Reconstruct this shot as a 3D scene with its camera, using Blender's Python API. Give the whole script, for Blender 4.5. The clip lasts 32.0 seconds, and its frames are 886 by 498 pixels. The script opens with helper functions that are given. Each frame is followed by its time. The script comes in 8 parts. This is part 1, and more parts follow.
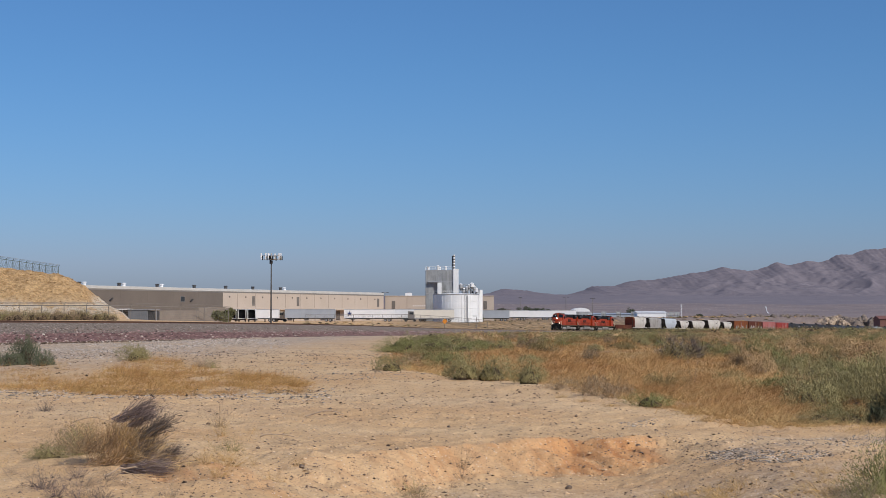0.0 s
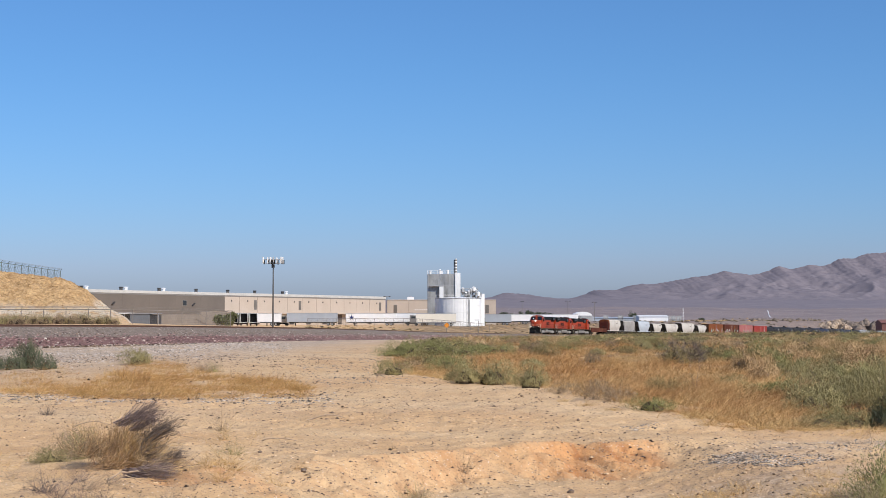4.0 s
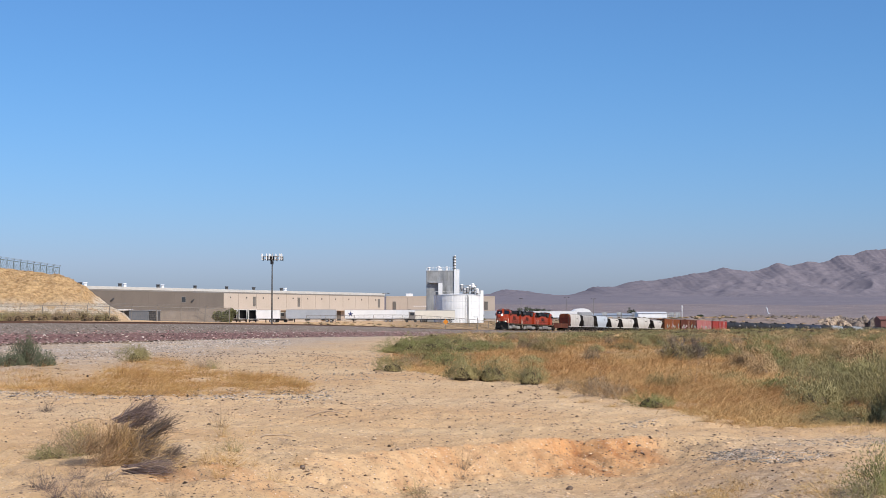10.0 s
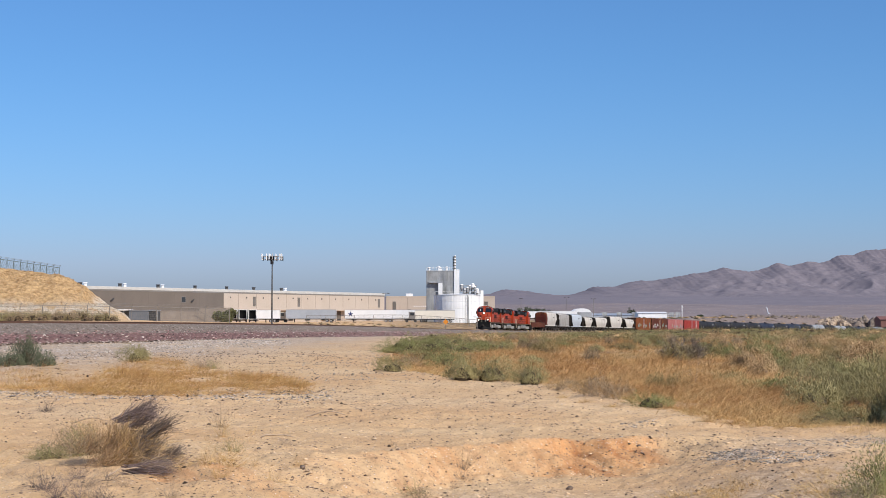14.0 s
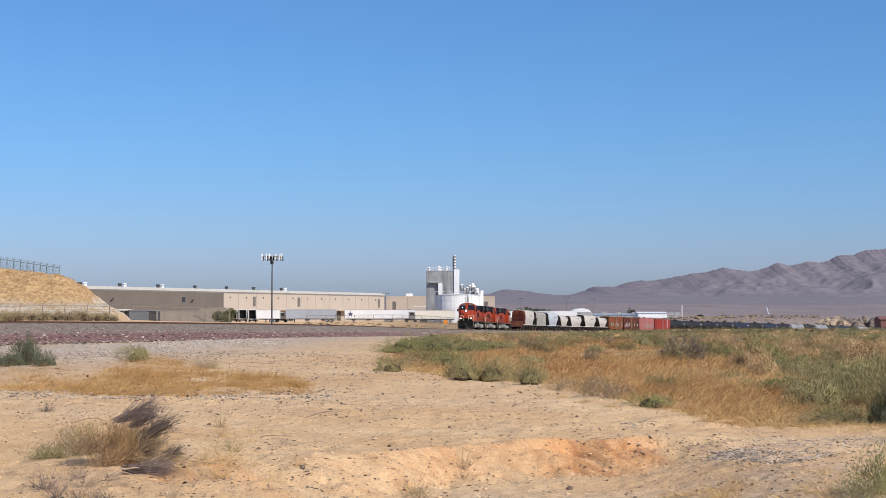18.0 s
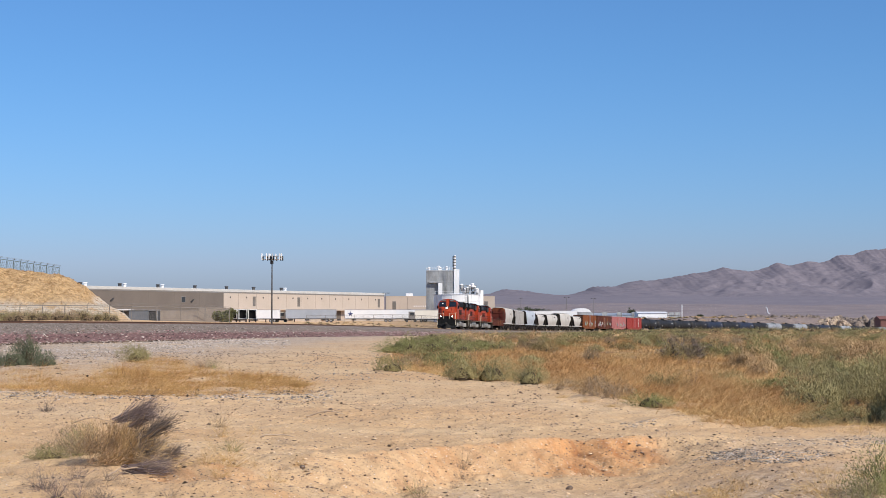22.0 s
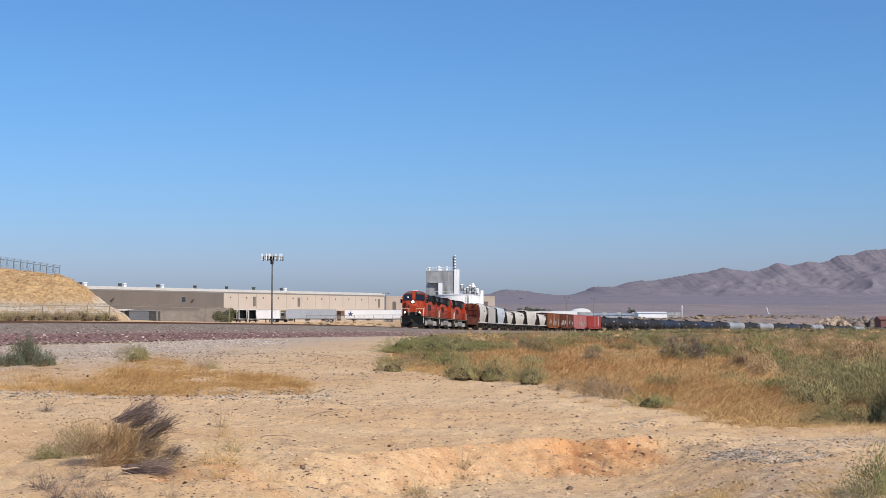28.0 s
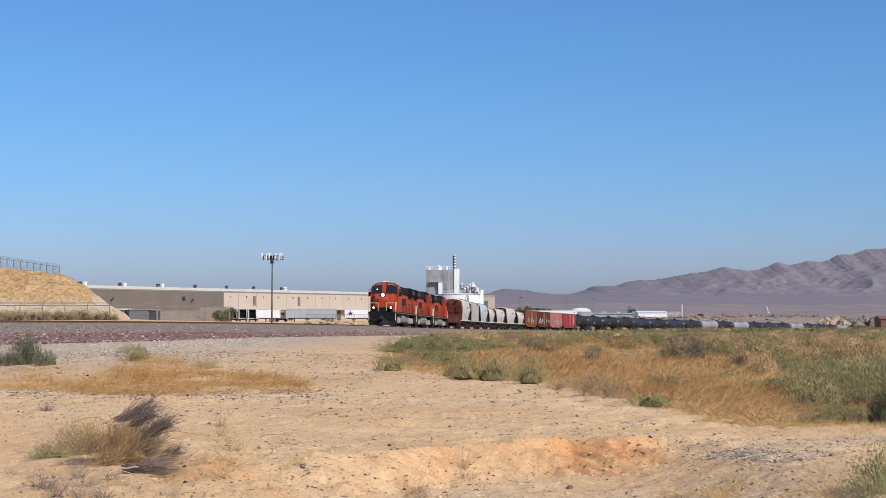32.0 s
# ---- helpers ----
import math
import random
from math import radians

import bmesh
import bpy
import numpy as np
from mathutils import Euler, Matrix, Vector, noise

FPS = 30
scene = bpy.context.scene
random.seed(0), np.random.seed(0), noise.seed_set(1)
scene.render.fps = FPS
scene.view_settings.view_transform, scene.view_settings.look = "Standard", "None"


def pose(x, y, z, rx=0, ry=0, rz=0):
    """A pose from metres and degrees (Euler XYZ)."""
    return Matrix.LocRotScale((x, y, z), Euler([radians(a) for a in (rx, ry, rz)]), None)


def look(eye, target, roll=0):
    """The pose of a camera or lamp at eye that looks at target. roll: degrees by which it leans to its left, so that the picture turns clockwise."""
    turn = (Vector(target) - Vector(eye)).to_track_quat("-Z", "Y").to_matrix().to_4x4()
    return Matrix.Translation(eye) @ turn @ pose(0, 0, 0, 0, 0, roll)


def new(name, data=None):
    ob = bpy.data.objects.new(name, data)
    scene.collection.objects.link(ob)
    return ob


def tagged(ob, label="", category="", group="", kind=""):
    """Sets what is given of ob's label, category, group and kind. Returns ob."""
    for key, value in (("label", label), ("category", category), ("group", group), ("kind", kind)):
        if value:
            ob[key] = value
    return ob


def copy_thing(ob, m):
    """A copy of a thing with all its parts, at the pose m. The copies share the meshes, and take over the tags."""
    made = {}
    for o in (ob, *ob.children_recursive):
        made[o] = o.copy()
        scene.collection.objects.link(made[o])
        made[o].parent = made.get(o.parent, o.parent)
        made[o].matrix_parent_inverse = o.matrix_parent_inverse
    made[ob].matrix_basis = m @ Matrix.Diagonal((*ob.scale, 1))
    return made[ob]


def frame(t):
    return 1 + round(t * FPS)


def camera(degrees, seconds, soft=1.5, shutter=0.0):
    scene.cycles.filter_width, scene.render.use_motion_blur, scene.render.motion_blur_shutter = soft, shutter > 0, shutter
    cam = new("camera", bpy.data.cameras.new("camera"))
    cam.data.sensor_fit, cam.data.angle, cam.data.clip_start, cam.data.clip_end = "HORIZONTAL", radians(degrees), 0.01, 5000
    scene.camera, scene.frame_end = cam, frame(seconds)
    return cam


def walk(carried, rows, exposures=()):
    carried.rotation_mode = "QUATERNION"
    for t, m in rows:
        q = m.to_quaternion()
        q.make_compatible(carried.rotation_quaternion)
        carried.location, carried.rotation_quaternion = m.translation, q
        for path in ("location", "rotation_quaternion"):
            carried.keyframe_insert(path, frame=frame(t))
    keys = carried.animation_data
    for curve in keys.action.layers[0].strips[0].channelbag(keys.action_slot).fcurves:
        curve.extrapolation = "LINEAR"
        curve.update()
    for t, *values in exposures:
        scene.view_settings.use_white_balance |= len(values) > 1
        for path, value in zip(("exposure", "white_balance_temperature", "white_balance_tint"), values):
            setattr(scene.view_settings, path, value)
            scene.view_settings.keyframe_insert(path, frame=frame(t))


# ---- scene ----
# The camera stands on the dirt lot, 1.6 m above it, and looks along +Y.
EYE = (0.0, 0.0, 1.6)
LENS = 2700.0


def aim(right=0.0, down=0.0):
    """The pose when the picture has slipped by a few thousandths of a turn."""
    return look(EYE, (-right / LENS * 100, 100, 1.6 + (119 + down) / LENS * 100))


cam = camera(math.degrees(2 * math.atan(784 / LENS)), 32.0, 0.75)
walk(cam, [(0.0, aim(-1.5, -1)), (2.3, aim(-1.2, -0.8)), (2.6, aim(-0.8, 0)), (3.0, aim(1.0, 3.8)), (3.5, aim(1.8, 7.4)),
           (4.3, aim(1.9, 4.5)), (5.5, aim(1.2, 0.3)), (6.0, aim(0, 0)), (12.0, aim(0, 0)), (13.0, aim(-1.2, -0.2)),
           (14.0, aim(0, 0)), (22.0, aim(-0.2, -0.3)), (23.5, aim(0, -1)), (25.5, aim(0, -0.3)), (28.0, aim(0, 0)),
           (30.5, aim(0, -0.3)), (32.0, aim(0, -1.2))],
     exposures=[(0.0, -0.40), (2.9, -0.38), (3.5, -0.12), (4.5, 0.0), (32.0, 0.0)])
# ---- light ----
SUN_AZ, SUN_EL = radians(136), radians(42)
world = bpy.data.worlds.new("sky")
scene.world = world
world.use_nodes = True
wn = world.node_tree
wn.nodes.clear()
sky = wn.nodes.new("ShaderNodeTexSky")
sky.sky_type, sky.sun_disc = "NISHITA", False
sky.sun_elevation, sky.sun_rotation = SUN_EL, SUN_AZ
sky.altitude, sky.air_density, sky.dust_density, sky.ozone_density = 900, 1.0, 2.2, 5.0
bg = wn.nodes.new("ShaderNodeBackground")
bg.inputs["Strength"].default_value = 0.105
wout = wn.nodes.new("ShaderNodeOutputWorld")
blue = wn.nodes.new("ShaderNodeMix")
blue.data_type, blue.blend_type = "RGBA", "MULTIPLY"
blue.inputs[0].default_value = 1.0
# the haze turns from blue overhead to lavender low down, by the sky's own red over blue
parts = wn.nodes.new("ShaderNodeSeparateColor")
wn.links.new(sky.outputs[0], parts.inputs[0])
ratio = wn.nodes.new("ShaderNodeMath")
ratio.operation = "DIVIDE"
wn.links.new(parts.outputs[0], ratio.inputs[0])
wn.links.new(parts.outputs[2], ratio.inputs[1])
low = wn.nodes.new("ShaderNodeMapRange")
low.inputs["From Min"].default_value, low.inputs["From Max"].default_value = 0.36, 0.78
wn.links.new(ratio.outputs[0], low.inputs["Value"])
haze = wn.nodes.new("ShaderNodeMix")
haze.data_type = "RGBA"
haze.inputs[6].default_value, haze.inputs[7].default_value = (0.69, 1.01, 1.28, 1), (0.94, 0.985, 1.29, 1)
wn.links.new(low.outputs[0], haze.inputs[0])
wn.links.new(haze.outputs[2], blue.inputs[7])
wn.links.new(sky.outputs[0], blue.inputs[6])
wn.links.new(blue.outputs[2], bg.inputs[0])
wn.links.new(bg.outputs[0], wout.inputs[0])
sun_data = bpy.data.lights.new("sun", "SUN")
sun_data.energy, sun_data.angle, sun_data.color = 4.95, radians(0.55), (1.0, 0.93, 0.82)
sun = new("sun", sun_data)
sun_to = Vector((math.sin(SUN_AZ) * math.cos(SUN_EL), math.cos(SUN_AZ) * math.cos(SUN_EL), math.sin(SUN_EL)))
sun.matrix_world = look((0, 0, 60), Vector((0, 0, 60)) - sun_to)
# ---- materials ----
def nodes_of(name):
    m = bpy.data.materials.new(name)
    m.use_nodes = True
    nt = m.node_tree
    return m, nt, nt.nodes["Principled BSDF"]


def link(nt, a, b):
    nt.links.new(a, b)


def noise_of(nt, vec, scale, detail=4.0, rough=0.6):
    n = nt.nodes.new("ShaderNodeTexNoise")
    n.inputs["Scale"].default_value, n.inputs["Detail"].default_value, n.inputs["Roughness"].default_value = scale, detail, rough
    link(nt, vec, n.inputs["Vector"])
    return n.outputs["Fac"]


def ramp_of(nt, fac, lo, hi):
    r = nt.nodes.new("ShaderNodeMapRange")
    r.interpolation_type = "SMOOTHSTEP"
    r.inputs["From Min"].default_value, r.inputs["From Max"].default_value = lo, hi
    link(nt, fac, r.inputs["Value"])
    return r.outputs["Result"]


def mix_of(nt, fac, a, b):
    """A mix of two colours; each a socket or an (r, g, b)."""
    m = nt.nodes.new("ShaderNodeMix")
    m.data_type = "RGBA"
    for sock, val in ((m.inputs[0], fac), (m.inputs[6], a), (m.inputs[7], b)):
        if isinstance(val, (int, float)):
            sock.default_value = val
        elif isinstance(val, tuple):
            sock.default_value = (*val, 1)
        else:
            link(nt, val, sock)
    return m.outputs[2]


def times(nt, a, k):
    m = nt.nodes.new("ShaderNodeMath")
    m.operation = "MULTIPLY"
    for sock, val in ((m.inputs[0], a), (m.inputs[1], k)):
        if isinstance(val, (int, float)):
            sock.default_value = val
        else:
            link(nt, val, sock)
    return m.outputs[0]


def coords(nt, stretch=(1, 1, 1)):
    tc = nt.nodes.new("ShaderNodeTexCoord")
    if stretch == (1, 1, 1):
        return tc.outputs["Object"]
    mp = nt.nodes.new("ShaderNodeMapping")
    mp.inputs["Scale"].default_value = stretch
    link(nt, tc.outputs["Object"], mp.inputs["Vector"])
    return mp.outputs[0]


def bump_to(nt, bsdf, height, strength, dist):
    b = nt.nodes.new("ShaderNodeBump")
    b.inputs["Strength"].default_value, b.inputs["Distance"].default_value = strength, dist
    link(nt, height, b.inputs["Height"])
    link(nt, b.outputs[0], bsdf.inputs["Normal"])


def surface(name, c1, c2, scale=3.0, rough=0.6, metal=0.0, wear=None, wear_at=(0.55, 0.75), wear_scale=1.2,
            stretch=(1, 1, 1), bump=0.15, fine=25.0, rnd=0.0, island=0.0):
    """Paint, metal, stone or cloth: two near colours at a broad scale, a fine grain with relief, and stains or wear of a third."""
    m, nt, b = nodes_of(name)
    v = coords(nt)
    col = mix_of(nt, ramp_of(nt, noise_of(nt, v, scale), 0.3, 0.7), c1, c2)
    grain = noise_of(nt, v, fine, 3.0)
    col = mix_of(nt, times(nt, ramp_of(nt, grain, 0.35, 0.8), 0.35), col, tuple(x * 0.62 for x in c1))
    if wear:
        w = noise_of(nt, coords(nt, stretch), wear_scale, 6.0, 0.65)
        col = mix_of(nt, ramp_of(nt, w, *wear_at), col, wear)
    if rnd or island:
        src = nt.nodes.new("ShaderNodeObjectInfo").outputs["Random"] if rnd else nt.nodes.new("ShaderNodeNewGeometry").outputs["Random Per Island"]
        hs = nt.nodes.new("ShaderNodeHueSaturation")
        r = nt.nodes.new("ShaderNodeMapRange")
        amount = rnd or island
        r.inputs["To Min"].default_value, r.inputs["To Max"].default_value = 1 - amount, 1 + amount
        link(nt, src, r.inputs["Value"])
        link(nt, r.outputs[0], hs.inputs["Value"])
        link(nt, col, hs.inputs["Color"])
        col = hs.outputs[0]
    link(nt, col, b.inputs["Base Color"])
    b.inputs["Roughness"].default_value, b.inputs["Metallic"].default_value = rough, metal
    if bump:
        bump_to(nt, b, grain, bump, 0.02)
    return m


def matte(m, level):
    m.node_tree.nodes["Principled BSDF"].inputs["Specular IOR Level"].default_value = level


def glow(name, color, strength):
    m, nt, b = nodes_of(name)
    b.inputs["Base Color"].default_value = (*color, 1)
    b.inputs["Emission Color"].default_value, b.inputs["Emission Strength"].default_value = (*color, 1), strength
    return m


def attr(nt, name):
    a = nt.nodes.new("ShaderNodeAttribute")
    a.attribute_name = name
    return a.outputs["Fac"]


def ground_material():
    m, nt, b = nodes_of("desert_dirt")
    v = coords(nt)
    broad, mid, fine = noise_of(nt, v, 0.22, 5), noise_of(nt, v, 1.7, 6, 0.7), noise_of(nt, v, 22, 5, 0.75)
    ruts = noise_of(nt, coords(nt, (0.25, 2.4, 1)), 1.1, 5, 0.65)
    col = mix_of(nt, ramp_of(nt, broad, 0.32, 0.68), (0.565, 0.362, 0.188), (0.645, 0.455, 0.262))
    col = mix_of(nt, times(nt, ramp_of(nt, mid, 0.45, 0.75), 0.35), col, (0.45, 0.275, 0.145))
    col = mix_of(nt, times(nt, ramp_of(nt, ruts, 0.5, 0.66), 0.22), col, (0.38, 0.25, 0.155))
    # grey gravel, in which single stones show
    stones = nt.nodes.new("ShaderNodeTexVoronoi")
    stones.inputs["Scale"].default_value = 11
    link(nt, v, stones.inputs["Vector"])
    tone = nt.nodes.new("ShaderNodeSeparateColor")
    link(nt, stones.outputs["Color"], tone.inputs[0])
    grey = mix_of(nt, tone.outputs[0], (0.20, 0.165, 0.135), (0.60, 0.50, 0.405))
    patchy = times(nt, times(nt, attr(nt, "gravel"), 0.85), ramp_of(nt, noise_of(nt, v, 0.6, 6, 0.7), 0.25, 0.5))
    col = mix_of(nt, patchy, col, grey)
    # orange subsoil in slanting streaks, the deeper ones painting shade into the rills
    slant = nt.nodes.new("ShaderNodeMapping")
    slant.vector_type = "TEXTURE"
    slant.inputs["Rotation"].default_value, slant.inputs["Scale"].default_value = (0, 0, radians(-69)), (1.6, 0.22, 1)
    link(nt, v, slant.inputs["Vector"])
    streak = noise_of(nt, slant.outputs[0], 1.0, 6, 0.7)
    bare = attr(nt, "red")
    col = mix_of(nt, times(nt, bare, ramp_of(nt, streak, 0.25, 0.5)), col, (0.60, 0.315, 0.135))
    col = mix_of(nt, times(nt, bare, times(nt, ramp_of(nt, streak, 0.48, 0.60), 0.8)), col, (0.42, 0.18, 0.07))
    crag = noise_of(nt, v, 1.3, 9, 0.8)
    # relief shading in the colour: low spots of the crag darker, lumps paler
    hill = mix_of(nt, ramp_of(nt, crag, 0.38, 0.62), (0.40, 0.235, 0.10), (0.76, 0.51, 0.255))
    hill = mix_of(nt, times(nt, attr(nt, "pale"), ramp_of(nt, noise_of(nt, v, 0.45, 7, 0.7), 0.34, 0.54)), hill, (0.74, 0.64, 0.50))
    col = mix_of(nt, attr(nt, "hill"), col, hill)
    # plant remains, coloured darker for the shade under the brush
    shaded_litter = mix_of(nt, ramp_of(nt, noise_of(nt, v, 0.8, 6, 0.7), 0.35, 0.65), (0.17, 0.115, 0.06), (0.145, 0.108, 0.06))
    col = mix_of(nt, times(nt, attr(nt, "grown"), ramp_of(nt, noise_of(nt, v, 0.35, 5), 0.25, 0.6)), col, shaded_litter)
    # distance haze over the plain, mixed into the soil colour as mauve
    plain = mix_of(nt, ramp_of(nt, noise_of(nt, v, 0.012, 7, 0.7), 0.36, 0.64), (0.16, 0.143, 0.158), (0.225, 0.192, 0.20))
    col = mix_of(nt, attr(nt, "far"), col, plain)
    col = mix_of(nt, times(nt, ramp_of(nt, fine, 0.48, 0.66), 0.42), col, (0.34, 0.215, 0.125))
    col = mix_of(nt, times(nt, ramp_of(nt, noise_of(nt, v, 9, 5, 0.75), 0.5, 0.68), 0.35), col, (0.40, 0.255, 0.15))
    # pebbles of two sizes, some dark, some pale
    for size, dark, light in ((46, 0.80, 0.07), (21, 0.90, 0.015)):
        cell = nt.nodes.new("ShaderNodeTexVoronoi")
        cell.inputs["Scale"].default_value = size
        link(nt, v, cell.inputs["Vector"])
        round_ = ramp_of(nt, cell.outputs["Distance"], 0.40, 0.22)
        pick = nt.nodes.new("ShaderNodeSeparateColor")
        link(nt, cell.outputs["Color"], pick.inputs[0])
        col = mix_of(nt, times(nt, round_, ramp_of(nt, pick.outputs[0], dark, dark + 0.03)), col, (0.15, 0.105, 0.08))
        col = mix_of(nt, times(nt, round_, ramp_of(nt, pick.outputs[0], light, light - 0.03)), col, (0.74, 0.66, 0.57))
    link(nt, col, b.inputs["Base Color"])
    b.inputs["Roughness"].default_value = 0.95
    b.inputs["Specular IOR Level"].default_value = 0.15
    add = nt.nodes.new("ShaderNodeMath")
    link(nt, mid, add.inputs[0])
    link(nt, times(nt, fine, 0.16), add.inputs[1])
    add2 = nt.nodes.new("ShaderNodeMath")
    link(nt, add.outputs[0], add2.inputs[0])
    link(nt, times(nt, times(nt, attr(nt, "hill"), 8.0), crag), add2.inputs[1])
    bump_to(nt, b, add2.outputs[0], 0.85, 0.10)
    return m


GROUND = ground_material()
BALLAST = surface("ballast_rock", (0.10, 0.08, 0.068), (0.23, 0.185, 0.155), 7, 0.9, wear=(0.42, 0.36, 0.315), wear_at=(0.57, 0.64), wear_scale=9, bump=0.9, fine=13)
BALLAST_RED = surface("ballast_red_rock", (0.115, 0.06, 0.055), (0.20, 0.12, 0.11), 4, 0.9, wear=(0.30, 0.235, 0.215), wear_at=(0.56, 0.64), wear_scale=7, bump=0.9, fine=13)
STONES = surface("loose_stone", (0.085, 0.058, 0.043), (0.22, 0.155, 0.11), 4, 0.9, island=0.8)
RAIL = surface("rusty_rail", (0.11, 0.055, 0.035), (0.17, 0.085, 0.05), 6, 0.7, 0.2)
TIE = surface("tarred_wood_tie", (0.10, 0.075, 0.06), (0.17, 0.13, 0.10), 5, 0.9, bump=0.4)
# the range's mauve is aerial haze put into the rock colour
RANGE = surface("far_range_rock", (0.178, 0.158, 0.178), (0.215, 0.188, 0.205), 0.006, 0.95, wear=(0.145, 0.132, 0.155), wear_at=(0.46, 0.64), wear_scale=0.045, bump=0, fine=0.16)
CREAM = surface("cream_tilt_up_concrete", (0.46, 0.385, 0.315), (0.495, 0.415, 0.345), 0.15, 0.85, wear=(0.42, 0.345, 0.285), wear_at=(0.6, 0.8), wear_scale=0.3, stretch=(1, 1, 0.2), fine=4)
TAUPE = surface("taupe_concrete", (0.145, 0.123, 0.106), (0.165, 0.14, 0.12), 0.15, 0.85, fine=4)
BLOCK = surface("weathered_block", (0.25, 0.21, 0.172), (0.30, 0.255, 0.21), 0.5, 0.85)
WHITE = surface("white_paint", (0.74, 0.74, 0.73), (0.81, 0.81, 0.80), 0.5, 0.5, wear=(0.50, 0.49, 0.48), wear_at=(0.6, 0.8), wear_scale=0.6, stretch=(1, 1, 0.15), bump=0.05)
GREY = surface("grey_cladding", (0.31, 0.315, 0.315), (0.45, 0.455, 0.45), 0.3, 0.55, 0.2, wear=(0.19, 0.19, 0.18), wear_at=(0.45, 0.7), wear_scale=0.5, stretch=(1, 1, 0.12), fine=3)
DARK = surface("dark_opening", (0.03, 0.03, 0.032), (0.045, 0.045, 0.045), 2, 0.6)
BLACK = surface("black_paint", (0.007, 0.007, 0.007), (0.012, 0.012, 0.012), 2, 0.7, wear=(0.014, 0.012, 0.010), wear_at=(0.6, 0.8))
STEEL = surface("galvanised_steel", (0.36, 0.36, 0.36), (0.45, 0.45, 0.45), 2, 0.5, 0.6)
DUSTY = surface("dusty_underframe", (0.032, 0.026, 0.021), (0.055, 0.045, 0.037), 2, 0.85)
ORANGE = surface("orange_loco_paint", (0.40, 0.046, 0.010), (0.33, 0.038, 0.010), 1.5, 0.5, wear=(0.20, 0.045, 0.022), wear_at=(0.5, 0.74), stretch=(1, 1, 0.35), fine=8, bump=0.05)
matte(ORANGE, 0.3)
for dull in (BLACK, DUSTY, TAUPE, CREAM, BALLAST, BALLAST_RED, STONES, RANGE, TIE):
    matte(dull, 0.15)
# ---- mesh tools ----
class Shape:
    """Gathers the corners and faces of one mesh."""

    def __init__(self):
        self.v, self.f = [], []

    def add(self, verts, faces):
        n = len(self.v)
        self.v += [tuple(p) for p in verts]
        self.f += [tuple(i + n for i in face) for face in faces]
        return self

    def box(self, x0, x1, y0, y1, z0, z1, bev=0.0, turn=None):
        """A box, with its edges cut by bev."""
        c = Vector(((x0 + x1) / 2, (y0 + y1) / 2, (z0 + z1) / 2))
        h = (abs(x1 - x0) / 2, abs(y1 - y0) / 2, abs(z1 - z0) / 2)
        if bev <= 0:
            v = [Vector((sx * h[0], sy * h[1], sz * h[2])) for sx in (-1, 1) for sy in (-1, 1) for sz in (-1, 1)]
            f = [(0, 1, 3, 2), (4, 6, 7, 5), (0, 4, 5, 1), (2, 3, 7, 6), (0, 2, 6, 4), (1, 5, 7, 3)]
        else:
            b = min(bev, *(a * 0.95 for a in h))
            v, idx, f = [], {}, []
            for sx in (-1, 1):
                for sy in (-1, 1):
                    for sz in (-1, 1):
                        for ax in range(3):
                            s = (sx, sy, sz)
                            idx[(s, ax)] = len(v)
                            v.append(Vector([s[k] * (h[k] if k == ax else h[k] - b) for k in range(3)]))
            for ax in range(3):
                p, q = (ax + 1) % 3, (ax + 2) % 3
                for s in (-1, 1):
                    ring = []
                    for a, d in ((-1, -1), (1, -1), (1, 1), (-1, 1)):
                        k = [0, 0, 0]
                        k[ax], k[p], k[q] = s, a, d
                        ring.append(idx[(tuple(k), ax)])
                    f.append(tuple(ring if s > 0 else ring[::-1]))
                for a in (-1, 1):
                    for d in (-1, 1):
                        k0, k1 = [0, 0, 0], [0, 0, 0]
                        k0[ax], k0[p], k0[q] = -1, a, d
                        k1[ax], k1[p], k1[q] = 1, a, d
                        k0, k1 = tuple(k0), tuple(k1)
                        face = (idx[(k0, p)], idx[(k1, p)], idx[(k1, q)], idx[(k0, q)])
                        f.append(face if a * d > 0 else face[::-1])
            for s in {k[0] for k in idx}:
                tri = (idx[(s, 0)], idx[(s, 1)], idx[(s, 2)])
                f.append(tri if s[0] * s[1] * s[2] > 0 else tri[::-1])
        if turn is not None:
            v = [turn @ p for p in v]
        return self.add([p + c for p in v], f)

    def rod(self, a, b, r, n=8, r2=None, caps=True):
        """A round bar from a to b, tapered to r2."""
        a, b = Vector(a), Vector(b)
        r2 = r if r2 is None else r2
        d = (b - a).normalized()
        u = d.orthogonal().normalized()
        w = d.cross(u)
        ring = [(math.cos(2 * math.pi * i / n), math.sin(2 * math.pi * i / n)) for i in range(n)]
        v = [a + (u * c + w * s) * r for c, s in ring] + [b + (u * c + w * s) * r2 for c, s in ring]
        f = [(i, (i + 1) % n, n + (i + 1) % n, n + i) for i in range(n)]
        if caps:
            f += [tuple(range(n - 1, -1, -1)), tuple(range(n, 2 * n))]
        return self.add(v, f)

    def pipe(self, pts, r, n=6):
        for a, b in zip(pts[:-1], pts[1:]):
            self.rod(a, b, r, n)
        return self

    def loft(self, sections, closed=True, caps=True):
        """Rings of as many points each, joined in order."""
        n = len(sections[0])
        v = [p for s in sections for p in s]
        f = []
        for k in range(len(sections) - 1):
            for i in range(n if closed else n - 1):
                j = (i + 1) % n
                f.append((k * n + i, k * n + j, (k + 1) * n + j, (k + 1) * n + i))
        if caps:
            f += [tuple(range(n - 1, -1, -1)), tuple(range((len(sections) - 1) * n, len(sections) * n))]
        return self.add(v, f)

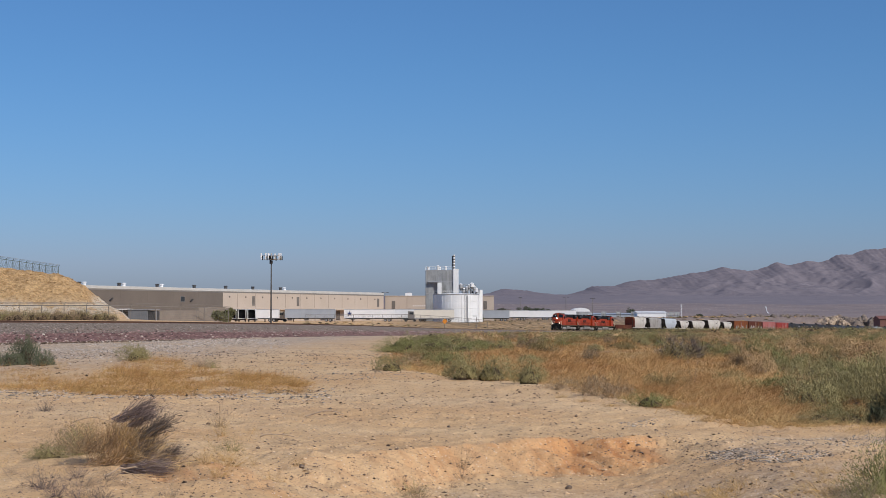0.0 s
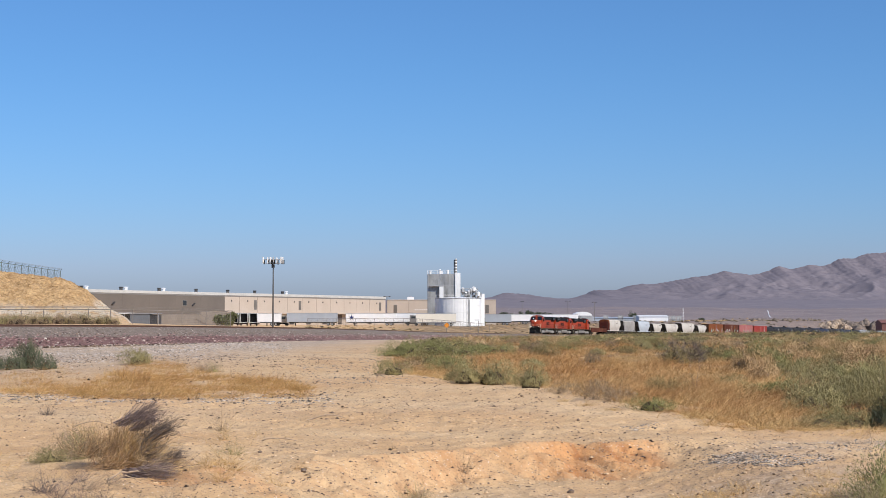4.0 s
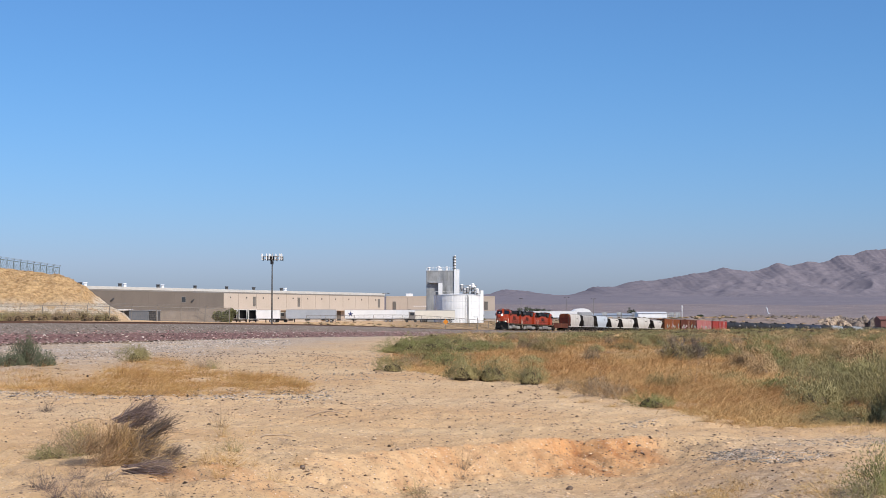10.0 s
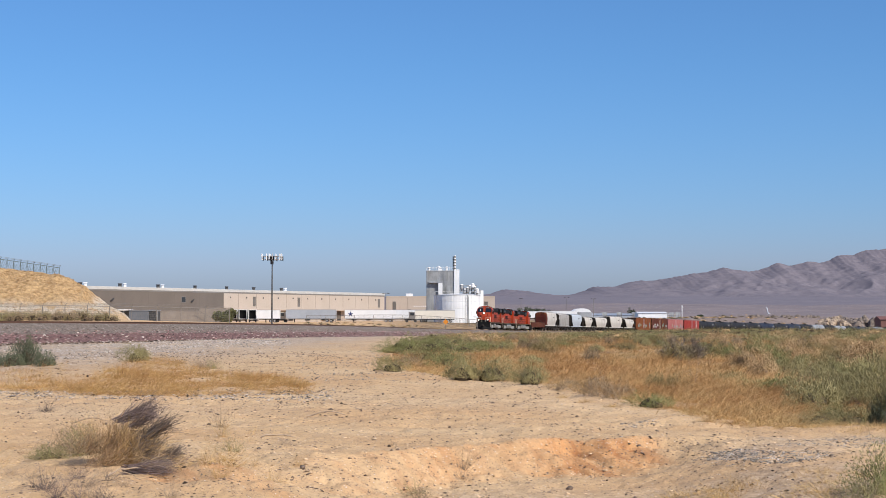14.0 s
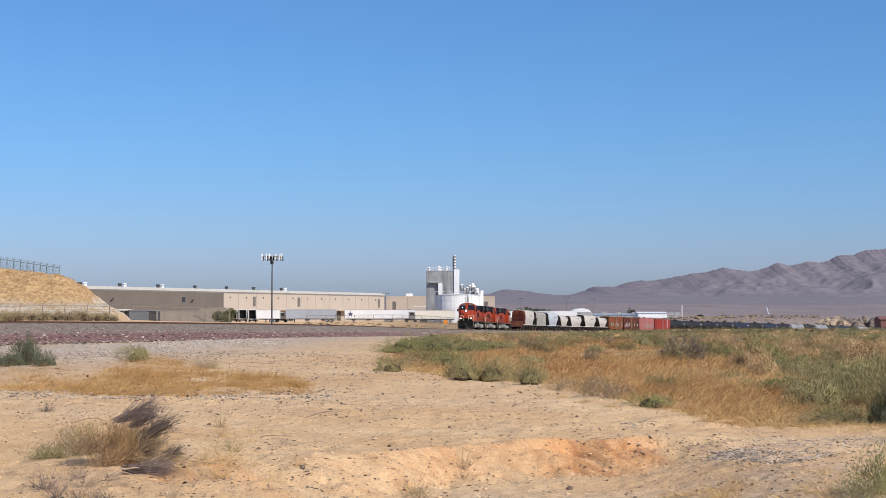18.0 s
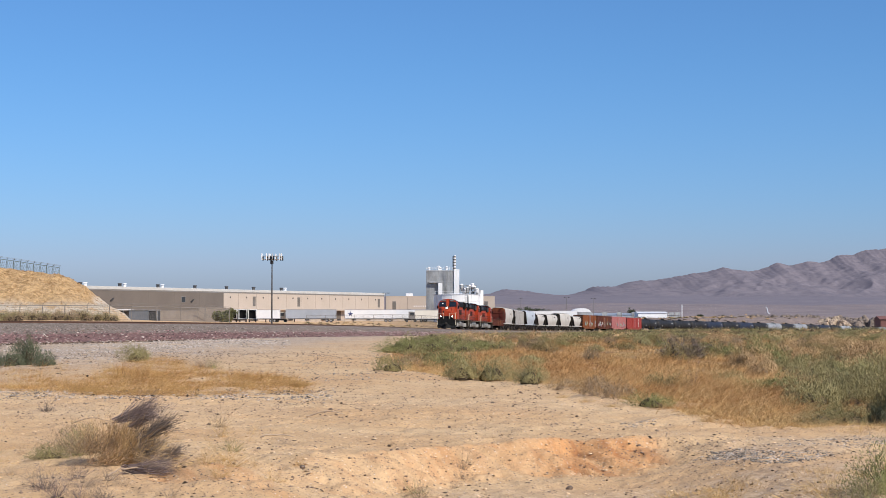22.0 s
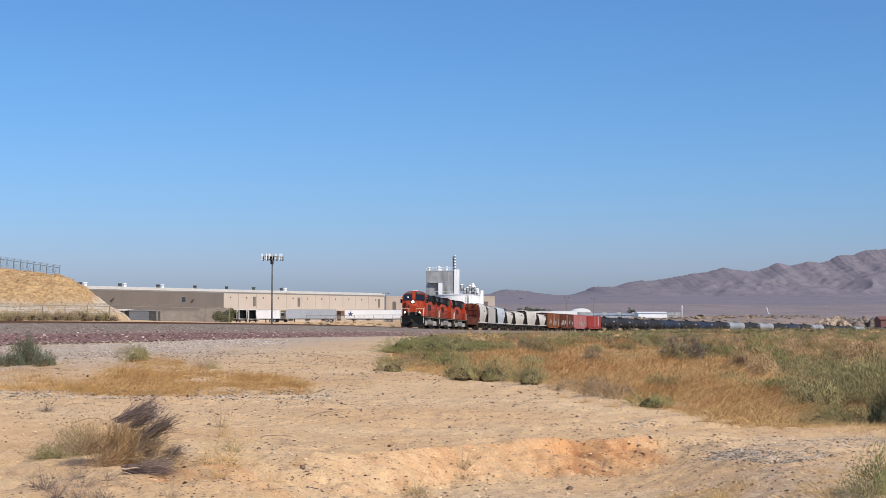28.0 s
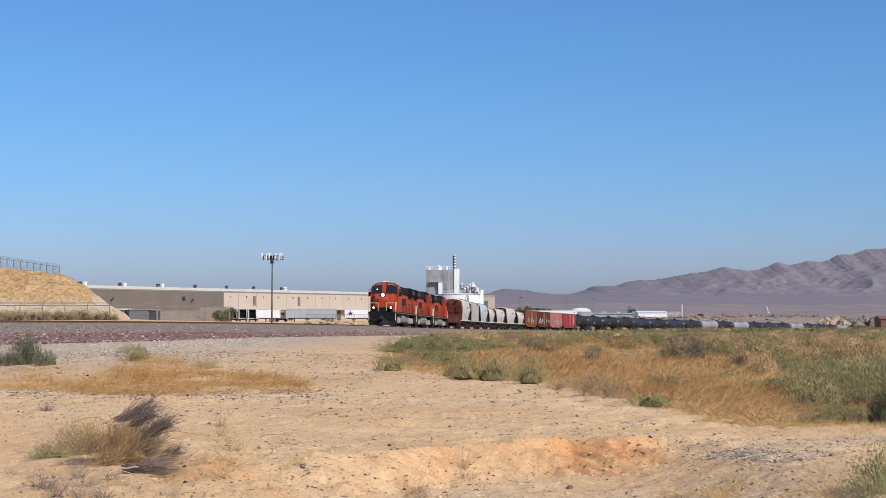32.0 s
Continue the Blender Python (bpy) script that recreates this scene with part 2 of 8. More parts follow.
    def prism(self, outline, axis, c0, c1):
        """A flat outline of (a, b) drawn out along x, y or z."""
        def at(a, b, c):
            return {"x": (c, a, b), "y": (a, c, b), "z": (a, b, c)}[axis]
        return self.loft([[at(a, b, c0) for a, b in outline], [at(a, b, c1) for a, b in outline]])

    def mesh(self, name, mat, smooth=False):
        me = bpy.data.meshes.new(name)
        me.from_pydata(self.v, [], self.f)
        if isinstance(mat, (list, tuple)):
            for m in mat:
                me.materials.append(m)
        else:
            me.materials.append(mat)
        bm = bmesh.new()
        bm.from_mesh(me)
        bmesh.ops.recalc_face_normals(bm, faces=bm.faces)
        bm.to_mesh(me)
        bm.free()
        if smooth:
            me.polygons.foreach_set("use_smooth", [True] * len(me.polygons))
            me.set_sharp_from_angle(angle=radians(40))
        return me


def part(name, shape, mat, parent, label="", smooth=False, kind=""):
    """One mesh object under a thing or under a part."""
    ob = new(name, shape if isinstance(shape, bpy.types.Mesh) else shape.mesh(name, mat, smooth))
    ob.parent = parent
    return tagged(ob, label, kind=kind)


def thing(name, m, label, category, group="", kind=""):
    ob = new(name)
    ob.matrix_basis = m
    ob.empty_display_size = 0.3
    return tagged(ob, label, category, group, kind)


def solid(name, shape, mat, label, category, group="", kind="", m=None, smooth=False):
    ob = new(name, shape.mesh(name, mat, smooth))
    if m is not None:
        ob.matrix_basis = m
    return tagged(ob, label, category, group, kind)


def quick_mesh(name, verts, faces, mat):
    """A large mesh from arrays of corners (n, 3) and faces (m, 3 or 4)."""
    me = bpy.data.meshes.new(name)
    verts, faces = np.asarray(verts, np.float32), np.asarray(faces, np.int32)
    k = faces.shape[1]
    me.vertices.add(len(verts))
    me.vertices.foreach_set("co", verts.ravel())
    me.loops.add(faces.size)
    me.loops.foreach_set("vertex_index", faces.ravel())
    me.polygons.add(len(faces))
    me.polygons.foreach_set("loop_start", np.arange(0, faces.size, k, dtype=np.int32))
    me.update(calc_edges=True)
    me.materials.append(mat)
    return me


# ---- the line of the track ----
# s runs from where the nose stops at the end, away from the camera.
TRACK_S = (-260, -90, -40, 0, 40, 80, 120, 160, 200, 240, 280, 330, 380, 430, 480, 560, 700, 1300)
TRACK_TURN = (16.0, 15.1, 9.0, 4.4, 4.9, 6.2, 6.8, 9.0, 12.4, 15.2, 18.5, 22.9, 27.3, 29.2, 30.2, 30.0, 29.5, 28.0)
RAIL_S = (-260, -120, -90, -40, 10, 60, 110, 160, 210, 310, 400, 480, 560, 610, 700, 1300)
RAIL_Z = (1.62, 1.49, 1.41, 0.95, 0.34, -0.22, -0.76, -1.29, -1.9, -3.1, -4.4, -5.4, -6.5, -7.4, -8.8, -16.0)
PATH_S = np.arange(-260, 1300, 2.0)
_turn = np.radians(np.interp(PATH_S, TRACK_S, TRACK_TURN))
_turn = np.convolve(np.pad(_turn, 9, mode="edge"), np.ones(19) / 19, mode="valid")
PATH_X, PATH_Y = np.cumsum(np.sin(_turn)) * 2.0, np.cumsum(np.cos(_turn)) * 2.0
PATH_X += -6.27 - np.interp(0, PATH_S, PATH_X)
PATH_Y += 163.2 - np.interp(0, PATH_S, PATH_Y)
PATH_Z = np.interp(PATH_S, RAIL_S, RAIL_Z)
PATH_Z = np.convolve(np.pad(PATH_Z, 12, mode="edge"), np.ones(25) / 25, mode="valid")


def on_track(s, side=0.0):
    """A place on top of the rails, side metres to the right of the line seen from the camera."""
    x, y, z, a = (float(np.interp(s, PATH_S, q)) for q in (PATH_X, PATH_Y, PATH_Z, _turn))
    return Vector((x + side * math.cos(a), y - side * math.sin(a), z))


# ---- the lie of the land ----
NEAR_Y = (-50, 25, 50, 75, 100, 123, 173, 223, 273, 322, 371, 467, 557, 644, 774, 900, 1300)
NEAR_Z = (0, 0, 0.1, 0.3, 0.2, -0.05, -0.6, -1.2, -1.75, -2.3, -2.9, -4.1, -5.5, -6.7, -9.0, -11.0, -14.0)


def smooth01(t):
    t = np.clip(t, 0, 1)
    return t * t * (3 - 2 * t)


def wave(x, y, scale, seed):
    """Cheap smooth noise, about -1 to 1."""
    r = np.random.RandomState(seed)
    out = np.zeros_like(np.asarray(x, float))
    for k in range(6):
        a, p, f = r.uniform(0, 6.28), r.uniform(0, 6.28), r.uniform(0.6, 1.7) / scale
        out += np.sin((x * math.cos(a) + y * math.sin(a)) * f * 6.28 + p)
    return out / 3.0


def rough(x, y, scale, seed, octaves=3):
    """Fractal noise on a grid of random heights, about -1 to 1."""
    r = np.random.RandomState(seed)
    out, amp = np.zeros_like(np.asarray(x, float)), 0.6
    for _ in range(octaves):
        g = r.uniform(-1, 1, (128, 128))
        u, v = x / scale, y / scale
        i, j = np.floor(u).astype(int), np.floor(v).astype(int)
        a, b = u - i, v - j
        a, b = a * a * (3 - 2 * a), b * b * (3 - 2 * b)
        i, j, i2, j2 = i % 128, j % 128, (i + 1) % 128, (j + 1) % 128
        out += amp * ((g[i, j] * (1 - a) + g[i2, j] * a) * (1 - b) + (g[i, j2] * (1 - a) + g[i2, j2] * a) * b)
        scale, amp = scale * 0.45, amp * 0.5
    return out


def track_near(x, y):
    """For many places: the signed distance from the track (behind it positive) and its height there."""
    x, y = np.asarray(x, float), np.asarray(y, float)
    px, py, pz, pa = PATH_X[::3], PATH_Y[::3], PATH_Z[::3], _turn[::3]
    d, z = np.empty_like(x), np.empty_like(x)
    for i in range(0, len(x), 4000):
        dx, dy = x[i:i + 4000, None] - px, y[i:i + 4000, None] - py
        k = np.argmin(dx * dx + dy * dy, axis=1)
        r = np.arange(len(k))
        d[i:i + 4000] = -(dx[r, k] * np.cos(pa[k]) - dy[r, k] * np.sin(pa[k]))
        z[i:i + 4000] = pz[k]
    return d, z


def bank_edge(x):
    return np.interp(x, [-3.4, -2.2, -1.08, 0.0, 1.6, 2.6, 4.0], [15.6, 16.6, 17.6, 18.9, 20.3, 20.1, 20.0]) + 0.12 * np.sin(x * 2.3) + 0.06 * np.sin(x * 5.1)


# the cut hill's outline, from its toe towards its top, as height over the yard
HILL_X = (-120, -72, -63.6, -61.2, -59.0, -57.8, -56.6, -54.2, -50.3, -46.5)
HILL_Z = (12.5, 8.2, 7.15, 6.7, 5.85, 5.3, 4.3, 2.5, 0.55, 0.0)


def hill_lift(x, y):
    """The cut hill, as height over the yard; its back runs straight away."""
    q = x + 0.21 * (y - 245) + 0.7 * rough(x, y, 4, 5)
    return np.interp(q, HILL_X, HILL_Z) * smooth01((y - 216 + 1.5 * rough(x, y, 8, 6)) / 24.0) * smooth01((420 - y) / 90)


def land(x, y):
    """The height of the ground at many places."""
    x, y = np.asarray(x, float), np.asarray(y, float)
    d, tz = track_near(x, y)
    front = np.interp(y, NEAR_Y, NEAR_Z)
    front = front + 0.03 * wave(x, y, 9, 1) * smooth01((y - 8) / 20) + (0.055 * rough(x, y, 1.6, 2) + 0.045 * rough(x, y, 0.36, 3, 4)) * smooth01((70 - y) / 30)
    # wheel ruts of the dirt road, which runs across before the brush
    for off in (0.0, 1.6, 4.2, 5.7):
        front = front - 0.05 * np.exp(-((y - 23.0 - off - 0.35 * np.sin(x * 0.35 + off) + 0.12 * x) / 0.22) ** 2)
    front = front + 0.35 * smooth01((x - 18) / 20) * smooth01((y - 120) / 60) * smooth01((420 - y) / 120)
    # the washed-out bank before the camera: a sharp lip, and rills that run down it aslant
    t = (bank_edge(x) + 0.10 * rough(x, x * 0, 0.5, 21) - y) / 1.5
    within = smooth01((x + 2.6) / 2.4) * smooth01((4.2 - x) / 2.2)
    face = smooth01(t / 0.15) * smooth01((1.4 - t) / 0.5)
    u = x - 1.15 * np.clip(t, -0.5, 2.0)
    rill = np.abs(rough(u + 20, t * 0.3 + 5, 0.42, 22, 3)) + 0.5 * np.abs(rough(u + 40, t * 0.5 + 9, 0.13, 23, 2))
    lip = 0.12 + 0.3 * smooth01((x - 0.6) / 1.2)
    front = front - 0.34 * within * (lip * smooth01(t / 0.2) + (1 - lip) * smooth01(t / 1.1)) - within * face * 0.2 * (rill - 0.25)
    # crumbled hummocks where the bank runs out
    lumps = smooth01((x + 4.0) / 1.0) * smooth01((0.9 - x) / 0.9) * smooth01((18.2 - y) / 1.6)
    front = front + lumps * (0.07 * rough(x + 0.4 * y, y, 0.8, 24, 2) + 0.05 * np.abs(rough(x + 0.5 * y, y - 0.5 * x, 0.32, 25, 3))) - 0.1 * smooth01((15 - y) / 4)
    back = -0.35 + 1.1 * smooth01((y - 540) / 350) + 0.12 * wave(x, y, 45, 4)
    back = back + 1.3 * smooth01((-20 - x) / 12) * smooth01((246 - y) / 24)
    rise = smooth01((d - 8) / np.clip(y * 0.11, 8, 60))
    back = (tz - 1.1) * (1 - rise) + back * rise
    z = np.where(d > 0, back, front)
    toe = smooth01((np.abs(d) - 2.2) / 4.0)
    z = (tz - 1.0) * (1 - toe) + z * toe
    # the cut hill beside the yard
    hill = hill_lift(x, y)
    on = smooth01(hill / 1.2)
    gully = np.abs(rough(x * 1.3 - 0.5 * y, y * 0.6, 1.7, 10, 3))
    z = z + on * np.clip(0.9 - z, 0, 2) + hill + np.clip(hill / 6, 0, 1) * (0.45 * rough(x, y, 3.5, 7, 3) - 1.1 * (gully - 0.22) + 0.3 * rough(x, y, 0.9, 11, 2))
    # low rises and the long fan before the range
    far = smooth01((y - 850) / 250) * smooth01((x - 110) / 90)
    z = z + far * (-0.5 + 2.0 * wave(x, y, 260, 8) + 0.8 * rough(x, y, 60, 9))
    z = z + np.clip(y - 1100, 0, 5000) * 0.014
    return z


def ground_at(x, y):
    return float(land(np.array([x]), np.array([y]))[0])


def spot(right, down):
    """Where bearings, given in parts of the lens right of the middle and below the level, meet the ground."""
    right, down = np.atleast_1d(np.asarray(right, float)), np.atleast_1d(np.asarray(down, float))
    y = 1.6 * LENS / down
    for _ in range(12):
        y = 0.5 * y + 0.5 * (1.6 - land(right / LENS * y, y)) * LENS / down
    return right / LENS * y, y


def make_ground():
    rings = np.concatenate([np.geomspace(1.0, 11, 10), np.linspace(11.5, 30, 210), np.geomspace(30.15, 900, 230), np.linspace(206, 272, 110), np.geomspace(930, 4900, 30)])
    rings = np.unique(np.round(rings, 3))
    fan = np.concatenate([np.linspace(-180, -21, 30), np.linspace(-19, 19, 380), np.linspace(21, 180, 30)[:-1]])
    a, r = np.meshgrid(np.radians(fan), rings)
    x, y = (r * np.sin(a)).ravel(), (r * np.cos(a)).ravel()
    v = np.column_stack([x, y, land(x, y)])
    n, m = len(fan), len(rings)
    i, j = np.meshgrid(np.arange(m - 1), np.arange(n), indexing="ij")
    k = (j + 1) % n
    q = np.column_stack([(i * n + j).ravel(), (i * n + k).ravel(), ((i + 1) * n + k).ravel(), ((i + 1) * n + j).ravel()])
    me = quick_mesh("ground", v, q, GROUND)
    bm = bmesh.new()
    bm.from_mesh(me)
    bm.verts.ensure_lookup_table()
    bm.faces.new([bm.verts[t] for t in range(n)][::-1])
    bmesh.ops.recalc_face_normals(bm, faces=bm.faces)
    bm.to_mesh(me)
    bm.free()
    if me.polygons[n * 40].normal.z < 0:
        me.flip_normals()
    me.polygons.foreach_set("use_smooth", [True] * len(me.polygons))
    d, _ = track_near(v[:, 0], v[:, 1])
    for name, val in zones(v[:, 0], v[:, 1], d).items():
        at = me.attributes.new(name, "FLOAT", "POINT")
        at.data.foreach_set("value", np.asarray(val, np.float32))
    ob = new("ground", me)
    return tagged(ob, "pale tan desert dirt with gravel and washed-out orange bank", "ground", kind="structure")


def zones(x, y, d):
    """Where the soil is gravelly, orange, grown over, or far enough to be tinted with haze."""
    gravel = smooth01((d + 24) / 14) * (d < 0) * smooth01((2 - x) / 10)
    band = np.exp(-((y - 28 - 0.25 * x + 0.8 * np.sin(x)) / 2.2) ** 2) * 0.14 + 0.4 * np.exp(-((y - 18.6) / 0.7) ** 2) * smooth01((x - 3.1) / 0.4) * smooth01((5.0 - x) / 0.4) + 0.5 * np.exp(-((y - 20.3) / 0.5) ** 2) * smooth01((x - 3.9) / 0.6) + 0.5 * smooth01((17.4 - y) / 1.6) * smooth01((x + 0.8) / 1.2)
    t = (bank_edge(x) - y) / 1.5
    red = smooth01((t + 0.08) / 0.15) * smooth01((1.25 - t) / 0.5) * smooth01((x + 2.2) / 1.6) * smooth01((3.0 - x) / 0.6) * (0.30 + 0.70 * smooth01((x - 1.0) / 0.7) + 0.3 * rough(x, y, 0.7, 26))
    red = red + 0.42 * smooth01((rough(x, y, 1.3, 27) + 0.05) / 0.35) * smooth01((17.0 - y) / 1.0) * smooth01((x + 3.6) / 0.6) * smooth01((0.3 - x) / 0.8)
    lift = hill_lift(x, y)
    hill = smooth01((-48 - x) / 3.0) * smooth01((y - 214) / 5.0) * (y < 420)
    grown = smooth01((y - field_edge(x)) / 5) * (d < 0) + (d > 8) * smooth01((x + 25) / 25) * (y < 1200)
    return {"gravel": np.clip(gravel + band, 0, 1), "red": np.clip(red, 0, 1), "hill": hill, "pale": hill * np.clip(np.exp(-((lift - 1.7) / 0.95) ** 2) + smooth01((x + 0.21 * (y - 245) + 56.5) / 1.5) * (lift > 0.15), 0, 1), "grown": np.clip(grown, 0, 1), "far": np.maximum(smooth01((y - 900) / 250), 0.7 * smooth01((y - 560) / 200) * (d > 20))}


def field_edge(x):
    """Where the brush begins, along Y, for a place x across."""
    return np.interp(x, [-60, -2.6, -1.9, -1.17, 0.09, 0.94, 1.68, 2.35, 2.9, 3.49, 3.91, 4.26, 4.73, 5.13, 6.6, 20], [400, 400, 52, 44.5, 40, 38.6, 37.6, 36, 33.2, 29.8, 26.8, 24.7, 23.4, 22.5, 22, 14])
# ---- land, track and the range ----
make_ground()


def make_track():
    t = thing("railway_track", pose(0, 0, 0), "single railway track with rusty rails on grey and red ballast", "railway track", kind="structure")
    ss = np.concatenate([np.arange(-250, 60, 2.5), np.arange(60, 1250, 6.0)])
    def sweep(profile):
        secs = []
        for s in ss:
            secs.append([on_track(s, a) + Vector((0, 0, z)) for a, z in profile])
        return secs
    bed = Shape().loft(sweep([(-4.6, -1.35), (-2.0, -0.30), (-1.75, -0.12), (-0.5, -0.17), (0.5, -0.17), (1.75, -0.11), (2.0, -0.20), (2.75, -0.62)]), closed=False, caps=False)
    part("ballast", bed, BALLAST, t, "grey crushed-rock ballast", kind="stuff")
    low = Shape().loft(sweep([(2.75, -0.62), (3.7, -1.05), (4.6, -1.4)]), closed=False, caps=False)
    part("lower_ballast", low, BALLAST_RED, t, "dark red-purple crushed rock", kind="stuff")
    for a in (-0.72, 0.72):
        web = [(a - 0.07, -0.17), (a - 0.07, -0.15), (a - 0.012, -0.13), (a - 0.012, -0.04), (a - 0.037, -0.03), (a - 0.037, 0.0),
               (a + 0.037, 0.0), (a + 0.037, -0.03), (a + 0.012, -0.04), (a + 0.012, -0.13), (a + 0.07, -0.15), (a + 0.07, -0.17)]
        part("rail", Shape().loft(sweep(web)), RAIL, t)
    tie = Shape().box(-1.3, 1.3, -0.115, 0.115, -0.34, -0.155, 0.015).mesh("tie", TIE)
    for i in range(260):
        s = -112 + i * 0.55
        a, b = on_track(s - 0.1), on_track(s + 0.1)
        o = part("tie", tie, None, t)
        o.location = on_track(s)
        o.rotation_euler = (0, 0, math.atan2(b.y - a.y, b.x - a.x) - math.pi / 2)
    return t


make_track()


def make_range():
    """The mountains: ridges and gullies on a wide belt far behind everything."""
    # height of the skyline, in metres at 4.4 km, along X
    sk_x = [-2200, -500, 0, 100, 137, 171, 208, 262, 307, 351, 400, 438, 504, 559, 608, 664, 735, 756, 817, 895, 928, 977, 1010, 1065, 1109, 1152, 1196, 1234, 1292, 1500, 2200]
    sk_h = [20, 30, 45, 58, 67, 79, 79, 71, 61, 59, 72, 87, 89, 105, 105, 114, 127, 128, 143, 132, 138, 158, 148, 161, 158, 178, 181, 194, 198, 230, 120]
    xs, ts = np.concatenate([np.linspace(-2300, -320, 60), np.linspace(-300, 1500, 520), np.linspace(1530, 2400, 30)]), np.concatenate([np.linspace(0, 0.7, 24), np.linspace(0.712, 1, 110)])
    t, x = np.meshgrid(ts, xs, indexing="ij")
    top = np.interp(x, sk_x, sk_h) + 0.9 * wave(x, x * 0, 40, 12) + 0.7 * wave(x, x * 0, 15, 13)
    fan, start = 0.68, 2300
    y = start + (4450 - start) * t
    base = 14 + 52 * t
    u = np.clip((t - fan) / (1 - fan), 0, 1)
    climb = u ** 1.25
    spurs = np.abs(rough(x + 0.25 * y, y * 0.5, 230, 16, 2)) * 1.0 + np.abs(rough(x + 40 - 0.3 * y, y * 0.6, 90, 17, 3)) * 0.5 + np.abs(rough(x + 0.2 * y, y * 0.5, 34, 19, 2)) * 0.08
    h = base + (top - base) * climb
    h = h - (top - base).clip(5, 400) * spurs * np.sin(u * math.pi) ** 0.8 * 0.34
    h = h + 1.8 * rough(x, y * 0.6, 30, 18, 4) * u ** 0.6 * (1 - 0.7 * u ** 8)
    v = np.column_stack([x.ravel(), y.ravel(), h.ravel()])
    m, n = len(ts), len(xs)
    i, j = np.meshgrid(np.arange(m - 1), np.arange(n - 1), indexing="ij")
    q = np.column_stack([(i * n + j).ravel(), (i * n + j + 1).ravel(), ((i + 1) * n + j + 1).ravel(), ((i + 1) * n + j).ravel()])
    me = quick_mesh("backdrop", v, q, RANGE)
    return tagged(new("backdrop", me), "bare desert mountains with gullied slopes, tinted mauve for haze", "mountains", kind="structure")


make_range()



# ---- the yard ----
def ray_x(px, y):
    """Across, for a bearing given in thousandths of the lens."""
    return px / LENS * y


LOUVRE = surface("dark_louvre", (0.17, 0.16, 0.145), (0.21, 0.195, 0.18), 2, 0.7)
TAN_STEEL = surface("tan_steel", (0.42, 0.37, 0.295), (0.47, 0.415, 0.335), 0.6, 0.7)
TRAILER_WHITE = surface("white_trailer_side", (0.75, 0.75, 0.745), (0.81, 0.81, 0.805), 0.4, 0.45, wear=(0.60, 0.59, 0.57), wear_at=(0.58, 0.8), stretch=(1, 1, 0.15), wear_scale=0.7, bump=0.03)
TRAILER_GREY = surface("silver_grey_trailer_side", (0.40, 0.43, 0.46), (0.46, 0.49, 0.52), 0.4, 0.45, 0.3, wear=(0.33, 0.35, 0.37), wear_at=(0.55, 0.8), stretch=(1, 1, 0.15), bump=0.03)
TRAILER_CREAM = surface("cream_trailer_side", (0.70, 0.65, 0.55), (0.75, 0.70, 0.60), 0.4, 0.5, bump=0.03)
NAVY = surface("navy_paint", (0.015, 0.03, 0.12), (0.02, 0.035, 0.14), 2, 0.5)
TYRE = surface("dusty_tyre", (0.03, 0.028, 0.026), (0.05, 0.046, 0.042), 3, 0.9)
DARK_POLE = surface("dark_steel_pole", (0.05, 0.048, 0.046), (0.075, 0.07, 0.066), 2, 0.6)
POLE = surface("weathered_pole", (0.17, 0.15, 0.13), (0.22, 0.195, 0.17), 2, 0.7)
SIGN_ORANGE = surface("orange_sign", (0.70, 0.25, 0.02), (0.64, 0.22, 0.02), 3, 0.5)
ROCK = surface("brown_outcrop_rock", (0.17, 0.13, 0.10), (0.25, 0.195, 0.155), 0.25, 0.95, wear=(0.11, 0.09, 0.08), wear_at=(0.46, 0.6), wear_scale=0.7, bump=0.6, fine=1.2)
KNOLL = surface("cream_outcrop_rock", (0.36, 0.27, 0.185), (0.50, 0.39, 0.285), 0.2, 0.95, wear=(0.20, 0.15, 0.115), wear_at=(0.5, 0.62), wear_scale=0.5, bump=0.6, fine=1.2)
LEAF = surface("dark_tree_leaf", (0.045, 0.06, 0.028), (0.07, 0.085, 0.04), 0.5, 0.9, island=0.4, bump=0)
BARK = surface("bark", (0.10, 0.075, 0.055), (0.14, 0.11, 0.08), 3, 0.9)


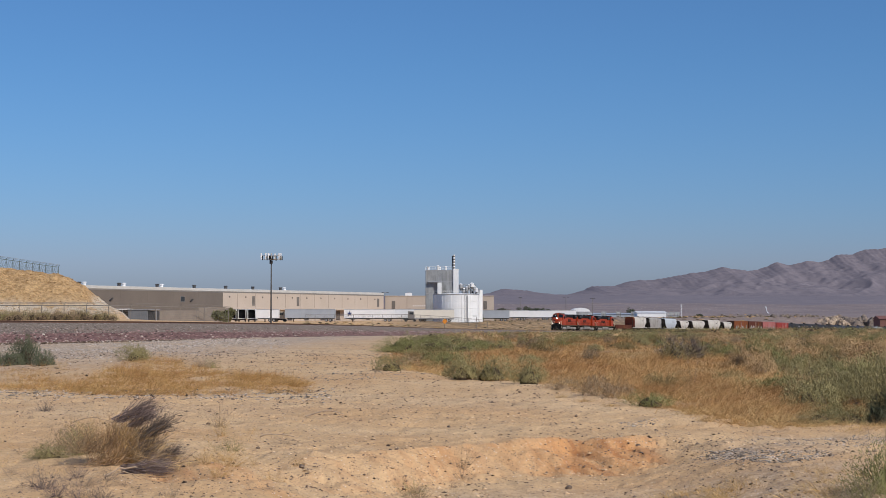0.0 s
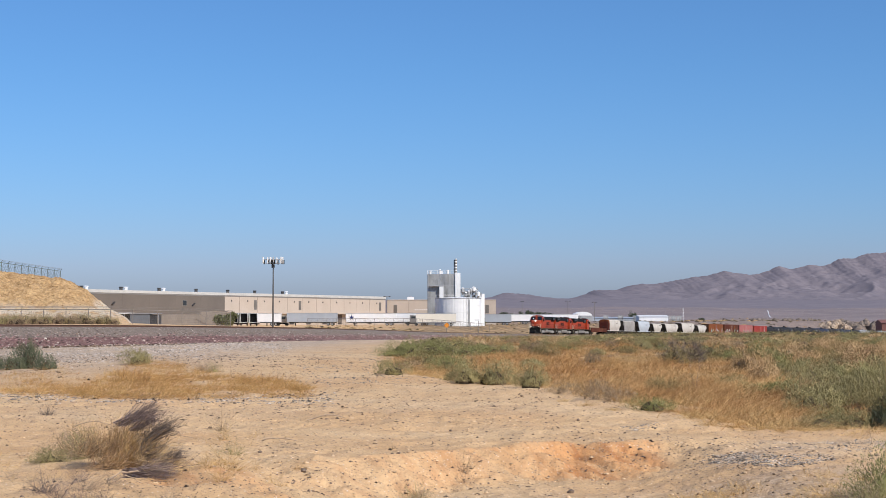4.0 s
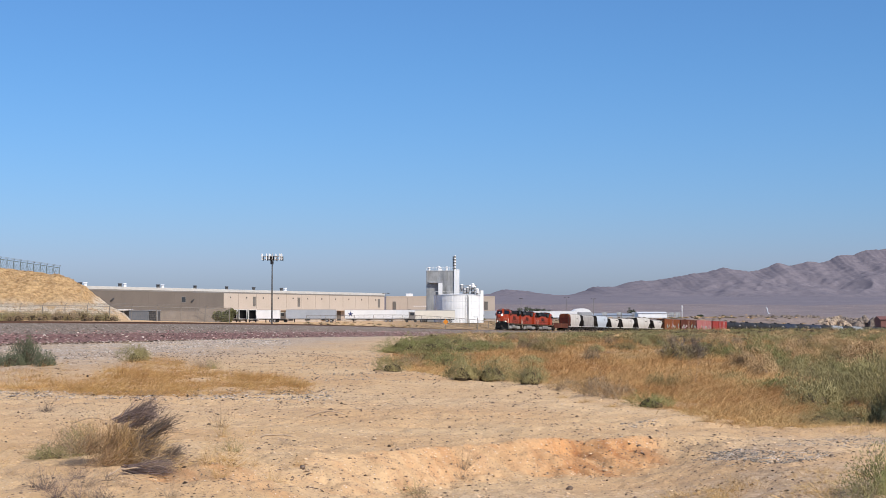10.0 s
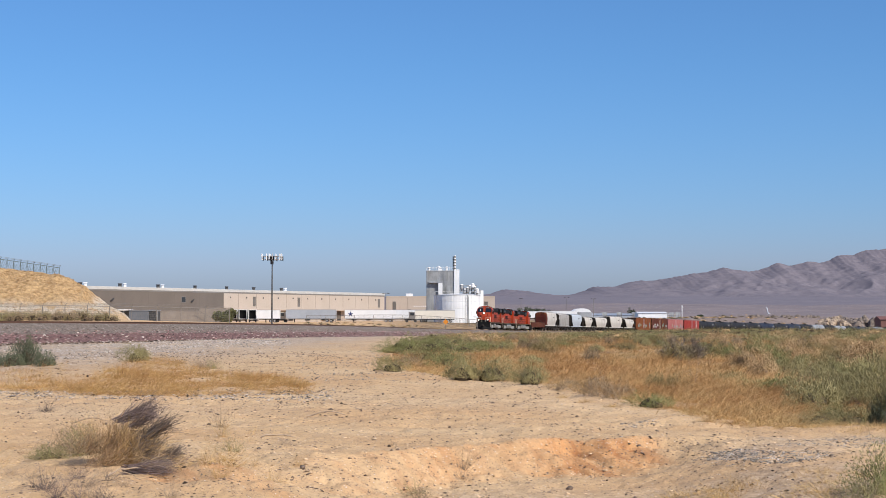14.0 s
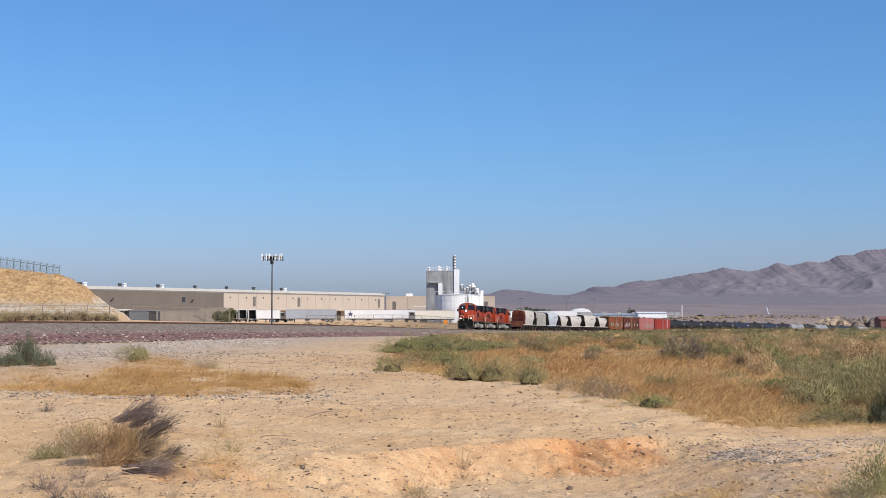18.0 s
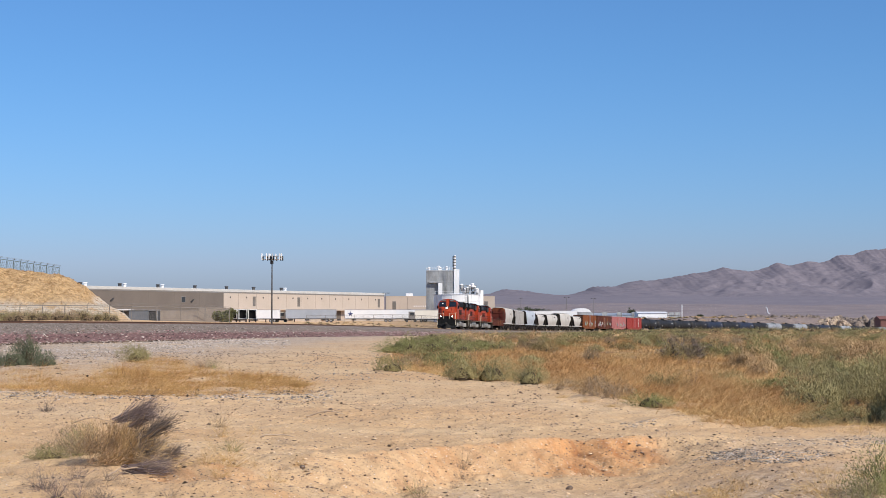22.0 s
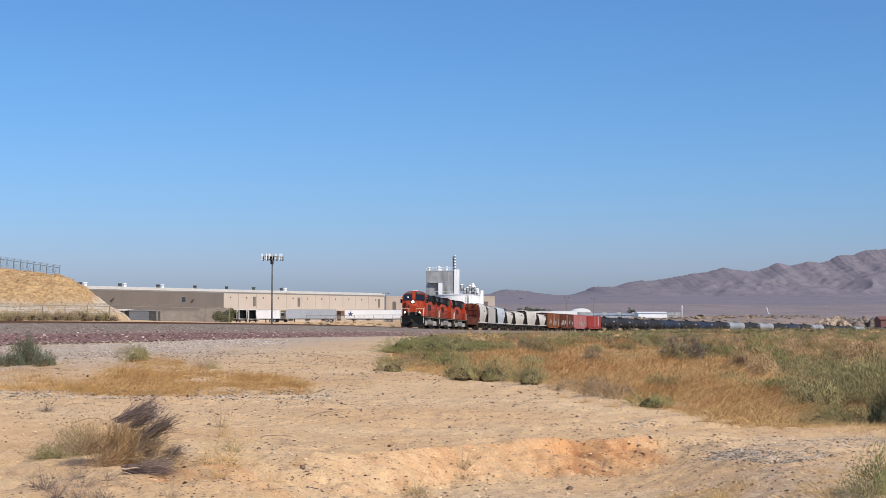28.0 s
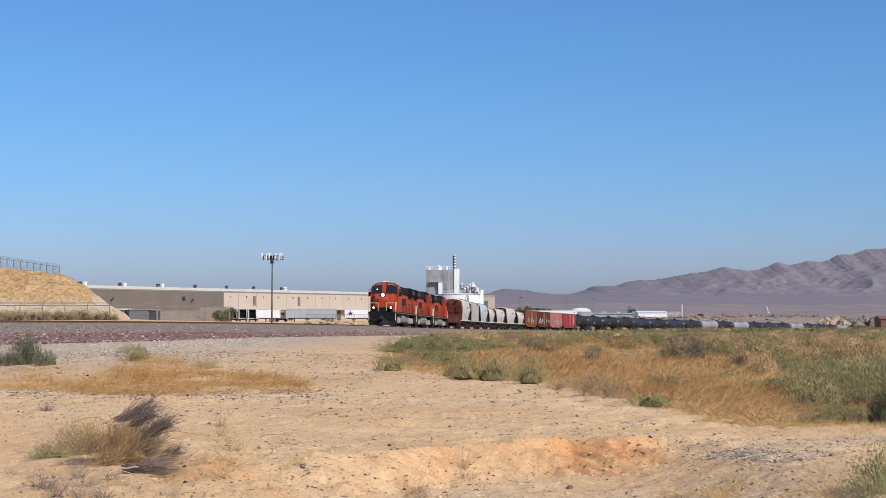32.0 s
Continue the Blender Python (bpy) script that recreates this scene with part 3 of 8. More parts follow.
def make_warehouse():
    a, b = Vector((-106.0, 450.0)), Vector((-23.0, 600.0))
    d = b - a
    L = d.length
    z0, H = -0.6, 11.2
    w = thing("warehouse", pose(a.x, a.y, z0, 0, 0, math.degrees(math.atan2(d.y, d.x))), "long tilt-up concrete warehouse, cream with taupe end", "warehouse")
    # the wall goes along local x; its face looks to local -y
    cut = 67.8
    n1 = 6
    joints = (cut, 76.0, 86.3, 95.2, 104.2, 113.5, 122.7, 132.0, 141.3, 150.3, 159.5, L)
    for i in range(n1):
        x0, x1 = (cut + 9) * i / n1 - 9, (cut + 9) * (i + 1) / n1 - 9
        part("wall_panel", Shape().box(x0 + 0.005, x1 - 0.005, 0, 0.3, 0, H - 0.75, 0.03), TAUPE, w)
    for x0, x1 in zip(joints[:-1], joints[1:]):
        pw = x1 - x0
        part("wall_panel", Shape().box(x0 + 0.06, x1 - 0.06, -0.02, 0.3, 0, H - 0.75, 0.03), CREAM, w)
        part("scupper", Shape().box(x0 + pw * 0.42, x0 + pw * 0.42 + 0.5, -0.12, 0.0, H - 2.9, H - 2.4, 0.02), DARK, w)
        part("joint", Shape().box(x0 - 0.055, x0 + 0.055, 0.03, 0.2, 0, H - 0.8), TAUPE, w)
    part("core", Shape().box(-8.9, L - 0.1, 0.32, 80, 0, H - 0.9), TAUPE, w)
    part("parapet", Shape().box(-9.1, L, -0.12, 0.4, H - 0.9, H, 0.04), PARAPET, w, "pale grey metal parapet cap")
    part("parapet_shadow_gap", Shape().box(-9.0, L, -0.06, 0.35, H - 1.3, H - 0.9), LOUVRE, w)
    part("roof", Shape().box(-8.8, L, 0.42, 80, H - 0.88, H - 0.45, 0.02), WHITE, w)
    for x in (84.2, 111.2, 166.4):
        lv = part("louvre", Shape().box(x, x + 1.6, -0.08, 0.1, H - 5.6, H - 2.3, 0.02), LOUVRE, w, "tall dark louvred opening")
        for k in range(8):
            part("slat", Shape().box(x + 0.1, x + 1.5, -0.13, -0.07, H - 5.4 + k * 0.39, H - 5.22 + k * 0.39), TAUPE, lv)
    win = part("window", Shape().box(45.5, 47.7, -0.06, 0.1, H - 4.6, H - 2.7, 0.02), LOUVRE, w)
    part("pane", Shape().box(45.65, 47.55, -0.08, -0.05, H - 4.45, H - 2.85), CAB_DARK, win)
    for x in (11.6, 50.2):
        part("wall_lamp", Shape().prism([(x, H - 4.3), (x + 0.2, H - 4.5), (x + 1.5, H - 3.75), (x + 1.3, H - 3.55)], "y", -0.45, 0.0), DARK, w)
    part("dock_canopy", Shape().box(cut + 1, L - 12, -2.2, 0.0, 4.2, 4.9, 0.05), CREAM, w, "cream canopy over the loading docks")
    for i in range(9):
        x = cut + 6 + i * 10.5
        dd = part("dock_door", Shape().box(x, x + 3, -0.1, 0.1, 1.2, 4.1, 0.02), TAUPE, w)
        part("dock_bumper", Shape().box(x + 0.2, x + 2.8, -0.35, -0.1, 0.7, 1.1, 0.03), DARK, dd)
    # rooftop vents in pairs
    for i, x in enumerate((8.4, 10.6, 26.4, 28.6, 44.8, 47.0, 63.9, 81.3, 97.0, 114.0, 116.3)):
        p = w.matrix_basis @ Vector((x, 9.0, H - 0.45))
        v = thing("roof_vent", pose(*p), "grey metal roof vent on a flat roof", "roof vent", "vents on the warehouse roof")
        part("curb", Shape().box(-0.5, 0.5, -0.5, 0.5, 0, 0.5), WHITE, v)
        part("cowl", Shape().rod((0, 0, 0.5), (0, 0, 1.5), 0.55, 10).rod((0, 0, 1.5), (0, 0, 1.75), 0.8, 10, 0.5), WHITE if i in (1, 3, 5, 10) else DARK_POLE, v)
    # the lower wing
    y0 = 602.0
    w2 = thing("warehouse_wing", pose(-22.5, y0, z0), "lower cream concrete wing with dark louvres", "warehouse", kind="")
    h2 = 10.1
    for i in range(5):
        part("wall_panel", Shape().box(i * 8.6 + 0.06, i * 8.6 + 8.54, 0, 0.3, 0, h2 - 0.35, 0.03), CREAM, w2)
        part("joint", Shape().box(i * 8.6 - 0.05, i * 8.6 + 0.05, 0.04, 0.2, 0, h2 - 0.4), TAUPE, w2)
    part("core", Shape().box(0.1, 42.9, 0.32, 60, 0, h2 - 0.5), CREAM, w2)
    part("parapet", Shape().box(0, 43, -0.08, 0.4, h2 - 0.35, h2, 0.03), CREAM, w2)
    for x in (2.6, 17.2, 38.8):
        lv = part("louvre", Shape().box(x, x + 1.4, -0.08, 0.1, 4.7, 8.0, 0.02), LOUVRE, w2, "tall dark louvred opening")
        for k in range(8):
            part("slat", Shape().box(x + 0.1, x + 1.3, -0.13, -0.07, 4.9 + k * 0.39, 5.08 + k * 0.39), TAUPE, lv)
    part("door", Shape().box(8.6, 10.0, -0.06, 0.1, 3.6, 4.9, 0.02), DARK, w2, "dark raised opening")
    for i in range(6):
        part("lettering", Shape().box(11.0 + i * 0.9, 11.4 + i * 0.9, -0.03, 0.02, 5.9, 6.3), WHITE, w2, "small pale lettering bar")
    r = thing("roof_unit", pose(-13.5, y0 + 12, z0 + h2 - 0.5), "white boxy cooling unit on a roof", "roof unit")
    part("casing", Shape().box(-1.4, 1.4, -1, 1, 0, 1.7, 0.08), WHITE, r)
    part("fan_ring", Shape().rod((0, 0, 1.7), (0, 0, 1.95), 0.7, 14), STEEL, r)


SHED_BLUE = surface("blue_grey_shed_steel", (0.12, 0.13, 0.145), (0.16, 0.17, 0.185), 0.8, 0.6, stretch=(3, 1, 0.2), wear=(0.10, 0.10, 0.105))
PARAPET = surface("pale_grey_parapet_metal", (0.46, 0.45, 0.42), (0.52, 0.51, 0.48), 0.3, 0.6, fine=4)
CAB_DARK = surface("dark_pane", (0.03, 0.035, 0.04), (0.04, 0.045, 0.05), 2, 0.15, bump=0)


def make_plant():
    # round storage tank
    y, r, z0, h = 508.0, 7.6, -0.6, 9.3
    x = ray_x(25, y)
    t = thing("storage_tank", pose(x, y, z0), "wide white steel storage tank with a ladder", "tank")
    n = 48
    for k in range(4):
        part("shell_ring", Shape().rod((0, 0, k * h / 4 + 0.02), (0, 0, (k + 1) * h / 4 - 0.02), r - 0.02 * (k % 2), n), WHITE, t)
    part("roof", Shape().rod((0, 0, h), (0, 0, h + 0.45), r + 0.03, n, 1.0), WHITE, t)
    part("rim", Shape().rod((0, 0, h - 0.15), (0, 0, h + 0.02), r + 0.1, n), STEEL, t)
    for k in range(14):
        a = 2 * math.pi * k / 14
        part("seam", Shape().box(-0.05, 0.05, -0.05, 0.05, 0.05, h - 0.1).mesh("seam", WHITE), None, t).location = (math.cos(a) * (r + 0.01), math.sin(a) * (r + 0.01), 0)
    part("pipe", Shape().pipe([(3.6, -6.9, 0), (3.6, -6.9, h - 0.8), (3.4, -6.5, h)], 0.22, 8), GREY, t, "grey riser pipe")
    lad = Shape()
    for q in (0.0, 0.5):
        lad.rod((2.6 + q, -7.3, 0), (2.6 + q, -7.3, h + 0.6), 0.035, 4)
    for k in range(24):
        lad.rod((2.6, -7.3, 0.4 + k * 0.38), (3.1, -7.3, 0.4 + k * 0.38), 0.025, 4)
    part("ladder", lad, STEEL, t)
    for k in range(20):
        a = 2 * math.pi * k / 20
        part("railing_post", Shape().rod((0, 0, 0), (0, 0, 1.1), 0.03, 4).mesh("railing_post", WHITE), None, t).location = (math.cos(a) * (r - 0.15), math.sin(a) * (r - 0.15), h)
    ring = [(math.cos(2 * math.pi * k / 20) * (r - 0.15), math.sin(2 * math.pi * k / 20) * (r - 0.15), h + 1.1) for k in range(21)]
    part("railing", Shape().pipe(ring, 0.03, 4), WHITE, t)

    # clad tower
    y = 528.0
    k = y / LENS
    x0, x1, x2 = -29.5 * k, 19.5 * k, 29.0 * k
    top = 1.6 + 81 * k
    t = thing("plant_tower", pose(x0, y, z0), "tall grey clad process tower with a stack", "tower")
    hh = top - z0
    body = part("body", Shape().box(0, x1 - x0, 0, 9, 0, hh, 0.05), GREY, t)
    nrib = 26
    for i in range(nrib):
        q = (x1 - x0) * (i + 0.5) / nrib
        part("cladding_rib", Shape().box(q - 0.06, q + 0.06, -0.09, 0.02, 0, hh - 0.1), GREY, body)
    for z in (hh * 0.55, hh * 0.78, hh - 0.2):
        part("cladding_band", Shape().box(-0.05, x1 - x0 + 0.05, -0.12, 0.02, z - 0.12, z + 0.05), STEEL, body)
    part("stair_shaft", Shape().box(x1 - x0 + 0.01, x2 - x0, -0.4, 8.6, 0, hh + 0.3, 0.05), WHITE, t, "bright white stair shaft")
    part("duct", Shape().box(21 * k, 28.5 * k, -1.4, -0.1, 0, hh - 4.4, 0.08), WHITE, t, "white vertical duct")
    part("duct_cap", Shape().box(4.5 * k, 28.6 * k, -1.45, -0.12, hh - 4.4, hh - 4.0, 0.05), STEEL, t)
    part("stack", Shape().rod((50.5 * k, 2, hh), (50.5 * k, 2, hh + 5.3), 0.42, 12), WHITE, t, "banded exhaust stack")
    for i in range(5):
        part("stack_band", Shape().rod((50.5 * k, 2, hh + 0.5 + i * 1.0), (50.5 * k, 2, hh + 1.0 + i * 1.0), 0.45, 12), LOUVRE, t)
    part("stack_pipe", Shape().rod((47.5 * k, 2.2, hh), (47.5 * k, 2.2, hh + 4.9), 0.16, 8), DARK, t)
    for i in range(9):
        part("railing_post", Shape().rod((i * 5.9 * k, 0.1, hh), (i * 5.9 * k, 0.1, hh + 1.1), 0.05, 4), WHITE, t)
    part("railing", Shape().rod((0, 0.1, hh + 1.1), (47 * k, 0.1, hh + 1.1), 0.05, 4).rod((0, 0.1, hh + 0.55), (47 * k, 0.1, hh + 0.55), 0.04, 4), WHITE, t)
    for q, s in ((5, 0.9), (22, 1.3), (25, 0.8), (36, 1.1)):
        part("roof_fan", Shape().rod((q * k, 2, hh), (q * k, 2, hh + s), 0.4, 10).rod((q * k, 2, hh + s), (q * k, 2, hh + s + 0.3), 0.6, 10, 0.3), WHITE, t)

    # open frame with ducts and round filters
    y = 520.0
    k = y / LENS
    t = thing("process_frame", pose(29.5 * k, y, z0), "open steel frame crowded with white ducts and filters", "plant")
    deck = 1.6 + 39 * k - z0
    part("block", Shape().box(0, 37 * k, 0, 8, 0, deck, 0.05), WHITE, t, "white lower block")
    for i in range(6):
        for q in (0.1, 5.0):
            part("column", Shape().box(i * 7.2 * k, i * 7.2 * k + 0.18, q, q + 0.18, deck, deck + (3.0 if i < 5 else 1.6)), STEEL, t)
    for z in (1.0, 2.1, 3.0):
        part("beam", Shape().box(0, 30 * k, 0.1, 0.28, deck + z - 0.1, deck + z + 0.08), GREY, t)
        part("floor_grating", Shape().box(0, 29 * k, 0.3, 5, deck + z - 0.04, deck + z), LOUVRE, t)
    for q, zz, rr, hh in ((3.5, 1.9, 0.55, 1.2), (9, 0.5, 0.4, 1.1), (14, 1.1, 0.45, 1.0), (18, 2.0, 0.4, 0.8), (23, 2.3, 0.65, 1.1), (27, 1.5, 0.45, 0.9), (31, 0.5, 0.6, 1.2)):
        f = part("filter", Shape().rod((q * k, -0.2, deck + zz), (q * k, -0.2, deck + zz + hh), rr, 14), GREY if rr < 0.6 else WHITE, t)
        part("filter_cap", Shape().rod((q * k, -0.2, deck + zz + hh), (q * k, -0.2, deck + zz + hh + 0.35), rr + 0.08, 14, 0.2), WHITE, f)
        part("cone", Shape().rod((q * k, -0.2, deck + max(zz - 0.8, 0)), (q * k, -0.2, deck + zz), 0.15, 10, rr), STEEL, f)
    for q in (6, 12, 16, 21, 26):
        part("duct", Shape().pipe([(q * k, 0.5, deck), (q * k, 0.5, deck + 1.4 + (q % 5) * 0.3), ((q + 4) * k, 0.5, deck + 2.2)], 0.16, 6), GREY, t)
    part("machine_box", Shape().box(20 * k, 25 * k, 0.6, 2, deck + 0.1, deck + 0.9, 0.05), DARK, t)
    part("machine_box", Shape().box(8 * k, 12 * k, 0.6, 2, deck + 0.1, deck + 0.8, 0.05), DARK, t)
    part("end_silo", Shape().rod((38 * k, 2, 0), (38 * k, 2, deck + 1.3), 0.85, 14), WHITE, t)


def make_trailer(length, mat, label, group):
    t = thing("semi_trailer", pose(0, 0, 0), label, "trailer", group)
    hl = length / 2
    b = part("box", Shape().box(-hl, hl, -1.28, 1.28, 1.15, 4.05, 0.05), mat, t)
    n = int(length / 1.2)
    for i in range(n + 1):
        x = -hl + 0.05 + i * (length - 0.1) / n
        part("side_post", Shape().box(x - 0.03, x + 0.03, -1.315, -1.275, 1.3, 3.95), mat, b)
    part("top_rail", Shape().box(-hl, hl, -1.31, -1.27, 3.92, 4.07), STEEL, b)
    part("bottom_rail", Shape().box(-hl, hl, -1.31, -1.27, 1.12, 1.28), STEEL, b)
    part("chassis", Shape().box(-hl + 0.5, hl - 0.2, -0.5, 0.5, 0.9, 1.14), BLACK, t)
    for x in (hl - 1.6, hl - 2.9):
        for y in (-1.0, 1.0):
            w = part("wheel", Shape().rod((x, y - 0.22, 0.5), (x, y + 0.22, 0.5), 0.5, 16), TYRE, t)
            part("rim", Shape().rod((x, y - 0.24, 0.5), (x, y + 0.24, 0.5), 0.28, 12), STEEL, w)
    for y in (-0.8, 0.8):
        part("landing_leg", Shape().box(-hl + 2.6, -hl + 2.75, y - 0.08, y + 0.08, 0.05, 1.1).box(-hl + 2.5, -hl + 2.85, y - 0.15, y + 0.15, 0, 0.06), DUSTY, t)
    part("mud_flap", Shape().box(hl - 0.9, hl - 0.87, -1.25, 1.25, 0.25, 0.9), BLACK, t)
    return t


def make_yard():
    white = make_trailer(16.1, TRAILER_WHITE, "white box semi-trailer parked in a yard", "trailers in the yard")
    grey = make_trailer(16.1, TRAILER_GREY, "silver-grey box semi-trailer parked in a yard", "trailers in the yard")
    cream = make_trailer(12.9, TRAILER_CREAM, "cream box semi-trailer parked in a yard", "trailers in the yard")
    short = make_trailer(7.2, TRAILER_WHITE, "short bright white box trailer in a yard", "trailers in the yard")
    def park(ob, px, y, turn=0.0, first=[]):
        m = pose(ray_x(px, y), y, ground_at(ray_x(px, y), y), 0, 0, turn)
        if ob in first:
            return copy_thing(ob, m)
        first.append(ob)
        ob.matrix_basis = m
        return ob
    park(grey, -233, 490)
    star = park(white, -129, 490)
    pts = [((0.95 if i % 2 == 0 else 0.37) * math.sin(math.pi * i / 5), (0.95 if i % 2 == 0 else 0.37) * math.cos(math.pi * i / 5)) for i in range(10)]
    part("star_emblem", Shape().prism([(-6.2 + a, 2.6 + b) for a, b in pts], "y", -1.335, -1.30), NAVY, star, "navy five-pointed star shape")
    tagged(star, "white box semi-trailer with a navy star shape")
    park(cream, -14, 492)
    park(short, -308, 488)
    park(white, -66, 497)
    # trailers backed in, with open dark doors
    for px in (-371, -354, -337):
        y = 492
        o = thing("open_trailer", pose(ray_x(px, y), y, ground_at(ray_x(px, y), y)), "trailer seen end-on with its dark doors open", "trailer", "open trailers in the yard")
        part("frame", Shape().box(-1.3, -1.15, -0.3, 12, 1.1, 4.05).box(1.15, 1.3, -0.3, 12, 1.1, 4.05).box(-1.3, 1.3, -0.3, 12, 3.95, 4.1).box(-1.3, 1.3, -0.3, 12, 1.0, 1.15), WHITE, o)
        # a solid black block paints the dark of the open interior
        part("inside", Shape().box(-1.14, 1.14, 0.6, 11.8, 1.16, 3.94), BLACK, o, "black block standing for the shade inside the trailer")
        for s in (-1, 1):
            part("door", Shape().box(s * 1.3, s * 1.36, -1.5, -0.2, 1.1, 4.05), WHITE if s > 0 else BLACK, o)
            part("wheel", Shape().rod((s * 1.0 - 0.2, 0.8, 0.5), (s * 1.0 + 0.2, 0.8, 0.5), 0.5, 14), TYRE, o)
        part("bumper", Shape().box(-1.2, 1.2, -0.35, -0.2, 0.5, 0.95), DUSTY, o)
    # a yard tractor between the trailers
    for px, y, mat, lab in ((-283, 492, TAN_STEEL, "tan yard tractor parked beside a trailer"), (-54, 491, LOUVRE, "dark yard tractor parked beside a trailer")):
        o = thing("yard_tractor", pose(ray_x(px, y), y, ground_at(ray_x(px, y), y)), lab, "tractor")
        c = part("cab", Shape().prism([(-1.2, 1.0), (0.9, 1.0), (1.0, 2.0), (0.7, 3.3), (-1.2, 3.4)], "y", -1.2, 1.2), mat, o)
        part("window", Shape().box(-0.7, 0.55, -1.23, -1.18, 2.1, 3.0), CAB_DARK, c)
        part("chassis", Shape().box(-2.6, 1.4, -0.5, 0.5, 0.6, 1.0), BLACK, o)
        part("bumper", Shape().box(1.35, 1.5, -1.15, 1.15, 0.5, 0.95, 0.03), STEEL, o)
        for x in (-1.8, 0.9):
            for yy in (-1.0, 1.0):
                part("wheel", Shape().rod((x, yy - 0.2, 0.5), (x, yy + 0.2, 0.5), 0.5, 14), TYRE, o)
    # the far row
    for px, y in ((118, 640), (158, 645), (203, 650)):
        park(white, px, y)
    for px, y in ((80, 560),):
        park(grey, px, y)
    # containers and shed by the cut hill
    y = 405
    o = thing("storage_shed", pose(ray_x(-538, y), y, ground_at(ray_x(-538, y), y)), "blue-grey steel storage shed with a dark opening", "shed")
    part("body", Shape().box(-2.6, 2.6, 0, 5, 0, 3.4, 0.05), SHED_BLUE, o)
    part("opening", Shape().box(2.65, 4.9, 0.3, 4.6, 0.1, 3.2, 0.02), DARK, o, "dark open bay")
    part("roof", Shape().box(-2.8, 5.0, -0.2, 5.2, 3.4, 3.6, 0.03), STEEL, o)
    part("post", Shape().box(4.85, 5.0, 0, 0.2, 0, 3.4), STEEL, o)
    y = 440
    o = thing("dock_shelter", pose(ray_x(-572, y), y, ground_at(ray_x(-572, y), y)), "low open shelter with a white roof edge", "shelter")
    part("roof", Shape().box(-3.0, 3.0, 0, 5, 3.6, 3.95, 0.03), WHITE, o)
    part("back_wall", Shape().box(-3.0, 3.0, 4.8, 5, 0, 3.6), DARK, o)
    for x in (-2.9, -0.9, 1.0, 2.8):
        part("post", Shape().box(x, x + 0.15, 0.1, 0.25, 0, 3.6), STEEL, o)
    y = 438
    wl = thing("block_wall", pose(ray_x(-411, y), y, ground_at(ray_x(-411, y), y)), "cream concrete block wall beside the warehouse", "wall")
    for x0, x1, high in ((-14.9, -3.22, 3.4), (-3.2, 4.4, 4.25)):
        part("wall", Shape().box(x0, x1, 0, 0.35, 0, high, 0.03), BLOCK, wl)
        part("coping", Shape().box(x0 - 0.05, x1 + 0.05, -0.05, 0.4, high + 0.002, high + 0.15, 0.02), BLOCK, wl)
    part("stair_rail", Shape().pipe([(-4.0, -1.2, 3.6), (-3.4, -1.2, 3.6), (0.4, -1.2, 1.6), (1.0, -1.2, 1.6)], 0.07, 5), POLE, wl)
    for x, high in ((-3.6, 3.6), (-1.5, 2.6), (0.4, 1.6)):
        part("rail_post", Shape().rod((x, -1.2, 0), (x, -1.2, high), 0.06, 5), POLE, wl)


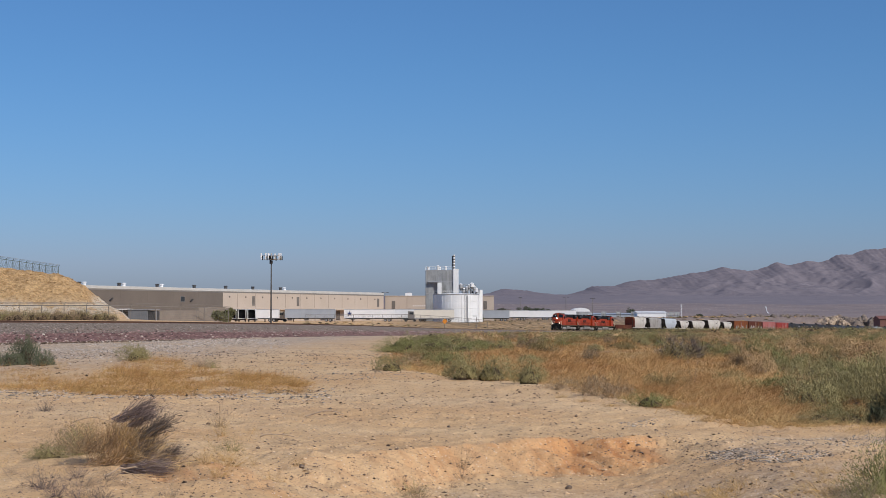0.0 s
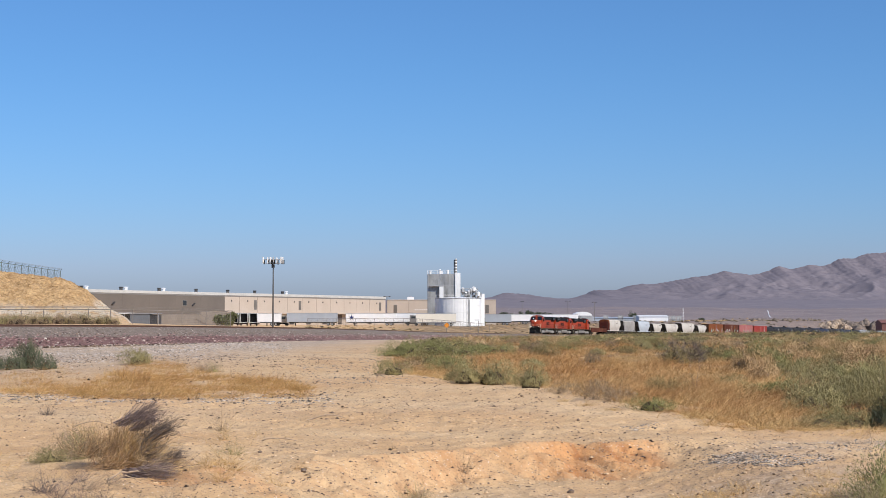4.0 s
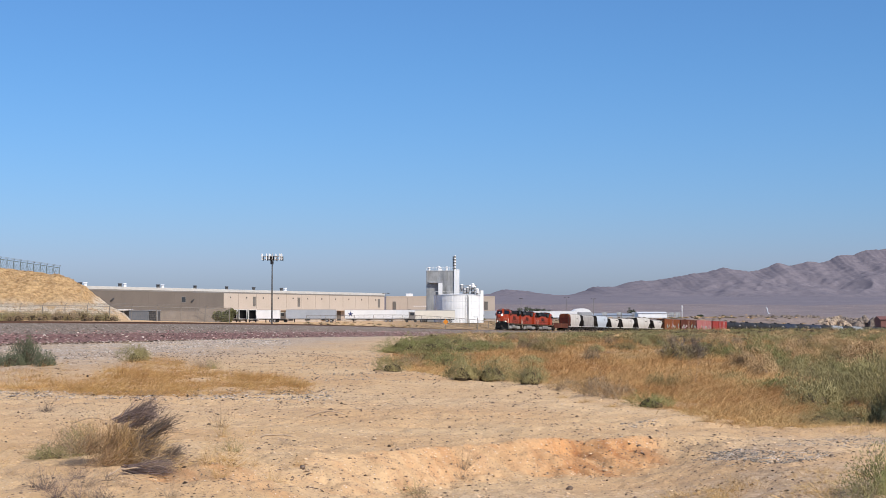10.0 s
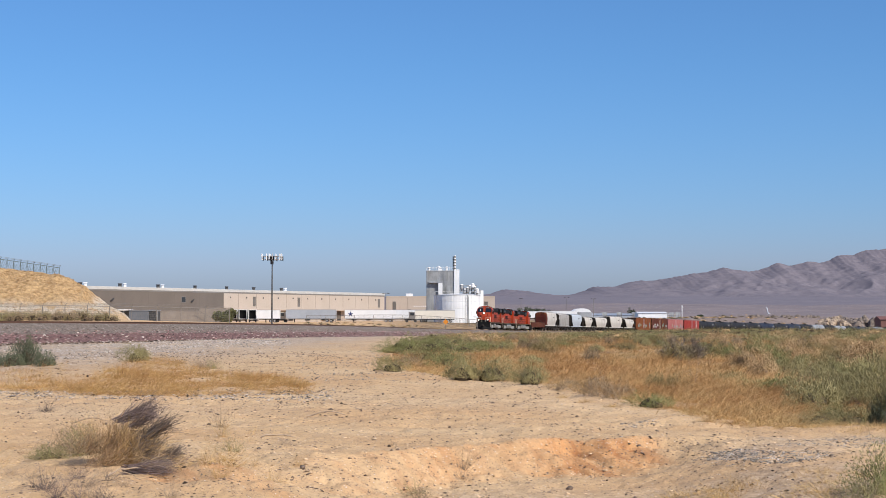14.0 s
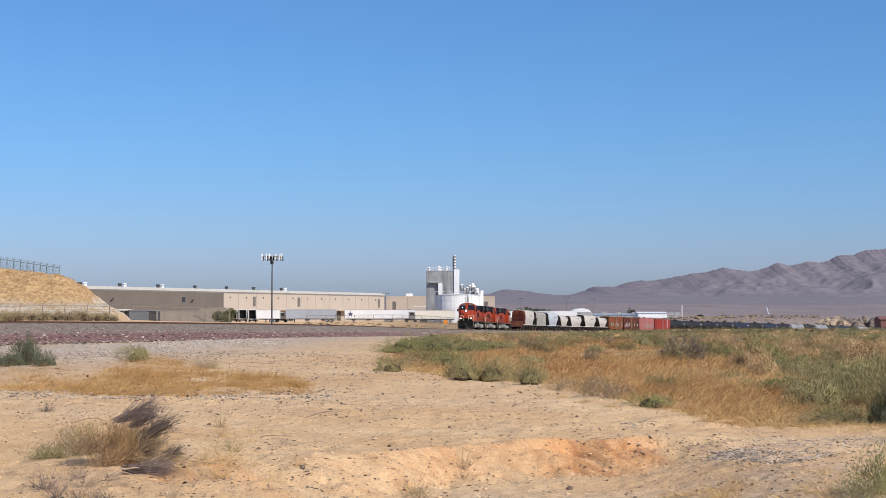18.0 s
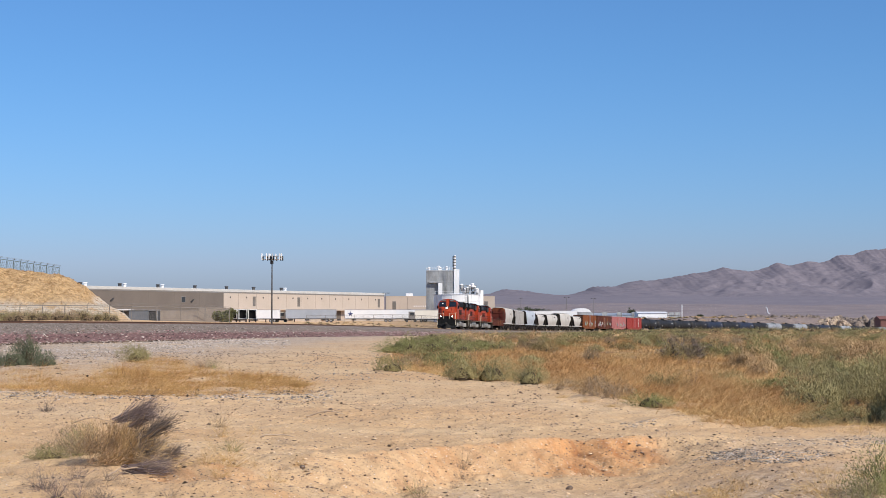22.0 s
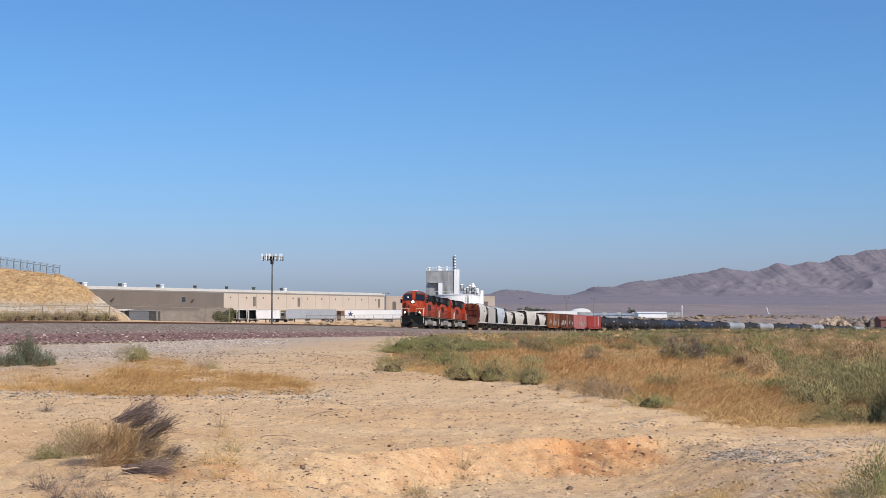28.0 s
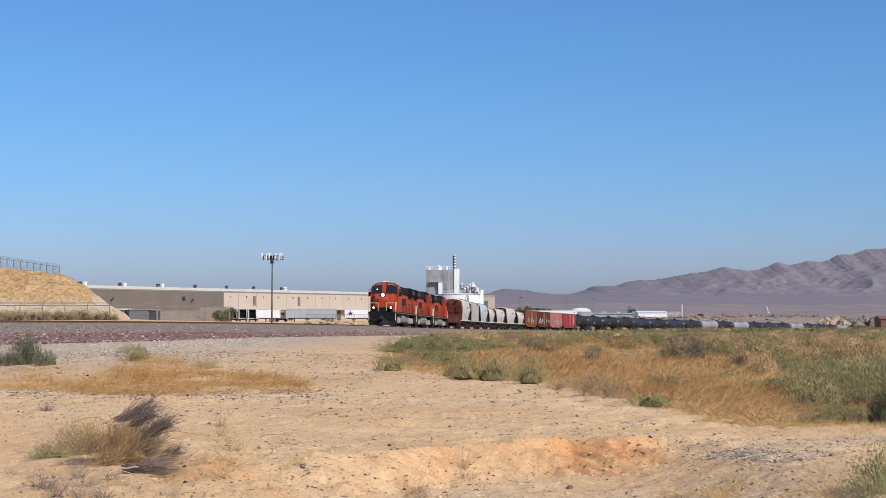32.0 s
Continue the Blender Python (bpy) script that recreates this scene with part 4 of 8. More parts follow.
def make_poles():
    # cell mast
    y = 330
    x = ray_x(-302.5, y)
    z = ground_at(x, y)
    k = y / LENS
    t = thing("cell_mast", pose(x, y, z), "tall dark steel cell mast with pale panel antennas", "mast")
    h = 1.6 + 108 * k - z
    part("mast", Shape().rod((0, 0, 0), (0, 0, h), 0.20, 14, 0.11), DARK_POLE, t)
    part("base_plate", Shape().rod((0, 0, 0), (0, 0, 0.15), 0.6, 12), STEEL, t)
    for zz in (h - 0.25, h - 1.0):
        part("ring_frame", Shape().pipe([(-2.0, -0.8, zz), (2.0, -0.8, zz), (0.3, 1.8, zz), (-0.3, 1.8, zz), (-2.0, -0.8, zz)], 0.06, 6), STEEL, t)
        part("arm", Shape().pipe([(0, 0, zz), (-2.0, -0.8, zz)], 0.05).pipe([(0, 0, zz), (2.0, -0.8, zz)], 0.05).pipe([(0, 0, zz), (0, 1.8, zz)], 0.05), STEEL, t)
    for q, yy in ((-2.1, -0.9), (-1.1, -0.95), (-0.55, -0.95), (0.15, -0.95), (1.75, -0.9), (2.15, -0.85), (-0.6, 1.7), (0.6, 1.6)):
        part("panel_antenna", Shape().box(q - 0.13, q + 0.13, yy - 0.1, yy + 0.08, h - 1.1 + 0.25 * (abs(q) < 1), h + 0.3, 0.04), WHITE if abs(q) > 0.5 else GREY, t, "pale panel antenna")
        part("radio_unit", Shape().box(q + 0.14, q + 0.36, yy - 0.1, yy + 0.2, h - 1.25, h - 0.3, 0.03), BLACK, t)
    part("cable_box", Shape().box(-0.35, 0.35, -0.4, -0.25, h - 2.0, h - 1.3, 0.03), DARK, t)
    # lamp poles of the yard
    for px, y, top, wid in ((-101, 540, 41, 0.9), (138, 700, 32, 0.4), (219, 700, 33, 0.9), (266, 720, 31, 0.8)):
        x = ray_x(px, y)
        z = ground_at(x, y)
        k = y / LENS
        o = thing("lamp_pole", pose(x, y, z), "dark steel yard lamp pole", "lamp pole", "lamp poles of the yard")
        h = 1.6 + top * k - z
        part("pole", Shape().rod((0, 0, 0), (0, 0, h), 0.14, 8, 0.09), POLE, o)
        part("cross_arm", Shape().box(-wid, wid, -0.06, 0.06, h - 0.12, h), POLE, o)
        for q in (-wid, wid):
            part("lamp_head", Shape().box(q - 0.35, q + 0.35, -0.25, 0.25, h - 0.2, h + 0.05, 0.05), DARK, o)
    y = 900
    x = ray_x(423, y)
    z = ground_at(x, y)
    o = thing("lattice_mast", pose(x, y, z), "slim white lattice mast on the plain", "mast")
    hh = 1.6 + 20 * y / LENS - z
    for a in range(3):
        c, s = 0.35 * math.cos(a * 2.09), 0.35 * math.sin(a * 2.09)
        part("leg", Shape().rod((c, s, 0), (c, s, hh), 0.09, 4), WHITE, o)
    part("bracing", Shape().pipe([(0.3 * math.cos(i * 2.09), 0.3 * math.sin(i * 2.09), i * hh / 14) for i in range(15)], 0.07, 4), WHITE, o)
    # diamond sign seen from behind the track, and a small marker
    x, y = 0.45, 262.0
    z = ground_at(x, y)
    o = thing("track_sign", pose(x, y, z), "orange diamond warning sign on a post", "sign")
    k = y / LENS
    h = 1.6 - 10 * k - z
    part("post", Shape().box(-0.05, 0.05, 0.02, 0.1, 0, h, 0.01), POLE, o)
    part("plate", Shape().prism([(-0.48, h), (0, h - 0.48), (0.48, h), (0, h + 0.48)], "y", -0.02, 0.015), SIGN_ORANGE, o, "orange diamond plate")
    x, y = ray_x(61, 300), 300
    z = ground_at(x, y)
    o = thing("marker_post", pose(x, y, z), "thin white marker board on a post", "sign")
    h = 1.6 + 0.5 * y / LENS - z
    part("post", Shape().box(-0.05, 0.05, -0.03, 0.03, 0, h), POLE, o)
    part("board", Shape().box(-0.8, 0.1, -0.06, -0.03, h - 0.35, h), WHITE, o)


def make_fence(name, points, height, spacing, label, arms=True, levels=None, steel=None):
    """A chain-link fence: posts, top rail and wires along the points."""
    t = thing(name, pose(points[0][0], points[0][1], 0), label, "fence")
    ox, oy = points[0]
    posts = []
    for (ax, ay), (bx, by) in zip(points[:-1], points[1:]):
        n = max(1, round(math.hypot(bx - ax, by - ay) / spacing))
        posts += [(ax + (bx - ax) * i / n, ay + (by - ay) * i / n) for i in range(n)]
    posts.append(points[-1])
    tops = [(x - ox, y - oy, ground_at(x, y) if levels is None else float(np.interp(x, [p[0] for p in points], levels))) for x, y in posts]
    for x, y, z in tops:
        p = Shape().rod((x, y, z - 1.2), (x, y, z + height), 0.055, 6)
        if arms:
            p.rod((x, y, z + height), (x + 0.28, y - 0.2, z + height + 0.35), 0.035, 5)
        part("post", p, steel or POLE, t)
    def line(dz, r, dx=0.0):
        return Shape().loft([[(x + dx + a * r, y - dx * 0.7 + c * r, z + dz + b * r) for a, b, c in ((-1, 0, -1), (0, -1.4, 0), (1, 0, 1), (0, 1.4, 0))] for x, y, z in tops])
    part("top_rail", line(height - 0.05, 0.04), steel or POLE, t)
    for i in range(7):
        part("wire", line(0.15 + i * (height - 0.3) / 6.5, 0.006), POLE, t)
    if arms:
        part("barbed_wire", line(height + 0.18, 0.014, 0.14), POLE, t)
        part("barbed_wire", line(height + 0.33, 0.014, 0.27), POLE, t)
    mesh = Shape()
    for (ax, ay, az), (bx, by, bz) in zip(tops[:-1], tops[1:]):
        n = max(2, int(math.hypot(bx - ax, by - ay) / 0.28))
        for i in range(n):
            for s in (-1, 1):
                u0, u1 = i / n, min(max((i + s * 2.0) / n, 0), 1)
                mesh.rod((ax + (bx - ax) * u0, ay + (by - ay) * u0, az + (bz - az) * u0 + 0.1), (ax + (bx - ax) * u1, ay + (by - ay) * u1, az + (bz - az) * u1 + height - 0.1), 0.016 if steel else 0.007, 3, caps=False)
    part("chain_link", mesh, steel or LOUVRE, t, "grey chain-link wires", kind="stuff")
    return t


FENCE_GREEN = surface("grey_green_fence_steel", (0.085, 0.115, 0.105), (0.12, 0.15, 0.14), 2, 0.6)
YARD_LEAF = surface("yard_tree_leaf", (0.105, 0.105, 0.042), (0.165, 0.16, 0.07), 0.5, 0.9, island=0.4, bump=0)


def crown_tree(name, x, y, width, height, label, seed, n=900, group="", leaf_mat=None):
    rng = np.random.RandomState(seed)
    t = thing(name, pose(x, y, ground_at(x, y) - 0.1), label, "tree", group)
    tr = Shape().rod((0, 0, 0), (0.1, 0, height * 0.5), width * 0.05, 8, width * 0.03)
    part("trunk", tr, BARK, t)
    verts, faces = [], []
    for b in range(9):
        a, q = rng.uniform(0, 6.28), rng.uniform(0.15, 0.36) * width
        c = np.array([q * math.cos(a), q * math.sin(a), height * rng.uniform(0.35, 0.82)])
        part("limb", Shape().rod((0.05, 0, height * 0.25), tuple(c), width * 0.02, 5, width * 0.008), BARK, t)
        m = n // 9
        d = rng.normal(size=(m, 3))
        d /= np.linalg.norm(d, axis=1)[:, None]
        p = c + d * (rng.uniform(0.5, 1.0, m) ** 0.5)[:, None] * np.array([width * 0.22, width * 0.22, height * 0.2])
        leaf = width * 0.045
        tri = p[:, None, :] + rng.normal(0, leaf, (m, 3, 3))
        k = len(verts) * m * 3
        verts.append(tri.reshape(-1, 3))
        faces.append(np.arange(m * 3).reshape(-1, 3) + k)
    v, f = np.concatenate(verts), np.concatenate(faces)
    v[:, 2] = np.maximum(v[:, 2], 0.12)
    part("crown", quick_mesh("crown", v, f, leaf_mat or LEAF), LEAF, t, "dense green crown")
    return t


def make_far():
    crown_tree("yard_tree", ray_x(-386, 318), 318, 4.8, 3.7, "low spreading green tree by the yard", 3, 1500, leaf_mat=YARD_LEAF)
    crown_tree("yard_tree", ray_x(62, 545), 545, 4.5, 2.8, "low round green tree by the yard", 4, 700, leaf_mat=YARD_LEAF)
    rng = np.random.RandomState(12)
    for px, w, top in ((105, 9, 17), (113, 8, 16), (122, 8, 15), (136, 10, 20), (146, 10, 21), (156, 9, 19), (168, 9, 17), (178, 8, 18), (188, 8, 15), (198, 7, 14), (311, 6, 13), (331, 8, 19), (336, 7, 16), (455, 6, 6), (244, 7, 10)):
        y = 1000 + rng.uniform(-30, 60)
        x = ray_x(px, y)
        crown_tree("roadside_tree", x, y, w * rng.uniform(0.6, 1.1) * 0.7, 1.6 + (top - 4.5) * y / LENS - ground_at(x, y) + 0.6, "dark green rounded tree far across the plain", 20 + px, 700, "far trees")
    # low sheds beyond the trailers
    for px0, px1, y, top, mat, lab in ((262, 356, 860, 4, TRAILER_GREY, "long low pale shed with a grey-blue roof"), (345, 396, 840, 7.0, TRAILER_WHITE, "low white box building across the plain"), (190, 235, 880, 0.5, WHITE, "long low white shed across the plain"), (230, 262, 830, 14, WHITE, "white round-topped shed across the plain"),
                                  (382, 420, 900, 3, CREAM, "small cream building on the plain")):
        x0, x1 = ray_x(px0, y), ray_x(px1, y)
        z = ground_at((x0 + x1) / 2, y) - 0.2
        h = 1.6 + top * y / LENS - z
        o = thing("industrial_shed", pose(x0, y, z), lab, "shed", "sheds across the plain")
        wd = x1 - x0
        if top > 10:
            prof = [(0, 0), (0, h - 2.2)] + [(wd * 0.5 - wd * 0.5 * math.cos(math.pi * i / 8), h - 2.2 + 2.2 * math.sin(math.pi * i / 8)) for i in range(9)] + [(wd, 0)]
            part("wall", Shape().prism(prof, "y", 0, 18), mat, o)
        else:
            part("wall", Shape().box(0, wd, 0, 16, 0, h - 0.5, 0.05), mat, o)
            part("roof", Shape().prism([(-0.4, h - 0.5), (8, h + 0.3), (16.4, h - 0.5)], "x", -0.3, wd + 0.3), mat, o)
        for i in range(0 if mat == TRAILER_WHITE else 3):
            part("door", Shape().box(wd * (0.2 + 0.28 * i), wd * (0.2 + 0.28 * i) + 3, -0.06, 0.1, 0.1, 3.4, 0.02), GREY, o)
    # rocky knoll and the red house on it
    rng = np.random.RandomState(14)
    def boulders(px0, px1, y, low, high, n, big, label, mat=ROCK):
        o = thing("rock_outcrop", pose(ray_x((px0 + px1) / 2, y), y, 0), label, "rocks")
        cx = ray_x((px0 + px1) / 2, y)
        for i in range(n):
            u = rng.uniform(0, 1)
            x = ray_x(px0 + (px1 - px0) * u, y) - cx
            yy = rng.uniform(-8, 10)
            peak = 1.6 + (low + (high - low) * math.sin(math.pi * min(max(u, 0.05), 0.95)) * rng.uniform(0.35, 1.0)) * y / LENS
            base = ground_at(x + cx, y + yy) - 0.6
            s = big * rng.uniform(0.5, 1.25)
            low_z = base + max(peak - base - 1.6 * s, 0) * (rng.uniform(0, 1) ** 0.7 if i > n // 4 else 0.0)
            secs = []
            for lv, k in ((-0.2 if i > n // 4 else 0.0, 1.0), (0.35, 1.15), (0.75, 0.85), (1.1, 0.55), (1.3, 0.2)):
                secs.append([(x + s * k * rng.uniform(0.55, 1.2) * math.cos(2 * math.pi * j / 8), yy + s * k * rng.uniform(0.55, 1.2) * math.sin(2 * math.pi * j / 8), low_z + s * lv) for j in range(8)])
            if i <= n // 4:
                secs = [[(q[0], q[1], base + (q[2] - low_z) / (1.5 * s) * max(peak - base, s) * 0.8) for q in ring] for ring in secs]
            part("boulder", Shape().loft(secs), mat, o)
    boulders(668, 716, 860, -14, 9, 100, 2.0, "cream fractured rock knoll beyond the train", KNOLL)
    boulders(700, 800, 900, -16, 7, 90, 3.0, "grey-brown rocky ridge beyond the train")
    boulders(545, 668, 950, -16, 2, 60, 1.6, "low brown rocky rise beyond the train")
    y = 830
    x = ray_x(790, y)
    z = ground_at(x, y)
    o = thing("red_house", pose(x, y, z - 0.3), "low red-brown building among rocks", "house")
    h = 1.6 + 0 * y / LENS - z
    part("wall", Shape().box(-5, 10, 0, 12, 0, h - 1.5, 0.05), CAR_RUST, o)
    part("roof", Shape().prism([(-0.6, h - 1.5), (6, h + 0.3), (12.6, h - 1.5)], "x", -5.5, 10.5), CAR_RUST, o)
    for i in range(3):
        part("window", Shape().box(-5 + i * 4.5, -3 + i * 4.5, -0.06, 0.1, 1.2, 2.6), DARK, o)
    # the dirt road that climbs the far slope
    s = Shape()
    row = []
    for i in range(22):
        yy = 1150 + i * 38
        xx = ray_x(578 - i * 0.32, yy)
        row.append((xx, yy))
    zs = land(np.array([p[0] for p in row]), np.array([p[1] for p in row])) + 0.5
    s.loft([[(x - 0.35, y, z), (x + 0.35, y, z), (x + 0.35, y, z - 0.6), (x - 0.35, y, z - 0.6)] for (x, y), z in zip(row, zs)])
    solid("road", s, WHITE, "pale straight dirt road climbing the far plain", "road", kind="structure")


CAR_RUST = surface("red_brown_siding", (0.20, 0.085, 0.07), (0.17, 0.075, 0.06), 0.4, 0.8)
make_warehouse()
make_plant()
make_yard()
make_poles()
make_fence("hill_fence", [(-79, 247), (-72.6, 250.0), (-65.4, 260.0)], 2.0, 1.35, "dark chain-link fence with barbed wire on a dirt hill", levels=[9.9, 9.0, 7.9], steel=FENCE_GREEN)
make_fence("yard_fence", [(-72, 205), (-42.4, 208), (-29.5, 211)], 2.0, 3.0, "weathered chain-link fence with barbed wire below the hill")
make_fence("trailer_fence", [(-42, 470), (14, 470)], 2.3, 3.0, "grey chain-link fence along the trailer yard", False)
make_far()
# ---- the train ----
SPEED = 7.85
TRAIN = []   # (object, distance of its middle behind the nose, half the distance between its trucks)

YELLOW = surface("dusty_yellow_stripe_paint", (0.17, 0.10, 0.03), (0.13, 0.075, 0.025), 3, 0.5)
SILVER = surface("dusty_silver_paint", (0.33, 0.315, 0.29), (0.24, 0.23, 0.21), 1.5, 0.6, 0.1, wear=(0.17, 0.14, 0.11), wear_at=(0.5, 0.7), wear_scale=1.5)
PALE_RAIL = surface("pale_handrail_paint", (0.60, 0.53, 0.40), (0.52, 0.45, 0.34), 3, 0.5)
RUST_BROWN = surface("rusty_brown_car_paint", (0.115, 0.036, 0.022), (0.09, 0.03, 0.02), 0.6, 0.8, wear=(0.22, 0.085, 0.028), wear_at=(0.52, 0.68), wear_scale=0.9, stretch=(1, 1, 0.25), fine=9, bump=0.1)
RUST_ORANGE = surface("weathered_orange_rust", (0.235, 0.078, 0.028), (0.18, 0.06, 0.026), 0.5, 0.85, wear=(0.145, 0.05, 0.03), wear_at=(0.5, 0.68), wear_scale=0.8, stretch=(1, 1, 0.2), fine=9, bump=0.1)
FADED_PINK = surface("faded_pink_red_paint", (0.39, 0.135, 0.125), (0.34, 0.115, 0.105), 0.5, 0.75, wear=(0.33, 0.12, 0.10), wear_at=(0.55, 0.75), stretch=(1, 1, 0.2), fine=9)
CAR_RED = surface("red_car_paint", (0.31, 0.034, 0.024), (0.26, 0.03, 0.022), 0.5, 0.65, wear=(0.22, 0.035, 0.03), wear_at=(0.55, 0.75), stretch=(1, 1, 0.2), fine=9)
HOPPER_WHITE = surface("chalky_white_car_paint", (0.52, 0.485, 0.43), (0.59, 0.55, 0.495), 0.5, 0.6, wear=(0.33, 0.285, 0.235), wear_at=(0.5, 0.7), wear_scale=0.9, stretch=(1, 1, 0.12), fine=8, bump=0.05)
HOPPER_GREY = surface("weathered_grey_car_paint", (0.36, 0.34, 0.32), (0.44, 0.42, 0.40), 0.5, 0.65, wear=(0.22, 0.19, 0.17), wear_at=(0.5, 0.7), wear_scale=1.0, stretch=(1.6, 1, 0.12), fine=8)
HOPPER_BLUE = surface("pale_blue_grey_car_paint", (0.44, 0.48, 0.52), (0.49, 0.53, 0.57), 0.5, 0.55, wear=(0.40, 0.41, 0.42), wear_at=(0.55, 0.76), wear_scale=0.9, stretch=(1, 1, 0.12), fine=8, bump=0.05)
TANK_BLACK = surface("black_tank_paint", (0.020, 0.020, 0.022), (0.032, 0.032, 0.034), 0.4, 0.62, wear=(0.085, 0.075, 0.065), wear_at=(0.56, 0.8), wear_scale=0.8, fine=8, bump=0.04)
TANK_BLUE = surface("blue_black_tank_paint", (0.020, 0.026, 0.045), (0.03, 0.038, 0.06), 0.4, 0.62, wear=(0.07, 0.075, 0.085), wear_at=(0.56, 0.8), fine=8, bump=0.04)
TANK_GREY = surface("grey_tank_paint", (0.24, 0.25, 0.26), (0.31, 0.32, 0.33), 0.4, 0.5, wear=(0.14, 0.14, 0.14), wear_at=(0.52, 0.75), fine=8, bump=0.04)
for dull in (TANK_BLACK, TANK_BLUE, RUST_BROWN, RUST_ORANGE):
    matte(dull, 0.2)
# dark colour that stands for the shadow beneath the hopper cars
UNDER_SHADE = surface("road_grime", (0.055, 0.046, 0.04), (0.10, 0.085, 0.072), 1.5, 0.85)
# grimy car ends, coloured darker still for the shade between cars
SHADED_END = surface("sooty_end_paint", (0.022, 0.019, 0.017), (0.04, 0.034, 0.03), 1.5, 0.9)
matte(SHADED_END, 0.1)
CAB_GLASS = surface("dark_cab_glass", (0.012, 0.014, 0.018), (0.02, 0.022, 0.026), 2, 0.08, bump=0)
WHEEL = surface("brown_wheel_steel", (0.10, 0.075, 0.06), (0.15, 0.12, 0.10), 3, 0.6, 0.5)
LAMP = glow("lit_headlamp", (1.0, 0.95, 0.85), 6.0)
GRAFFITI = [surface("graffiti_" + n, a, tuple(x * 0.8 for x in a), 2, 0.7) for n, a in (("white", (0.40, 0.36, 0.33)), ("teal", (0.16, 0.26, 0.25)), ("mauve", (0.34, 0.21, 0.23)), ("pale_green", (0.27, 0.27, 0.17)))]
LETTER = surface("white_lettering", (0.62, 0.6, 0.56), (0.5, 0.48, 0.45), 3, 0.7)


def rust_high():
    """Maroon paint that has rusted to orange from the roof down."""
    m, nt, b = nodes_of("rust_run_maroon_paint")
    v = coords(nt)
    sep = nt.nodes.new("ShaderNodeSeparateXYZ")
    link(nt, v, sep.inputs[0])
    runs = noise_of(nt, coords(nt, (1.6, 1, 0.22)), 1.1, 6, 0.65)
    add = nt.nodes.new("ShaderNodeMath")
    link(nt, times(nt, sep.outputs[2], 0.16), add.inputs[0])
    link(nt, runs, add.inputs[1])
    col = mix_of(nt, ramp_of(nt, add.outputs[0], 1.04, 1.44), (0.095, 0.020, 0.014), (0.26, 0.088, 0.024))
    col = mix_of(nt, times(nt, ramp_of(nt, noise_of(nt, v, 7, 4), 0.45, 0.7), 0.5), col, (0.07, 0.022, 0.015))
    link(nt, col, b.inputs["Base Color"])
    b.inputs["Roughness"].default_value = 0.85
    b.inputs["Specular IOR Level"].default_value = 0.2
    return m


RUST_HIGH = rust_high()


def wheelset_mesh(r):
    s = Shape()
    for y in (-0.75, 0.75):
        k = 1 if y > 0 else -1
        s.rod((0, y - 0.07, 0), (0, y + 0.07, 0), r, 22)
        s.rod((0, y - k * 0.07, 0), (0, y - k * 0.10, 0), r + 0.028, 22)
        s.rod((0, y + k * 0.068, 0), (0, y + k * 0.085, 0), r * 0.78, 18)
        s.rod((0, y + k * 0.06, 0), (0, y + k * 0.17, 0), r * 0.28, 10)
    s.rod((0, -1.0, 0), (0, 1.0, 0), 0.09, 8)
    return s.mesh("wheelset", WHEEL)


WHEELSET = {0.46: wheelset_mesh(0.46), 0.53: wheelset_mesh(0.53)}


def car_truck_mesh():
    s = Shape()
    for y in (-1.0, 1.0):
        s.prism([(-1.25, 0.40), (-1.25, 0.62), (-0.75, 0.70), (-0.35, 0.82), (0.35, 0.82), (0.75, 0.70), (1.25, 0.62), (1.25, 0.40), (0.95, 0.36), (0.55, 0.30), (0.35, 0.22), (-0.35, 0.22), (-0.55, 0.30), (-0.95, 0.36)], "y", y - 0.09, y + 0.09)
        for x in (-0.2, 0, 0.2):
            s.rod((x, y, 0.26), (x, y, 0.60), 0.085, 8)
        for x in (-0.88, 0.88):
            s.box(x - 0.16, x + 0.16, y - 0.13, y + 0.13, 0.34, 0.62, 0.04)
    s.box(-0.22, 0.22, -1.05, 1.05, 0.52, 0.86, 0.03)
    return s.mesh("truck", DUSTY)


CAR_TRUCK = car_truck_mesh()


def loco_truck_mesh():
    s = Shape()
    for y in (-1.12, 1.12):
        s.prism([(-2.6, 0.52), (-2.6, 0.85), (-2.1, 0.98), (2.1, 0.98), (2.6, 0.85), (2.6, 0.52), (1.5, 0.62), (1.0, 0.56), (0.5, 0.62), (-0.5, 0.62), (-1.0, 0.56), (-1.5, 0.62)], "y", y - 0.08, y + 0.08)
        for x in (-1.95, 0, 1.95):
            s.box(x - 0.24, x + 0.24, y - 0.15, y + 0.15, 0.34, 0.84, 0.05)
            s.rod((x - 0.42, y, 0.42), (x - 0.42, y, 0.90), 0.12, 8)
            s.rod((x + 0.42, y, 0.42), (x + 0.42, y, 0.90), 0.12, 8)
        s.rod((-1.0, y, 0.98), (-1.0, y + 0.1, 0.7), 0.13, 8)
        s.rod((1.0, y, 0.98), (1.0, y + 0.1, 0.7), 0.13, 8)
    s.box(-2.2, 2.2, -0.5, 0.5, 0.55, 0.95, 0.05)
    return s.mesh("truck", SILVER)


LOCO_TRUCK = loco_truck_mesh()


def add_trucks(t, at, mesh, axles, r):
    for x in at:
        tr = part("truck", mesh, None, t, "dusty steel wheel truck")
        tr.location = (x, 0, 0)
        for ax in axles:
            w = part("wheelset", WHEELSET[r], None, tr)
            w.location = (ax, 0, r)


